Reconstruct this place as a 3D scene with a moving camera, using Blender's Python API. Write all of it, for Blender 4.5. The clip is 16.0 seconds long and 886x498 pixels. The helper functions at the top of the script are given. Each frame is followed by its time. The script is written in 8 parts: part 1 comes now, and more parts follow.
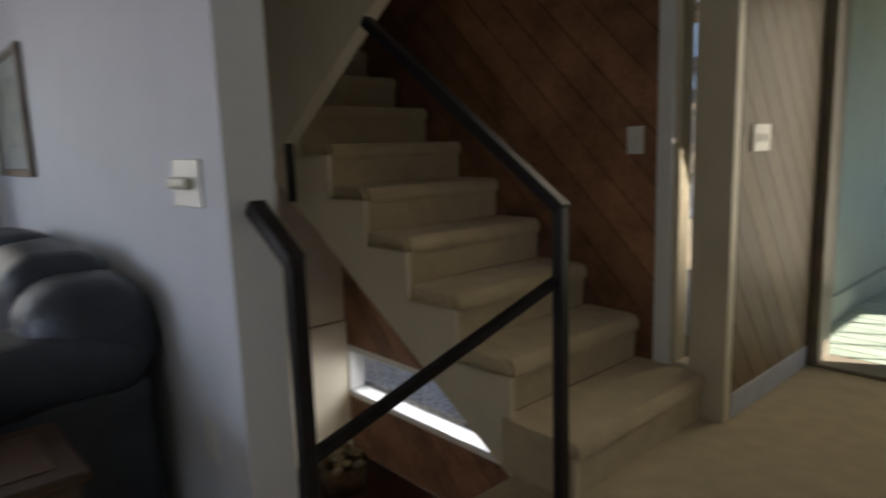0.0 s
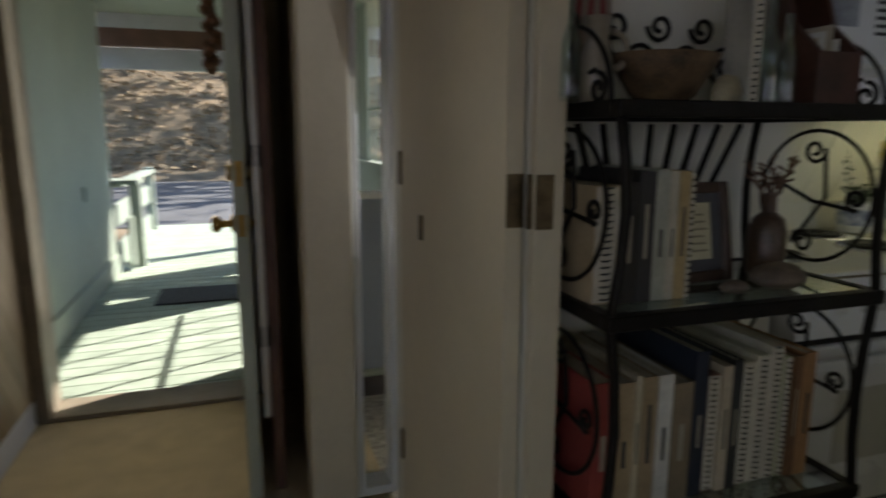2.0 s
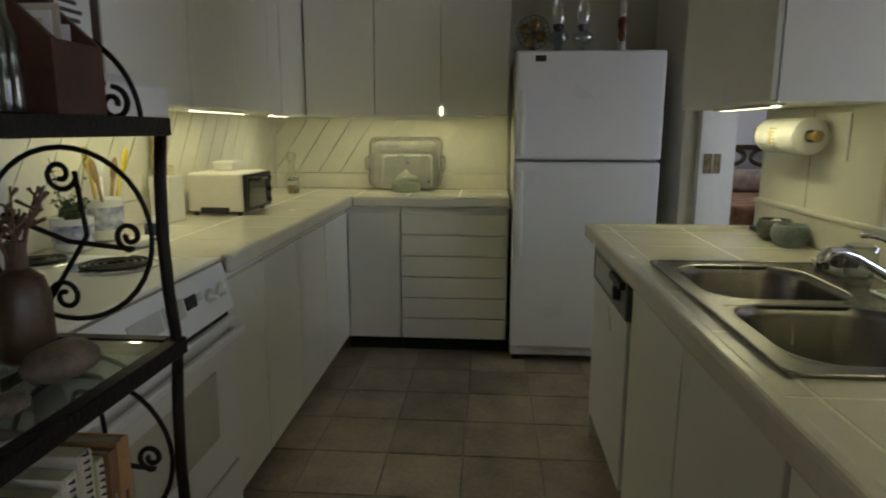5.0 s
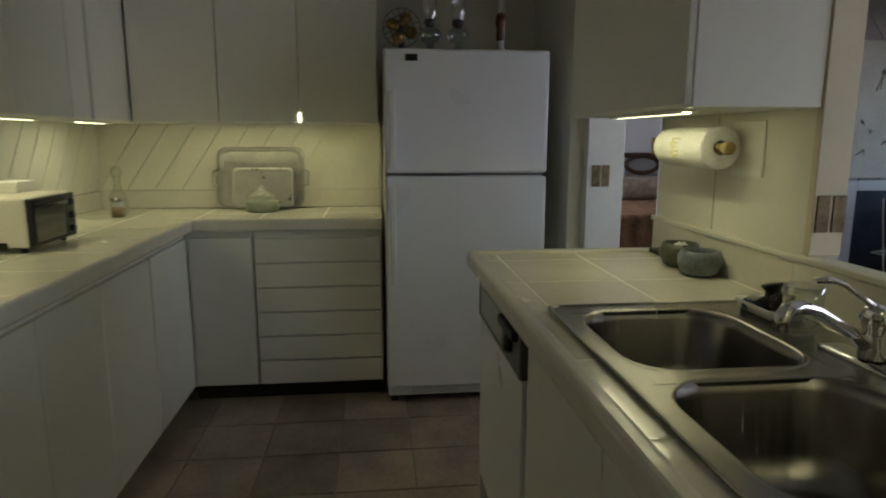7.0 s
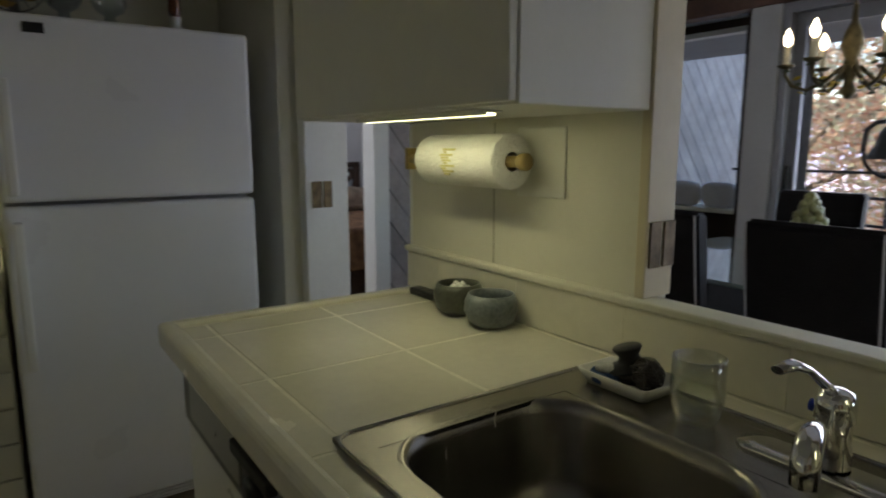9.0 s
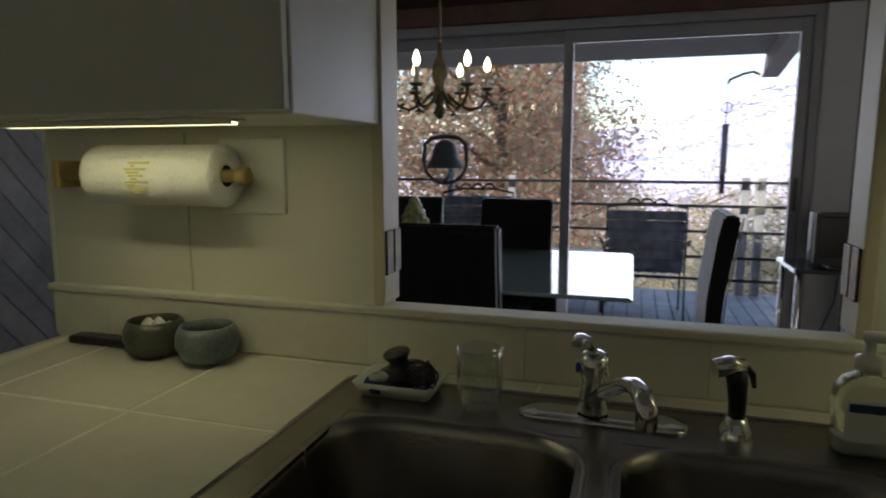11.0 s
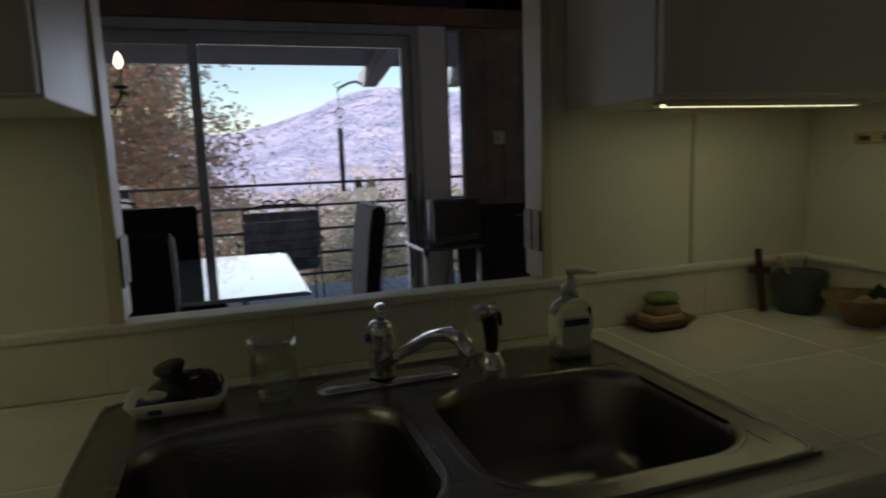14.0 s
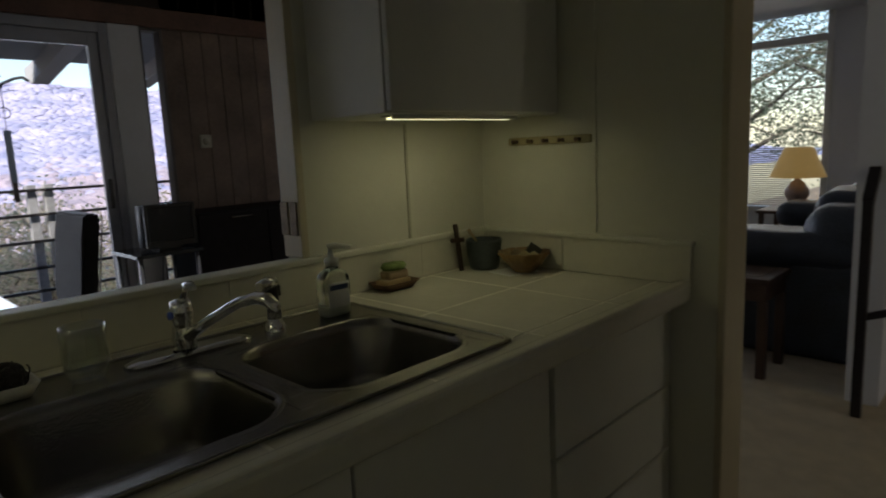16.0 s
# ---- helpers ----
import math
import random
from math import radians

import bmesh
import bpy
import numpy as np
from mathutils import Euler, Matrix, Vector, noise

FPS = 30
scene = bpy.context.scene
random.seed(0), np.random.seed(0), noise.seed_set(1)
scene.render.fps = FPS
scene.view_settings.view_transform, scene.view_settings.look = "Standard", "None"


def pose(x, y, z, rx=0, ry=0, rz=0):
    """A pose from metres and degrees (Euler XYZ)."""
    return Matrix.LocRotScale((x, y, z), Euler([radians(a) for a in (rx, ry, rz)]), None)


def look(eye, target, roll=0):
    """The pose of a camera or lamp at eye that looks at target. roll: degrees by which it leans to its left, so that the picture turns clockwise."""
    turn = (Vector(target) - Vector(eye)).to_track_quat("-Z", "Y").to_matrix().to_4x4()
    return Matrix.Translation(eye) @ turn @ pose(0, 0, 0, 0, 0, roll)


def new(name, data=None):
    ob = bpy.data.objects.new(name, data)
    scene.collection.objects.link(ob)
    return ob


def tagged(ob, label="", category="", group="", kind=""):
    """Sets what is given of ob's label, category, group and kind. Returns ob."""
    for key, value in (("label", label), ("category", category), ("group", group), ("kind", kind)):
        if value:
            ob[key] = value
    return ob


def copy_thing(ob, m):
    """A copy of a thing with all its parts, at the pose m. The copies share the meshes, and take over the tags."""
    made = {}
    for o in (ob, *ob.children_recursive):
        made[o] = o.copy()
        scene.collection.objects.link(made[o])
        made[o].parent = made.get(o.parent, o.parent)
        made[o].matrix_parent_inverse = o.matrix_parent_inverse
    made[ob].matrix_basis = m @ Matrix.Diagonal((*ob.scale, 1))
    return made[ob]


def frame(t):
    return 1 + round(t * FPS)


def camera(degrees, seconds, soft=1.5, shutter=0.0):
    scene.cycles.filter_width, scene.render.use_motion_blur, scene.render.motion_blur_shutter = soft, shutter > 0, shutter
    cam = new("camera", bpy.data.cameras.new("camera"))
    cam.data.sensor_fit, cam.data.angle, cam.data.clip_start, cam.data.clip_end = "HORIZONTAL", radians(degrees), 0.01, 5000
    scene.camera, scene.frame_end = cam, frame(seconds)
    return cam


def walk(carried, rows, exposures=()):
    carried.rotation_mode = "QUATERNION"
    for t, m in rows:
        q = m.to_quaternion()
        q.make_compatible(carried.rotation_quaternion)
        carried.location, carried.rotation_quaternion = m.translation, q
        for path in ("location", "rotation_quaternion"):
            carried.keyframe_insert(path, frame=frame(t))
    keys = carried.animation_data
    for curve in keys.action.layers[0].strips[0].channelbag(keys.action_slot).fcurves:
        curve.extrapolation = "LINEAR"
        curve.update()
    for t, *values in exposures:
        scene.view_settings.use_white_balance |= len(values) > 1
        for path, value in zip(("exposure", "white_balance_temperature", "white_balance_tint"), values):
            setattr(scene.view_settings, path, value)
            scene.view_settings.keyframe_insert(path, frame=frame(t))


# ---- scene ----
cam = camera(70.4, 16.0, soft=1.9, shutter=0.45)
PATH = [
    (0, (1.33, 1.074, 1.233), (-0.138, 2.396, 0.92), -1.9),
    (0.5, (1.204, 1.246, 1.24), (0.14, 2.908, 0.915), -1.6),
    (0.8, (1.155, 1.342, 1.238), (0.425, 3.174, 0.905), -1.4),
    (1, (1.147, 1.42, 1.236), (0.63, 3.322, 0.897), -1.3),
    (1.5, (1.128, 1.614, 1.25), (1.164, 3.583, 0.904), -1.1),
    (1.6, (1.13, 1.649, 1.246), (1.284, 3.613, 0.901), -1.1),
    (2, (1.093, 1.755, 1.255), (1.704, 3.629, 0.893), 0.1),
    (2.5, (1.092, 1.893, 1.270), (2.241, 3.497, 0.878), 0.5),
    (3, (1.195, 1.974, 1.285), (2.701, 3.225, 0.876), 0.5),
    (3.5, (1.256, 2.009, 1.28), (2.977, 2.951, 0.893), -0.2),
    (4, (1.278, 2.057, 1.29), (3.151, 2.646, 0.906), 0.3),
    (4.5, (1.291, 2.089, 1.288), (3.228, 2.415, 0.912), 0.2),
    (5, (1.311, 2.102, 1.29), (3.27, 2.247, 0.917), 0.2),
    (5.2, (1.321, 2.107, 1.292), (3.284, 2.195, 0.919), 0.3),
    (7.3, (1.879, 2.0, 1.3), (3.826, 1.693, 0.959), 0.1),
    (7.5, (1.943, 1.985, 1.3), (3.876, 1.594, 0.965), 0.1),
    (8, (2.101, 1.967, 1.292), (3.956, 1.296, 0.962), 0.2),
    (8.5, (2.28, 1.935, 1.303), (4.038, 1.038, 0.976), 0.1),
    (9, (2.407, 1.964, 1.305), (4.027, 0.835, 0.983), -0.0),
    (9.5, (2.475, 2.026, 1.312), (3.86, 0.619, 0.996), 0.0),
    (10, (2.531, 2.042, 1.307), (3.629, 0.398, 1.0), -0.1),
    (12.3, (2.82, 2.235, 1.31), (2.933, 0.257, 1.036), -1.1),
    (12.5, (2.828, 2.243, 1.309), (2.892, 0.262, 1.035), -1.5),
    (13, (2.832, 2.217, 1.303), (2.75, 0.238, 1.028), -1.4),
    (13.5, (2.866, 2.175, 1.295), (2.584, 0.215, 1.015), -1.5),
    (14, (2.931, 2.171, 1.285), (2.308, 0.293, 0.997), -2.0),
    (14.5, (2.986, 2.195, 1.275), (2.045, 0.456, 0.981), -1.9),
    (15, (3.051, 2.249, 1.286), (1.908, 0.636, 0.979), -2.3),
    (15.5, (3.116, 2.317, 1.276), (1.836, 0.812, 0.966), -2.4),
    (16, (3.2, 2.361, 1.286), (1.787, 0.982, 0.97), -2.6),
]
EXPOSURES = [(0.0, 1.7), (1.0, 1.75), (1.6, 1.6), (2.5, 1.75), (3.5, 2.55), (5.0, 2.5), (7.5, 2.2), (8.5, 2.15), (9.5, 1.75), (10.2, 1.62), (12.3, 0.72), (13.0, 0.5), (14.5, 0.35), (16.0, 0.7)]
walk(cam, [(t, look(eye, target, roll)) for t, eye, target, roll in PATH], EXPOSURES)

# ---- world and lights ----
world = bpy.data.worlds.new("sky")
scene.world = world
world.use_nodes = True
wn = world.node_tree
sky = wn.nodes.new("ShaderNodeTexSky")
sky.sky_type, sky.sun_disc = "NISHITA", False
SUN_EL, SUN_AZ = 40.0, 62.0
sky.sun_elevation, sky.sun_rotation = radians(SUN_EL), radians(SUN_AZ)
sky.air_density, sky.dust_density = 1.0, 0.6
wn.links.new(sky.outputs[0], wn.nodes["Background"].inputs[0])
wn.nodes["Background"].inputs[1].default_value = 0.15


def lamp(name, kind, m, energy, color, size=0.1, size_y=0.0):
    d = bpy.data.lights.new(name, kind)
    d.energy, d.color = energy, color
    if kind == "AREA":
        d.shape, d.size, d.size_y = "RECTANGLE", size, size_y or size
    elif kind == "SUN":
        d.angle = size
    else:
        d.shadow_soft_size = size
    ob = new(name, d)
    ob.matrix_world = m
    return ob


saz, sel = radians(SUN_AZ), radians(SUN_EL)
sun_way = Vector((math.sin(saz) * math.cos(sel), math.cos(saz) * math.cos(sel), math.sin(sel)))
lamp("sun", "SUN", look(sun_way * 50, (0, 0, 0)), 4.2, (1.0, 0.94, 0.84), radians(0.55))
FLUO = (1.0, 0.96, 0.56)
DAY = (0.96, 0.95, 0.97)
TUBE_W = 0.14


def window_light(name, eye, target, w, h, energy, color=DAY):
    lamp(name, "AREA", look(eye, target), energy, color, w, h).data.spread = radians(115)


window_light("slider_daylight", (2.95, -2.10, 1.15), (2.95, 0, 1.0), 2.8, 1.8, 5.2, (0.80, 0.86, 1.0))
window_light("living_daylight", (-3.9, 0.2, 1.5), (-1, 0.2, 1.2), 2.0, 1.7, 2.4, (1.0, 0.94, 0.84))
# lamp in an added, unseen side window, lights the white wall and stairs
window_light("living_side_daylight", (-1.9, -2.10, 1.35), (0.2, 3, 1.0), 2.4, 1.7, 1.9, (0.95, 0.94, 1.0))
window_light("front_door_daylight", (0.75, 5.05, 1.2), (0.55, 2.6, 0.9), 0.75, 1.6, 1.8, (1.0, 0.88, 0.68))
window_light("sidelight_daylight", (1.49, 3.68, 1.25), (-0.6, 2.9, 0.6), 0.12, 2.0, 0.35, (0.86, 0.90, 1.0))
window_light("sidelight_daylight", (-0.02, 3.68, 1.3), (-0.3, 2.6, 0.8), 0.12, 2.0, 0.6, (1.0, 0.88, 0.68))
window_light("stair_daylight", (-2.0, 3.86, -0.47), (-2.0, 2.6, -0.9), 1.4, 0.26, 2.2)


# ---- helpers ----
MATS = {}


def material(name, color, rough=0.6, var=0.12, scale=6.0, bump=0.05, bump_scale=60.0, metal=0.0, spread=0.0, coat=0.0,
             stretch=(1, 1, 1), dark=None, spec=0.5, sheen=0.0):
    """Two scales of variation on one base colour, with fine relief. spread: change from piece to piece."""
    if name in MATS:
        return MATS[name]
    m = bpy.data.materials.new(name)
    m.use_nodes = True
    nt = m.node_tree
    n, lk = nt.nodes, nt.links
    b = n["Principled BSDF"]
    tc, mp = n.new("ShaderNodeTexCoord"), n.new("ShaderNodeMapping")
    mp.inputs["Scale"].default_value = stretch
    lk.new(tc.outputs["Object"], mp.inputs["Vector"])
    big, small = n.new("ShaderNodeTexNoise"), n.new("ShaderNodeTexNoise")
    big.inputs["Scale"].default_value, small.inputs["Scale"].default_value = scale, scale * 9
    big.inputs["Detail"].default_value, small.inputs["Detail"].default_value = 4, 3
    for k in (big, small):
        lk.new(mp.outputs[0], k.inputs["Vector"])
    mixed = n.new("ShaderNodeMath")
    mixed.operation = "MULTIPLY_ADD"
    lk.new(small.outputs[0], mixed.inputs[0])
    mixed.inputs[1].default_value = 0.45
    lk.new(big.outputs[0], mixed.inputs[2])
    ramp = n.new("ShaderNodeValToRGB")
    ramp.color_ramp.elements[0].position, ramp.color_ramp.elements[1].position = 0.45, 1.0
    lo = dark or tuple(c * (1 - var * 1.6) for c in color)
    hi = tuple(min(1, c * (1 + var)) for c in color)
    ramp.color_ramp.elements[0].color = (*lo, 1)
    ramp.color_ramp.elements[1].color = (*hi, 1)
    lk.new(mixed.outputs[0], ramp.inputs[0])
    col = ramp.outputs[0]
    if spread:
        info, hsv, mr = n.new("ShaderNodeObjectInfo"), n.new("ShaderNodeHueSaturation"), n.new("ShaderNodeMapRange")
        mr.inputs["To Min"].default_value, mr.inputs["To Max"].default_value = 1 - spread, 1 + spread
        lk.new(info.outputs["Random"], mr.inputs["Value"])
        lk.new(mr.outputs[0], hsv.inputs["Value"])
        lk.new(col, hsv.inputs["Color"])
        col = hsv.outputs[0]
    lk.new(col, b.inputs["Base Color"])
    rr = n.new("ShaderNodeMapRange")
    rr.inputs["To Min"].default_value, rr.inputs["To Max"].default_value = max(0.02, rough - 0.08), min(1, rough + 0.08)
    lk.new(big.outputs[0], rr.inputs["Value"])
    lk.new(rr.outputs[0], b.inputs["Roughness"])
    b.inputs["Metallic"].default_value = metal
    b.inputs["Coat Weight"].default_value = coat
    b.inputs["Specular IOR Level"].default_value = spec
    b.inputs["Sheen Weight"].default_value = sheen
    if bump:
        bt, bp = n.new("ShaderNodeTexNoise"), n.new("ShaderNodeBump")
        bt.inputs["Scale"].default_value, bt.inputs["Detail"].default_value = bump_scale, 3
        lk.new(mp.outputs[0], bt.inputs["Vector"])
        bp.inputs["Strength"].default_value, bp.inputs["Distance"].default_value = min(1, bump * 4), 0.004
        lk.new(bt.outputs[0], bp.inputs["Height"])
        lk.new(bp.outputs[0], b.inputs["Normal"])
    MATS[name] = m
    return m


def glow(name, color, strength):
    m = bpy.data.materials.new(name)
    m.use_nodes = True
    b = m.node_tree.nodes["Principled BSDF"]
    b.inputs["Base Color"].default_value = (*color, 1)
    b.inputs["Emission Color"].default_value = (*color, 1)
    b.inputs["Emission Strength"].default_value = strength
    return m


def glass(name, color=(1, 1, 1), rough=0.0):
    m = bpy.data.materials.new(name)
    m.use_nodes = True
    b = m.node_tree.nodes["Principled BSDF"]
    b.inputs["Base Color"].default_value = (*color, 1)
    b.inputs["Roughness"].default_value = rough
    b.inputs["Transmission Weight"].default_value = 1
    b.inputs["IOR"].default_value = 1.45
    return m


def pane_glass(name, tint=(1, 1, 1), gloss=0.03):
    """Thin window glass: clear, with a faint mirror."""
    m = bpy.data.materials.new(name)
    m.use_nodes = True
    nt = m.node_tree
    nt.nodes.remove(nt.nodes["Principled BSDF"])
    out = nt.nodes["Material Output"]
    tr, gl, mx = nt.nodes.new("ShaderNodeBsdfTransparent"), nt.nodes.new("ShaderNodeBsdfGlossy"), nt.nodes.new("ShaderNodeMixShader")
    tr.inputs[0].default_value = (*tint, 1)
    gl.inputs["Roughness"].default_value = 0.02
    mx.inputs[0].default_value = gloss
    nt.links.new(tr.outputs[0], mx.inputs[1])
    nt.links.new(gl.outputs[0], mx.inputs[2])
    nt.links.new(mx.outputs[0], out.inputs[0])
    return m


def finish(bm, smooth=False):
    bmesh.ops.recalc_face_normals(bm, faces=bm.faces)
    if smooth:
        for f in bm.faces:
            f.smooth = True
    return bm


def part(name, bm, mat, parent=None, label=""):
    me = bpy.data.meshes.new(name)
    bm.to_mesh(me)
    bm.free()
    me.materials.append(mat)
    ob = new(name, me)
    if parent is not None:
        ob.parent = parent
        if parent.data is None:
            ob.matrix_parent_inverse = parent.matrix_basis.inverted()
    if label:
        ob["label"] = label
    return ob


def thing(name, label, category, at, group=""):
    ob = new(name)
    ob.matrix_basis = pose(*at)
    ob.empty_display_size = 0.05
    return tagged(ob, label, category, group)


def move(ob, dx=0.0, dy=0.0, dz=0.0):
    """Carry a thing with all its parts."""
    ob.matrix_basis = Matrix.Translation((dx, dy, dz)) @ ob.matrix_basis


def setting(name, bm, mat, label, category="wall"):
    return tagged(part(name, bm, mat), label, category, kind="structure")


def add_box(bm, lo, hi, bevel=0.0, seg=2, m=None):
    r = bmesh.ops.create_cube(bm, size=1.0)
    vs = r["verts"]
    lo, hi = Vector(lo), Vector(hi)
    for v in vs:
        v.co = Vector((lo[i] + (hi[i] - lo[i]) * (v.co[i] + 0.5) for i in range(3)))
    if bevel:
        es = list({e for v in vs for e in v.link_edges})
        vs = bmesh.ops.bevel(bm, geom=es, offset=bevel, segments=seg, affect="EDGES", profile=0.5)["verts"]
    if m is not None:
        bmesh.ops.transform(bm, matrix=m, verts=vs)
    return vs


def box(lo, hi, bevel=0.0, seg=2, m=None):
    bm = bmesh.new()
    add_box(bm, lo, hi, bevel, seg, m)
    if bevel and seg > 1:
        finish(bm)
    return bm


def boxes(rows, bevel=0.0, seg=1):
    bm = bmesh.new()
    for lo, hi in rows:
        add_box(bm, lo, hi, bevel, seg)
    return finish(bm)


def add_lathe(bm, profile, at=(0, 0, 0), n=28, m=None):
    """A turned solid from (radius, height) rows round z."""
    rings = []
    for r, z in profile:
        if r < 1e-5:
            rings.append([bm.verts.new((0, 0, z))])
        else:
            rings.append([bm.verts.new((r * math.cos(2 * math.pi * i / n), r * math.sin(2 * math.pi * i / n), z)) for i in range(n)])
    for a, b in zip(rings, rings[1:]):
        for i in range(n):
            j = (i + 1) % n
            q = [a[i % len(a)], a[j % len(a)], b[j % len(b)], b[i % len(b)]]
            q = list(dict.fromkeys(q))
            if len(q) > 2:
                f = bm.faces.new(q)
                f.smooth = True
    vs = [v for r in rings for v in r]
    t = Matrix.Translation(at) @ (m or Matrix())
    bmesh.ops.transform(bm, matrix=t, verts=vs)
    return vs


def lathe(profile, at=(0, 0, 0), n=28, m=None):
    bm = bmesh.new()
    add_lathe(bm, profile, at, n, m)
    return finish(bm)


def add_tube(bm, pts, r, n=8, flat=1.0):
    """A round bar along points; r one radius or one per point."""
    pts = [Vector(p) for p in pts]
    rs = r if isinstance(r, (list, tuple)) else [r] * len(pts)
    rings, ref = [], None
    for i, p in enumerate(pts):
        d = (pts[min(i + 1, len(pts) - 1)] - pts[max(i - 1, 0)]).normalized()
        if ref is None:
            ref = Vector((0, 0, 1)) if abs(d.z) < 0.9 else Vector((1, 0, 0))
        u = d.cross(ref).normalized()
        w = u.cross(d).normalized()
        ref = w
        rings.append([bm.verts.new(p + rs[i] * (u * math.cos(2 * math.pi * k / n) + w * flat * math.sin(2 * math.pi * k / n))) for k in range(n)])
    for a, b in zip(rings, rings[1:]):
        for k in range(n):
            f = bm.faces.new([a[k], a[(k + 1) % n], b[(k + 1) % n], b[k]])
            f.smooth = n > 5
    bm.faces.new(rings[0][::-1])
    bm.faces.new(rings[-1])


def tube(pts, r, n=8, flat=1.0):
    bm = bmesh.new()
    add_tube(bm, pts, r, n, flat)
    return finish(bm)


def prism(poly, d0, d1, axis):
    """A slab: a 2D outline carried from d0 to d1 along the axis (0: x, outline y z; 1: y, outline x z; 2: z, outline x y)."""
    bm = bmesh.new()
    add_prism(bm, poly, d0, d1, axis)
    return finish(bm)


def add_prism(bm, poly, d0, d1, axis):
    def at(p, d):
        return {0: (d, p[0], p[1]), 1: (p[0], d, p[1]), 2: (p[0], p[1], d)}[axis]
    a, b = [bm.verts.new(at(p, d0)) for p in poly], [bm.verts.new(at(p, d1)) for p in poly]
    bm.faces.new(a[::-1])
    bm.faces.new(b)
    for i in range(len(poly)):
        j = (i + 1) % len(poly)
        bm.faces.new([a[i], a[j], b[j], b[i]])


def clip(poly, n, c):
    """The part of a 2D outline with n . p <= c."""
    out = []
    for i, p in enumerate(poly):
        q = poly[(i + 1) % len(poly)]
        a, b = n[0] * p[0] + n[1] * p[1] - c, n[0] * q[0] + n[1] * q[1] - c
        if a <= 0:
            out.append(p)
        if a * b < 0:
            s = a / (a - b)
            out.append((p[0] + s * (q[0] - p[0]), p[1] + s * (q[1] - p[1])))
    return out


def boards(parent, name, outline, d0, d1, axis, angle, width, gap, mat, shift=0.0):
    """Boards at an angle that fill an outline, each one a piece with its own edges."""
    a = radians(angle)
    n = (-math.sin(a), math.cos(a))
    cs = [n[0] * p[0] + n[1] * p[1] for p in outline]
    k = math.floor((min(cs) - shift) / width)
    while k * width + shift < max(cs):
        lo, hi = k * width + shift + gap / 2, (k + 1) * width + shift - gap / 2
        poly = clip(clip(outline, n, hi), (-n[0], -n[1]), -lo)
        k += 1
        if len(poly) > 2:
            part(name, prism(poly, d0, d1, axis), mat, parent)


def text(name, words, m, size, mat, parent, depth=0.0006):
    c = bpy.data.curves.new(name, "FONT")
    c.body, c.size, c.extrude, c.align_x, c.align_y = words, size, depth, "CENTER", "CENTER"
    tmp = bpy.data.objects.new(name, c)
    me = bpy.data.meshes.new_from_object(tmp)
    bpy.data.objects.remove(tmp)
    me.transform(m)
    me.materials.clear()
    me.materials.append(mat)
    ob = new(name, me)
    ob.parent = parent
    if parent is not None and parent.data is None:
        ob.matrix_parent_inverse = parent.matrix_basis.inverted()
    return ob


def arc(c, r, a0, a1, n, u, w):
    """Points of an arc round c in the plane of u and w."""
    c, u, w = Vector(c), Vector(u), Vector(w)
    return [c + r * (u * math.cos(radians(a0 + (a1 - a0) * i / n)) + w * math.sin(radians(a0 + (a1 - a0) * i / n))) for i in range(n + 1)]


def scroll(c, r, turns, a0, u, w, n=26, inner=0.25, way=1):
    c, u, w = Vector(c), Vector(u), Vector(w)
    out = []
    for i in range(n + 1):
        s = i / n
        a, rr = radians(a0) + way * turns * 2 * math.pi * s, r * (1 - (1 - inner) * s)
        out.append(c + rr * (u * math.cos(a) + w * math.sin(a)))
    return out


def thin_glass(name, tint=(1, 1, 1)):
    """Thin clear vessel glass, its mirror stronger at grazing angles."""
    m = pane_glass(name, tint, 0.05)
    nt = m.node_tree
    edge = nt.nodes.new("ShaderNodeLayerWeight")
    edge.inputs["Blend"].default_value = 0.3
    span = nt.nodes.new("ShaderNodeMapRange")
    span.inputs["To Min"].default_value = 0.07
    span.inputs["To Max"].default_value = 0.85
    nt.links.new(edge.outputs["Facing"], span.inputs["Value"])
    mix = [n for n in nt.nodes if n.type == "MIX_SHADER"][0]
    nt.links.new(span.outputs["Result"], mix.inputs[0])
    return m


# ---- materials ----
WHITE_WALL = material("white_wall_paint", (0.70, 0.71, 0.74), 0.75, 0.03, 3, 0.04, 90)
CREAM_WALL = material("cream_wall_panel", (0.72, 0.70, 0.60), 0.55, 0.03, 3, 0.02, 70)
HALL_WALL = material("cream_hall_paint", (0.66, 0.60, 0.47), 0.7, 0.04, 3, 0.04, 90)
HALL_TRIM = material("cream_hall_trim_paint", (0.62, 0.55, 0.40), 0.45, 0.05, 5, 0.03, 50)
TRIM = material("white_trim_paint", (0.76, 0.76, 0.73), 0.45, 0.04, 5, 0.03, 50)
CABINET = material("white_cabinet_laminate", (0.78, 0.77, 0.70), 0.38, 0.025, 3, 0.012, 90)
APPLIANCE = material("white_enamel", (0.80, 0.80, 0.80), 0.3, 0.015, 4, 0.03, 260, coat=0.2)
TILE_CREAM = material("cream_ceramic_tile", (0.74, 0.71, 0.60), 0.24, 0.05, 5, 0.015, 30, spread=0.03, coat=0.2)
GROUT = material("pale_grout", (0.76, 0.73, 0.62), 0.85, 0.1, 20, 0.08, 120)
SLATE = material("slate_floor_tile", (0.40, 0.335, 0.255), 0.36, 0.35, 5, 0.1, 22, spread=0.2, dark=(0.27, 0.22, 0.17))
SLATE_GROUT = material("floor_grout", (0.40, 0.35, 0.28), 0.85, 0.15, 20, 0.08, 120)
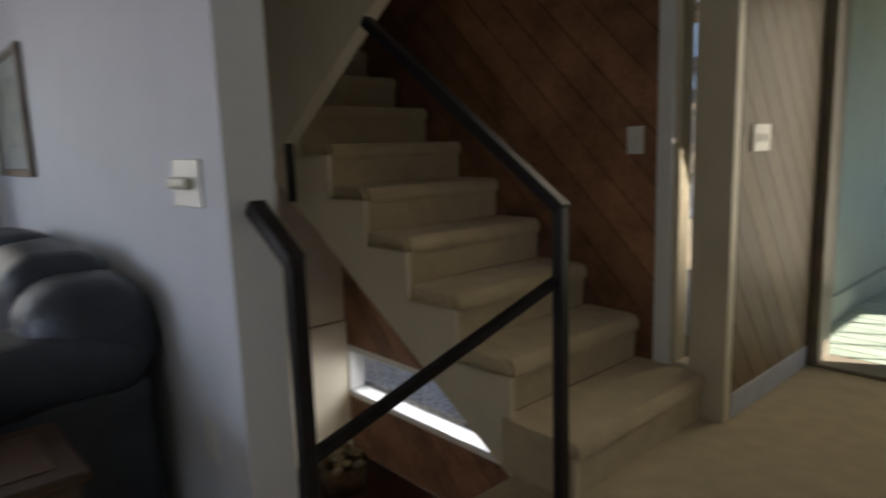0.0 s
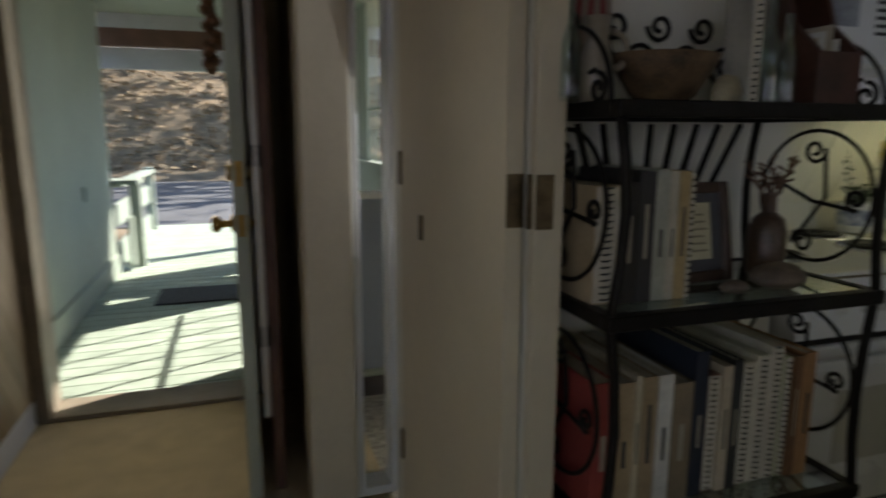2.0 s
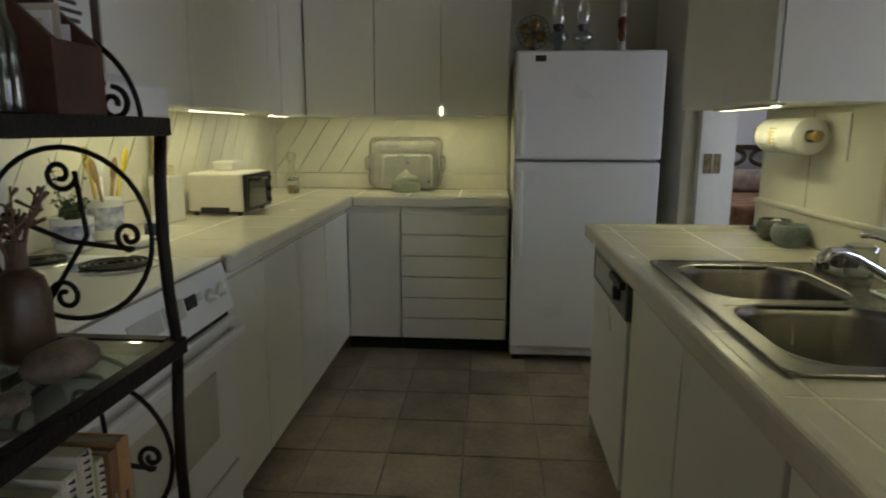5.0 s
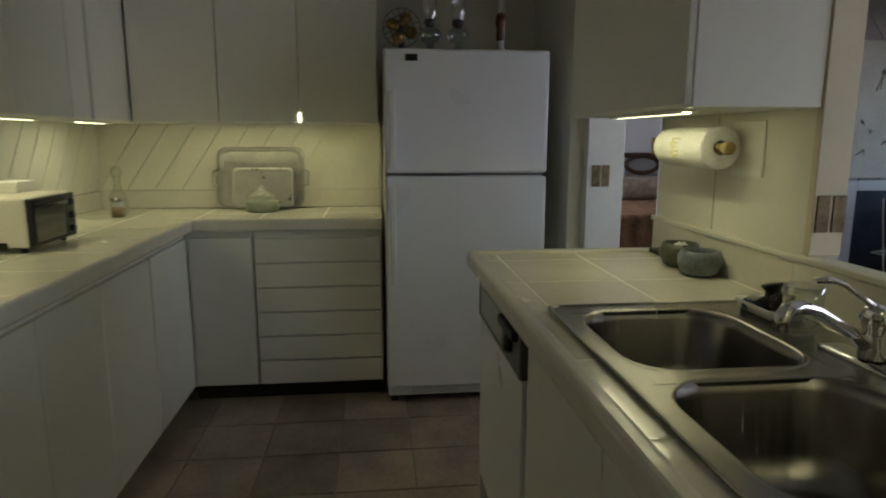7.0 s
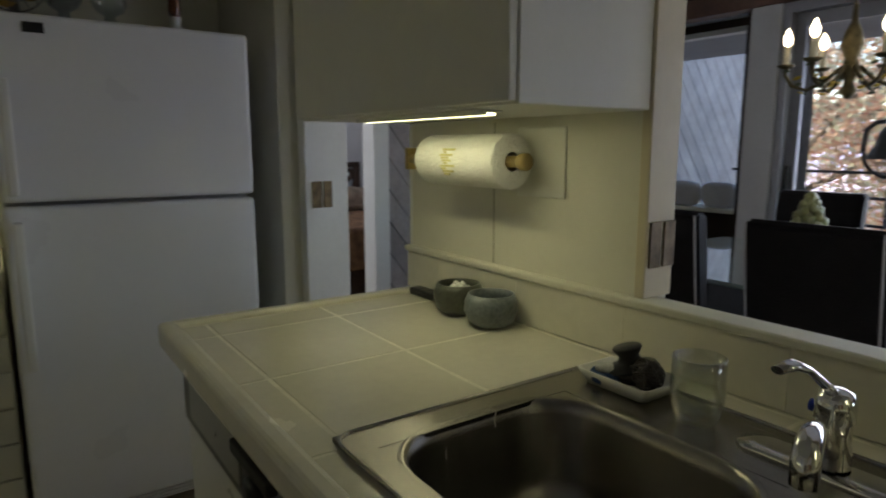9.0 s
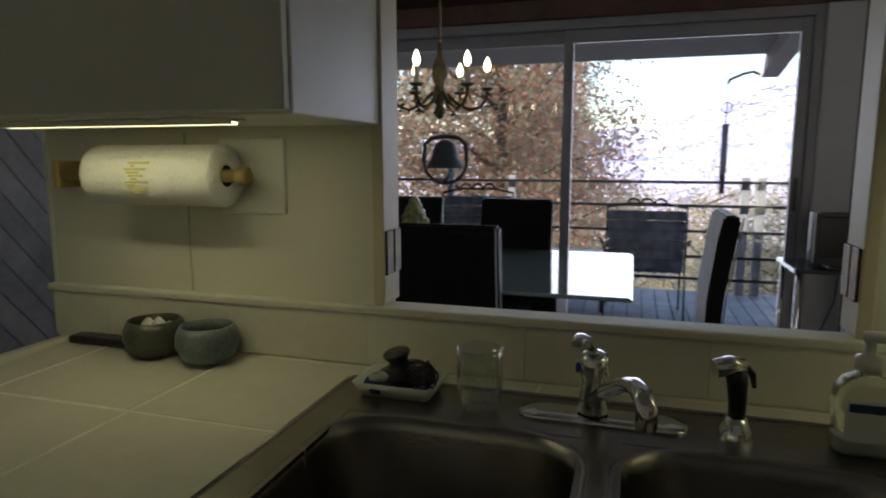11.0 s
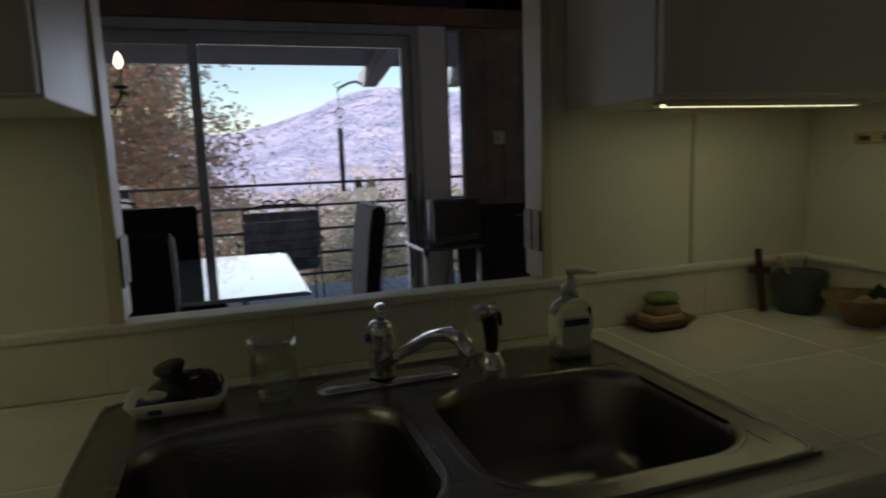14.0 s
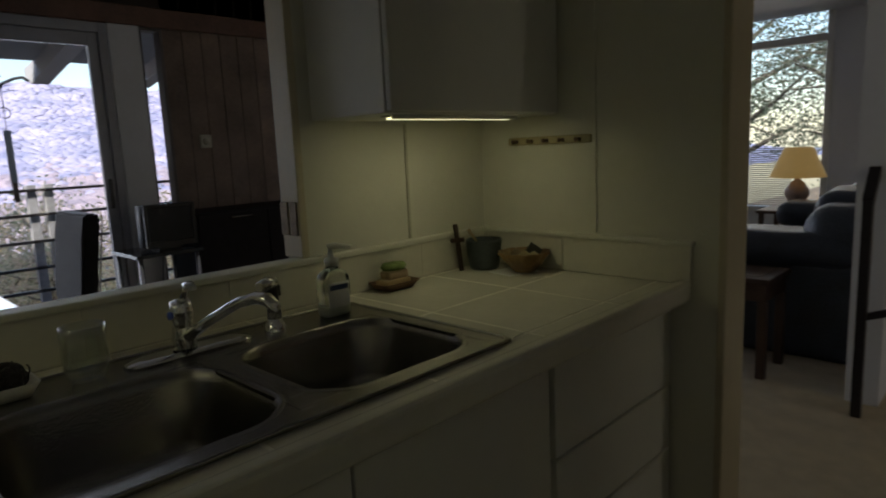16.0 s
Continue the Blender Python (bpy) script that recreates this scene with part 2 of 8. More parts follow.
CARPET = material("beige_carpet", (0.54, 0.44, 0.27), 0.97, 0.12, 9, 0.3, 420, spec=0.1, sheen=0.3)
PANEL_WOOD = material("stained_cedar_board", (0.27, 0.135, 0.07), 0.5, 0.35, 5, 0.06, 30, spread=0.3, stretch=(1, 1, 1), dark=(0.13, 0.058, 0.03))
VEST_WOOD = material("pale_cedar_board", (0.15, 0.11, 0.055), 0.55, 0.3, 5, 0.06, 30, spread=0.16, dark=(0.13, 0.075, 0.035))
GREY_BOARD = material("grey_stained_board", (0.33, 0.30, 0.30), 0.6, 0.2, 5, 0.06, 30, spread=0.12)
PLANK_DARK = material("brown_vertical_board", (0.16, 0.11, 0.085), 0.55, 0.3, 5, 0.06, 30, spread=0.15)
BEAM_WOOD = material("brown_beam_wood", (0.12, 0.06, 0.04), 0.55, 0.3, 6, 0.06, 40)
GROOVE = material("dark_board_backing", (0.03, 0.02, 0.015), 0.9, 0.2, 8, 0.05)
BLACK_IRON = material("black_wrought_iron", (0.014, 0.012, 0.011), 0.5, 0.3, 30, 0.08, 160, metal=0.6)
RAIL_STEEL = material("dark_bronze_rail", (0.022, 0.018, 0.02), 0.42, 0.25, 20, 0.05, 120, metal=0.4)
STEEL = material("brushed_stainless", (0.36, 0.345, 0.32), 0.22, 0.08, 8, 0.03, 120, metal=1.0, stretch=(1, 14, 1))
CHROME = material("polished_chrome", (0.75, 0.75, 0.77), 0.07, 0.02, 8, 0.0, metal=1.0)
BRASS = material("aged_brass", (0.42, 0.27, 0.08), 0.3, 0.2, 30, 0.04, 120, metal=1.0)
BRONZE_HINGE = material("worn_bronze_hinge", (0.16, 0.12, 0.07), 0.45, 0.4, 40, 0.06, 120, metal=0.8)
BLACK_PLASTIC = material("black_plastic", (0.012, 0.012, 0.013), 0.35, 0.1, 20, 0.03, 150)
WHITE_PLASTIC = material("white_plastic", (0.78, 0.77, 0.72), 0.35, 0.03, 10, 0.01, 100)
LEATHER_BLACK = material("dark_leather", (0.012, 0.010, 0.011), 0.55, 0.25, 18, 0.12, 190, spec=0.12)
LEATHER_BLUE = material("navy_leather", (0.034, 0.042, 0.058), 0.42, 0.3, 6, 0.2, 60)
DECK_BOARD = material("grey_deck_board", (0.36, 0.36, 0.38), 0.75, 0.2, 6, 0.1, 60, spread=0.1)
PORCH_BOARD = material("pale_green_deck_paint", (0.36, 0.42, 0.34), 0.7, 0.15, 6, 0.06, 60, spread=0.07)
SIDING = material("pale_green_siding_paint", (0.30, 0.34, 0.29), 0.6, 0.08, 3, 0.04, 40)
WINDOW_GLASS = pane_glass("window_glass")
FRAME_METAL = material("grey_window_frame", (0.30, 0.30, 0.33), 0.45, 0.08, 10, 0.03, 90, metal=0.3)
DARK_TRIM = material("dark_window_trim", (0.10, 0.085, 0.085), 0.5, 0.2, 10, 0.04, 60)
# near-black that puts the shade of toe kicks, slots and gaps into the colour
RECESS_SHADE = material("recess_shade", (0.02, 0.018, 0.016), 0.9, 0.1, 8, 0.0)

# ---- shell: floors, walls, ceilings ----
SINK_Y, STOVE_Y, BACK_X, ENTRY_X = 1.017, 3.52, 5.40, 1.62
FRONT_Y, SLIDE_Y = 3.72, -1.96
CEIL = 2.45
setting("floor_hall", boxes([((-0.16, 1.86, -0.2), (1.55, 4.79, 0)), ((-4.1, -1.95, -0.2), (1.55, 1.86, 0)), ((1.55, -1.95, -0.2), (6.3, 1.0, 0)), ((4.7, -2.8, -0.2), (6.3, -1.95, 0)), ((6.3, -2.0, -0.2), (9.2, 2.0, 0))]), CARPET,
        "beige cut-pile carpet in hall and living room", "carpet")
kfloor = setting("floor_kitchen", boxes([((1.55, 1.0, -0.2), (5.5, 3.6, -0.006))]), SLATE_GROUT, "dark slate tile floor with pale grout", "floor")
setting("ceiling", boxes([((-4.1, -2.1, CEIL), (6.5, 3.7, CEIL + 0.15)), ((-4.1, 3.7, CEIL), (0.05, 3.92, CEIL + 0.15)), ((4.7, -2.85, CEIL), (6.5, -2.1, CEIL + 0.15)), ((0.05, 3.7, 2.25), (1.5, 4.95, 2.4))]), WHITE_WALL, "plain white painted ceiling", "ceiling")

setting("wall_sink", boxes([
    ((1.62, 0.982, 0), (3.92, SINK_Y, 1.0)), ((3.125, 0.945, 1.0), (3.92, SINK_Y, CEIL)), ((1.50, 0.945, 0), (2.325, SINK_Y, CEIL)),
    ((2.325, 0.945, 2.05), (3.125, SINK_Y, CEIL)), ((3.92, 0.9, 2.1), (4.66, SINK_Y, CEIL)), ((4.66, 0.9, 0), (5.5, SINK_Y, CEIL))]), CREAM_WALL,
    "cream panelled kitchen wall with a pass-through opening")
setting("wall_stove", boxes([((2.33, STOVE_Y, 0), (5.5, STOVE_Y + 0.12, CEIL)), ((1.55, 2.93, 0), (2.33, STOVE_Y + 0.12, CEIL))]), CREAM_WALL, "cream kitchen wall behind the range")
setting("wall_back", boxes([((BACK_X, 1.0, 0), (BACK_X + 0.12, 3.64, CEIL))]), CREAM_WALL, "cream kitchen end wall behind the refrigerator")
setting("wall_entry", boxes([((1.50, SINK_Y, 0), (ENTRY_X, 1.78, CEIL)), ((1.50, 1.78, 2.06), (ENTRY_X, 2.70, CEIL)), ((1.55, 2.70, 0), (1.602, 2.93, CEIL))]), CREAM_WALL,
        "cream wall with the doorway into the kitchen")
setting("wall_living", boxes([((-4.1, 1.72, -1.4), (-0.18, 1.855, CEIL))]), WHITE_WALL, "white painted living room wall")
setting("wall_hall", boxes([((1.58, STOVE_Y + 0.12, 0), (1.63, 3.72, CEIL)), ((1.30, 3.86, 0), (1.42, 4.9, CEIL))]), HALL_WALL, "white hall wall beside the kitchen door")

# ---- front wall, stairs and vestibule ----
front = setting("wall_front", boxes([
    ((-4.1, FRONT_Y + 0.02, -0.27), (-0.14, FRONT_Y + 0.16, CEIL)), ((-4.1, FRONT_Y + 0.02, -1.4), (-2.82, FRONT_Y + 0.16, -0.27)),
    ((-2.82, FRONT_Y + 0.02, -1.4), (-0.14, FRONT_Y + 0.16, -0.70)), ((-1.05, FRONT_Y + 0.02, -0.70), (-0.14, FRONT_Y + 0.16, -0.27)),
    ((1.58, FRONT_Y, 0), (1.63, FRONT_Y + 0.16, CEIL))]), GROOVE, "diagonal stained cedar board wall beside the stairs")
boards(front, "board", [(-3.2, -0.27), (-0.14, -0.27), (-0.14, CEIL), (-3.2, CEIL)], FRONT_Y, FRONT_Y + 0.02, 1, -46, 0.155, 0.006, PANEL_WOOD)
boards(front, "board", [(-2.82, -1.4), (-0.14, -1.4), (-0.14, -0.70), (-2.82, -0.70)], FRONT_Y, FRONT_Y + 0.02, 1, -46, 0.155, 0.006, PANEL_WOOD, 0.05)
vest = setting("wall_vestibule", boxes([((0.06, FRONT_Y + 0.02, 0), (0.19, 4.80, CEIL))]), GROOVE, "pale diagonal cedar board wall of the entry vestibule")
boards(vest, "board", [(3.78, 0.12), (4.72, 0.12), (4.72, 2.25), (3.78, 2.25)], 0.19, 0.205, 0, -52, 0.13, 0.005, VEST_WOOD)
part("vestibule_skirting", box((0.19, 3.78, 0), (0.207, 4.72, 0.12), 0.003, 1), material("blue_grey_skirting", (0.42, 0.44, 0.52), 0.4, 0.1, 6), vest)
setting("wall_door", boxes([((0.06, 4.80, 2.06), (1.42, 4.93, CEIL)), ((0.06, 4.80, 0), (0.20, 4.93, 2.06)), ((1.13, 4.80, 0), (1.42, 4.93, 2.06))]), HALL_WALL, "white wall round the front door")
setting("wall_stairwell", boxes([((-2.92, 1.86, -0.07), (-2.80, FRONT_Y, 1.2)), ((-2.92, 1.86, -1.4), (-2.785, FRONT_Y, -0.08)), ((-3.4, 1.86, 1.2), (-3.28, FRONT_Y, CEIL))]), HALL_WALL, "white stairwell end wall")
setting("stair_soffit", prism([(-3.3, 0.95), (-2.1, 1.0), (-1.729, 1.251), (-0.837, 1.845), (0.03, CEIL), (-3.3, CEIL)], 2.70, 2.765, 1), HALL_WALL, "sloped white wall above the stairs", "wall")
setting("floor_lower", boxes([((-2.9, 1.86, -1.45), (-0.1, FRONT_Y, -1.4)), ((-0.16, 1.86, -1.4), (-0.1, 2.9, -0.2))]), material("dark_plank_floor", (0.12, 0.06, 0.035), 0.45, 0.3, 6), "dark wooden floor at the foot of the stairwell", "floor")
setting("wall_far", boxes([((-4.2, -2.1, 0), (-4.1, -0.9, CEIL)), ((-4.2, 0.72, -1.4), (-4.1, 3.9, CEIL)), ((-4.2, -0.9, 0), (-4.1, 0.72, 0.45))]), WHITE_WALL,
        "white living room end wall with a window")

# steps with rounded carpet nosings
stairs = thing("staircase", "carpeted stairs with a white stringer along a cedar wall", "staircase", (0, 3.3, 0))
RISE, RUN, X1 = 0.2135, 0.297, 0.095
for k in range(1, 10):
    xn = X1 - RUN * (k - 1)
    bm = bmesh.new()
    r, c = 0.042, []
    top = RISE * k
    c = [(xn - RUN - 0.02, top - RISE), (xn - 0.025, top - RISE), (xn - 0.02, top - 0.075)]
    c += [(xn - r + r * math.cos(a), top - r - 0.005 + (r + 0.005) * math.sin(a)) for a in [radians(v) for v in range(-35, 91, 21)]]
    c += [(xn - RUN - 0.02, top)]
    wide = (2.785, 3.715) if k > 1 else (2.745, 3.715)
    if k == 1:
        c = [(p[0] + (0.03 if p[0] > xn - 0.1 else 0), p[1]) for p in c]
    add_prism(bm, c, wide[0], wide[1], 1)
    finish(bm)
    bmesh.ops.bevel(bm, geom=[e for e in bm.edges if abs(e.verts[0].co.y - e.verts[1].co.y) < 1e-4 and max(e.verts[0].co.x, e.verts[1].co.x) > xn - 0.09 and (e.verts[0].co - e.verts[1].co).length < 0.2], offset=0.02, segments=3, affect="EDGES")
    ob = part("step", bm, CARPET, stairs)
    for f in ob.data.polygons:
        f.use_smooth = False
saw = []
for k in range(1, 10):
    xn = X1 + 0.015 - RUN * (k - 1)
    saw += [(xn, RISE * (k - 1) - (0.3 if k == 1 else 0.06)), (xn, RISE * k - 0.06)]
saw += [(X1 - RUN * 9, RISE * 9 - 0.06), (X1 - RUN * 9, RISE * 9 - 0.40)]
part("stringer", prism(saw + [(0.07, -0.2)], 2.757, 2.785, 1), HALL_TRIM, stairs, "white sawtooth stringer")
for k in range(1, 8):
    xn = X1 + 0.015 - RUN * (k - 1)
    part("tread_moulding", box((xn - RUN + 0.012, 2.747, RISE * k - 0.072), (xn + 0.012, 2.759, RISE * k - 0.056), 0.003, 1), HALL_TRIM, stairs)


def bar(bm, a, b, w, d, up=(0, 0, 1)):
    """A square bar from a to b."""
    a, b = Vector(a), Vector(b)
    z = (b - a).normalized()
    x = z.cross(Vector(up))
    x = x.normalized() if x.length > 1e-3 else Vector((0, 1, 0))
    y = z.cross(x)
    m = Matrix((x, y, z)).transposed().to_4x4()
    m.translation = a
    add_box(bm, (-w / 2, -d / 2, 0), (w / 2, d / 2, (b - a).length), 0.003, 1, m)


guard = thing("stair_railing", "dark bronze square steel stair handrail and guard", "railing", (-0.05, 2.4, 0))
for nm, a, b, w in (("post", (0.10, 2.69, 0), (0.10, 2.69, 1.045), 0.04), ("post", (-0.01, 1.80, -0.3), (-0.01, 1.80, 0.985), 0.04),
                    ("handrail", (0.115, 2.69, 1.03), (-0.90, 2.69, 1.772), 0.045), ("handrail", (0.0, 1.80, 0.975), (-0.175, 1.79, 1.105), 0.045),
                    ("brace", (-0.02, 1.81, 0.465), (0.09, 2.68, 0.80), 0.032), ("post", (-1.615, 2.685, 0.99), (-1.615, 2.685, 1.29), 0.035)):
    bm = bmesh.new()
    bar(bm, a, b, w, w)
    part(nm, finish(bm), RAIL_STEEL, guard)

# posts, sidelights, kitchen door leaf
def window_unit(name, label, x0, x1, z0, z1, y, depth=0.10, fr=0.03, mat=None, mull=()):
    w = tagged(thing(name, label, "window", ((x0 + x1) / 2, y, z0)), kind="structure")
    mat = mat or TRIM
    part("window_frame", boxes([((x0, y, z0), (x0 + fr, y + depth, z1)), ((x1 - fr, y, z0), (x1, y + depth, z1)),
                                ((x0 + fr, y, z0), (x1 - fr, y + depth, z0 + fr)), ((x0 + fr, y, z1 - fr), (x1 - fr, y + depth, z1))], 0.003), mat, w)
    edges = [x0 + fr, *mull, x1 - fr]
    for a, b in zip(edges, edges[1:]):
        g = part("pane", box((a, y + depth * 0.6, z0 + fr), (b, y + depth * 0.6 + 0.004, z1 - fr)), WINDOW_GLASS, w)
        g.visible_shadow = False
    return w


setting("trim_sidelight", box((-0.14, FRONT_Y - 0.012, 0.2), (-0.062, FRONT_Y + 0.10, CEIL), 0.006), TRIM, "wide white casing of the sidelight window", "trim")
window_unit("window_1", "tall narrow sidelight window in white frame", -0.062, 0.06, 0.2, CEIL, FRONT_Y, mat=HALL_TRIM)
window_unit("window_2", "tall narrow sidelight window beside the front door", 1.425, 1.58, 0.02, CEIL, FRONT_Y, mat=TRIM)
window_unit("window_3", "low strip window in white frame below the stairs", -2.82, -1.05, -0.70, -0.27, FRONT_Y, 0.14, 0.05)
setting("trim_post_stairs", box((0.06, FRONT_Y - 0.005, 0), (0.203, FRONT_Y + 0.06, CEIL), 0.004), HALL_TRIM, "white square post beside the stairs", "post")
setting("trim_post_door", box((1.275, FRONT_Y - 0.03, 0), (1.425, FRONT_Y + 0.14, CEIL), 0.004), HALL_TRIM, "white square post beside the vestibule", "post")
setting("wall_under_sidelight", box((-0.14, FRONT_Y, 0), (0.06, FRONT_Y + 0.12, 0.2)), HALL_TRIM, "white panel under the sidelight", "wall")


def hinge(parent, x, y, z, h=0.09, w=0.035, axis="y"):
    bm = bmesh.new()
    if axis == "y":
        add_box(bm, (x - 0.004, y - w, z), (x, y - 0.004, z + h), 0.001, 1)
        add_box(bm, (x - 0.004, y + 0.004, z), (x, y + w, z + h), 0.001, 1)
        add_tube(bm, [(x - 0.006, y, z), (x - 0.006, y, z + h)], 0.006, 10)
    else:
        add_box(bm, (x - w, y, z), (x - 0.004, y + 0.004, z + h), 0.001, 1)
        add_box(bm, (x + 0.004, y, z), (x + w, y + 0.004, z + h), 0.001, 1)
        add_tube(bm, [(x, y + 0.006, z), (x, y + 0.006, z + h)], 0.006, 10)
    part("hinge", finish(bm), BRONZE_HINGE, parent)


leaf = tagged(thing("door_1", "cream folding kitchen door, open flat against the wall", "door", (1.46, 3.0, 0)), kind="structure")
part("leaf", box((1.513, 2.71, 0.02), (1.546, 3.42, 2.03), 0.003), HALL_TRIM, leaf)
bm = bmesh.new()
add_box(bm, (1.514, 2.706, 1.10), (1.545, 2.710, 1.19), 0.001, 1)
add_box(bm, (1.551, 2.672, 1.10), (1.583, 2.676, 1.19), 0.001, 1)
add_tube(bm, [(1.548, 2.69, 1.10), (1.548, 2.69, 1.19)], 0.006, 10)
part("hinge", finish(bm), BRONZE_HINGE, leaf)
for z in (0.32, 1.12):
    part("small_hinge", box((1.507, 3.40, z), (1.513, 3.42, z + 0.09), 0.001, 1), BRONZE_HINGE, leaf)
part("latch", box((1.507, 3.20, 1.0), (1.513, 3.22, 1.06), 0.001, 1), BRONZE_HINGE, leaf)
setting("trim_kitchen_door", boxes([((1.550, 2.676, 0), (1.604, 2.699, 2.06)), ((1.49, 1.78, 0), (1.63, 1.80, 2.06)), ((1.49, 1.80, 2.035), (1.63, 2.676, 2.06))], 0.003), HALL_TRIM, "white door casing of the kitchen doorway", "trim")

# front door, open inwards
door = tagged(thing("door_2", "pale green front door standing open", "door", (1.10, 4.3, 0)), kind="structure")
part("leaf", box((1.075, 3.84, 0.012), (1.12, 4.76, 2.04), 0.003), material("pale_green_door_paint", (0.42, 0.46, 0.38), 0.4, 0.06, 4), door)
part("edge_plate", boxes([((1.085, 3.834, 0.93), (1.11, 3.84, 1.0)), ((1.085, 3.834, 1.09), (1.11, 3.84, 1.17))], 0.001), BRASS, door)
KNOB = [(0, 0), (0.03, 0), (0.03, 0.006), (0.012, 0.012), (0.011, 0.035), (0.024, 0.045), (0.028, 0.058), (0.02, 0.07), (0, 0.072)]
part("knob", lathe(KNOB, (1.12, 3.9, 0.965), 20, pose(0, 0, 0, 0, 90, 0)), BRASS, door)
part("knob", lathe(KNOB, (1.075, 3.9, 0.965), 20, pose(0, 0, 0, 0, -90, 0)), BRASS, door)
part("deadbolt", lathe([(0, 0), (0.027, 0), (0.025, 0.015), (0.01, 0.018), (0.01, 0.03), (0, 0.03)], (1.12, 3.9, 1.13), 18, pose(0, 0, 0, 0, 90, 0)), BRASS, door)
part("deadbolt", lathe([(0, 0), (0.027, 0), (0.025, 0.015), (0, 0.017)], (1.075, 3.9, 1.13), 18, pose(0, 0, 0, 0, -90, 0)), BRASS, door)
storm = tagged(thing("door_3", "dark brown storm door folded back beside the front door", "door", (1.2, 4.3, 0)), kind="structure")
part("leaf", box((1.165, 3.87, 0.012), (1.20, 4.74, 2.04), 0.003), BEAM_WOOD, storm)
part("closer_tube", tube([(1.15, 3.86, 0.30), (1.15, 3.86, 1.95)], 0.012, 10), TRIM, storm)
for z in (0.55, 1.15, 1.75):
    part("strap", box((1.135, 3.85, z), (1.168, 3.875, z + 0.07), 0.002, 1), BLACK_PLASTIC, storm)
# roof slabs added out of view to keep sun off stairs and entry
setting("eave", boxes([((-4.2, 3.88, 2.5), (0.05, 5.2, 2.62)), ((0.05, 3.7, 2.46), (4.0, 5.0, 2.62))]), WHITE_WALL, "unseen roof slabs added to keep sun off the stairs", "roof")
setting("door_casing", boxes([((0.20, 4.74, 0), (0.255, 4.94, 2.06)), ((1.075, 4.765, 0), (1.13, 4.94, 2.06)), ((0.255, 4.74, 2.02), (1.075, 4.94, 2.06)), ((0.255, 4.74, -0.02), (1.075, 4.96, 0.02))], 0.004), material("brown_door_casing", (0.24, 0.20, 0.15), 0.5, 0.2, 8, 0.05, 60),
        "brown front door casing and threshold", "trim")

# ---- kitchen ----
def slab(name, label, mat, lo, hi, bev=0.012):
    return tagged(part(name, box(lo, hi, bev), mat), label, "counter")


def tiled_top(name, label, x0, x1, y0, y1, tx, ty, holes=(), z=0.91):
    """A tiled worktop: bedding with a rounded edge, each tile its own piece."""
    t = thing(name, label, "countertop", ((x0 + x1) / 2, (y0 + y1) / 2, z))
    rows = [((x0, y0, z - 0.045), (x1, y1, z - 0.0007))]
    if holes:
        hx0, hx1, hy0, hy1 = holes
        rows = [((x0, y0, z - 0.045), (hx0, y1, z - 0.0007)), ((hx1, y0, z - 0.045), (x1, y1, z - 0.0007)),
                ((hx0, y0, z - 0.045), (hx1, hy0, z - 0.0007)), ((hx0, hy1, z - 0.045), (hx1, y1, z - 0.0007))]
    part("bedding", boxes(rows), GROUT, t)
    for xa, xb in zip(tx, tx[1:]):
        for ya, yb in zip(ty, ty[1:]):
            a0, a1, b0, b1 = xa + 0.003, xb - 0.003, ya + 0.003, yb - 0.003
            rects = [(a0, a1, b0, b1)]
            if holes and a1 > hx0 and a0 < hx1 and b1 > hy0 and b0 < hy1:
                rects = [(a0, min(a1, hx0), b0, b1), (max(a0, hx1), a1, b0, b1), (max(a0, hx0), min(a1, hx1), b0, min(b1, hy0)), (max(a0, hx0), min(a1, hx1), max(b0, hy1), b1)]
            for q in rects:
                if q[1] - q[0] > 0.015 and q[3] - q[2] > 0.015:
                    part("tile", box((q[0], q[2], z - 0.01), (q[1], q[3], z), 0.0015, 1), TILE_CREAM, t)
    return t


def steps_of(a, b, first, step):
    out = [a]
    v = first
    while v < b - 0.02:
        if v > a + 0.02:
            out.append(v)
        v += step
    return out + [b]


SK = (2.275, 3.145, 1.11, 1.632)
PX0, PX1, PY1 = ENTRY_X, 3.855, 1.697
top = tiled_top("peninsula_countertop", "cream tiled worktop with pale grout round the sink", PX0, PX1, SINK_Y, PY1,
                steps_of(PX0, PX1, 1.90, 0.305), [SINK_Y, 1.04, 1.345, 1.62, PY1], (SK[0] + 0.02, SK[1] - 0.02, SK[2] + 0.02, SK[3] - 0.02))
top2 = tiled_top("range_side_countertop", "cream tiled worktop beside the range", 3.09, BACK_X, 2.885, STOVE_Y, steps_of(3.09, BACK_X, 3.4, 0.305), [2.885, 3.2, STOVE_Y])
top3 = tiled_top("corner_countertop", "cream tiled worktop beside the refrigerator", 4.776, BACK_X, 1.99, 2.885, [4.776, 5.08, BACK_X], steps_of(1.99, 2.885, 2.28, 0.305))
for nm, rows in (("edge", [((PX0, PY1 - 0.022, 0.865), (PX1 + 0.006, PY1 + 0.018, 0.922)), ((PX1 - 0.022, SINK_Y, 0.865), (PX1 + 0.018, PY1 + 0.018, 0.922))]),):
    part(nm, boxes(rows, 0.012, 3), TILE_CREAM, top, "rounded cream edge tile")
part("edge", boxes([((3.09, 2.866, 0.865), (4.78, 2.905, 0.924))], 0.012, 3), TILE_CREAM, top2)
part("edge", boxes([((4.757, 1.99, 0.865), (4.796, 2.866, 0.924))], 0.012, 3), TILE_CREAM, top3)
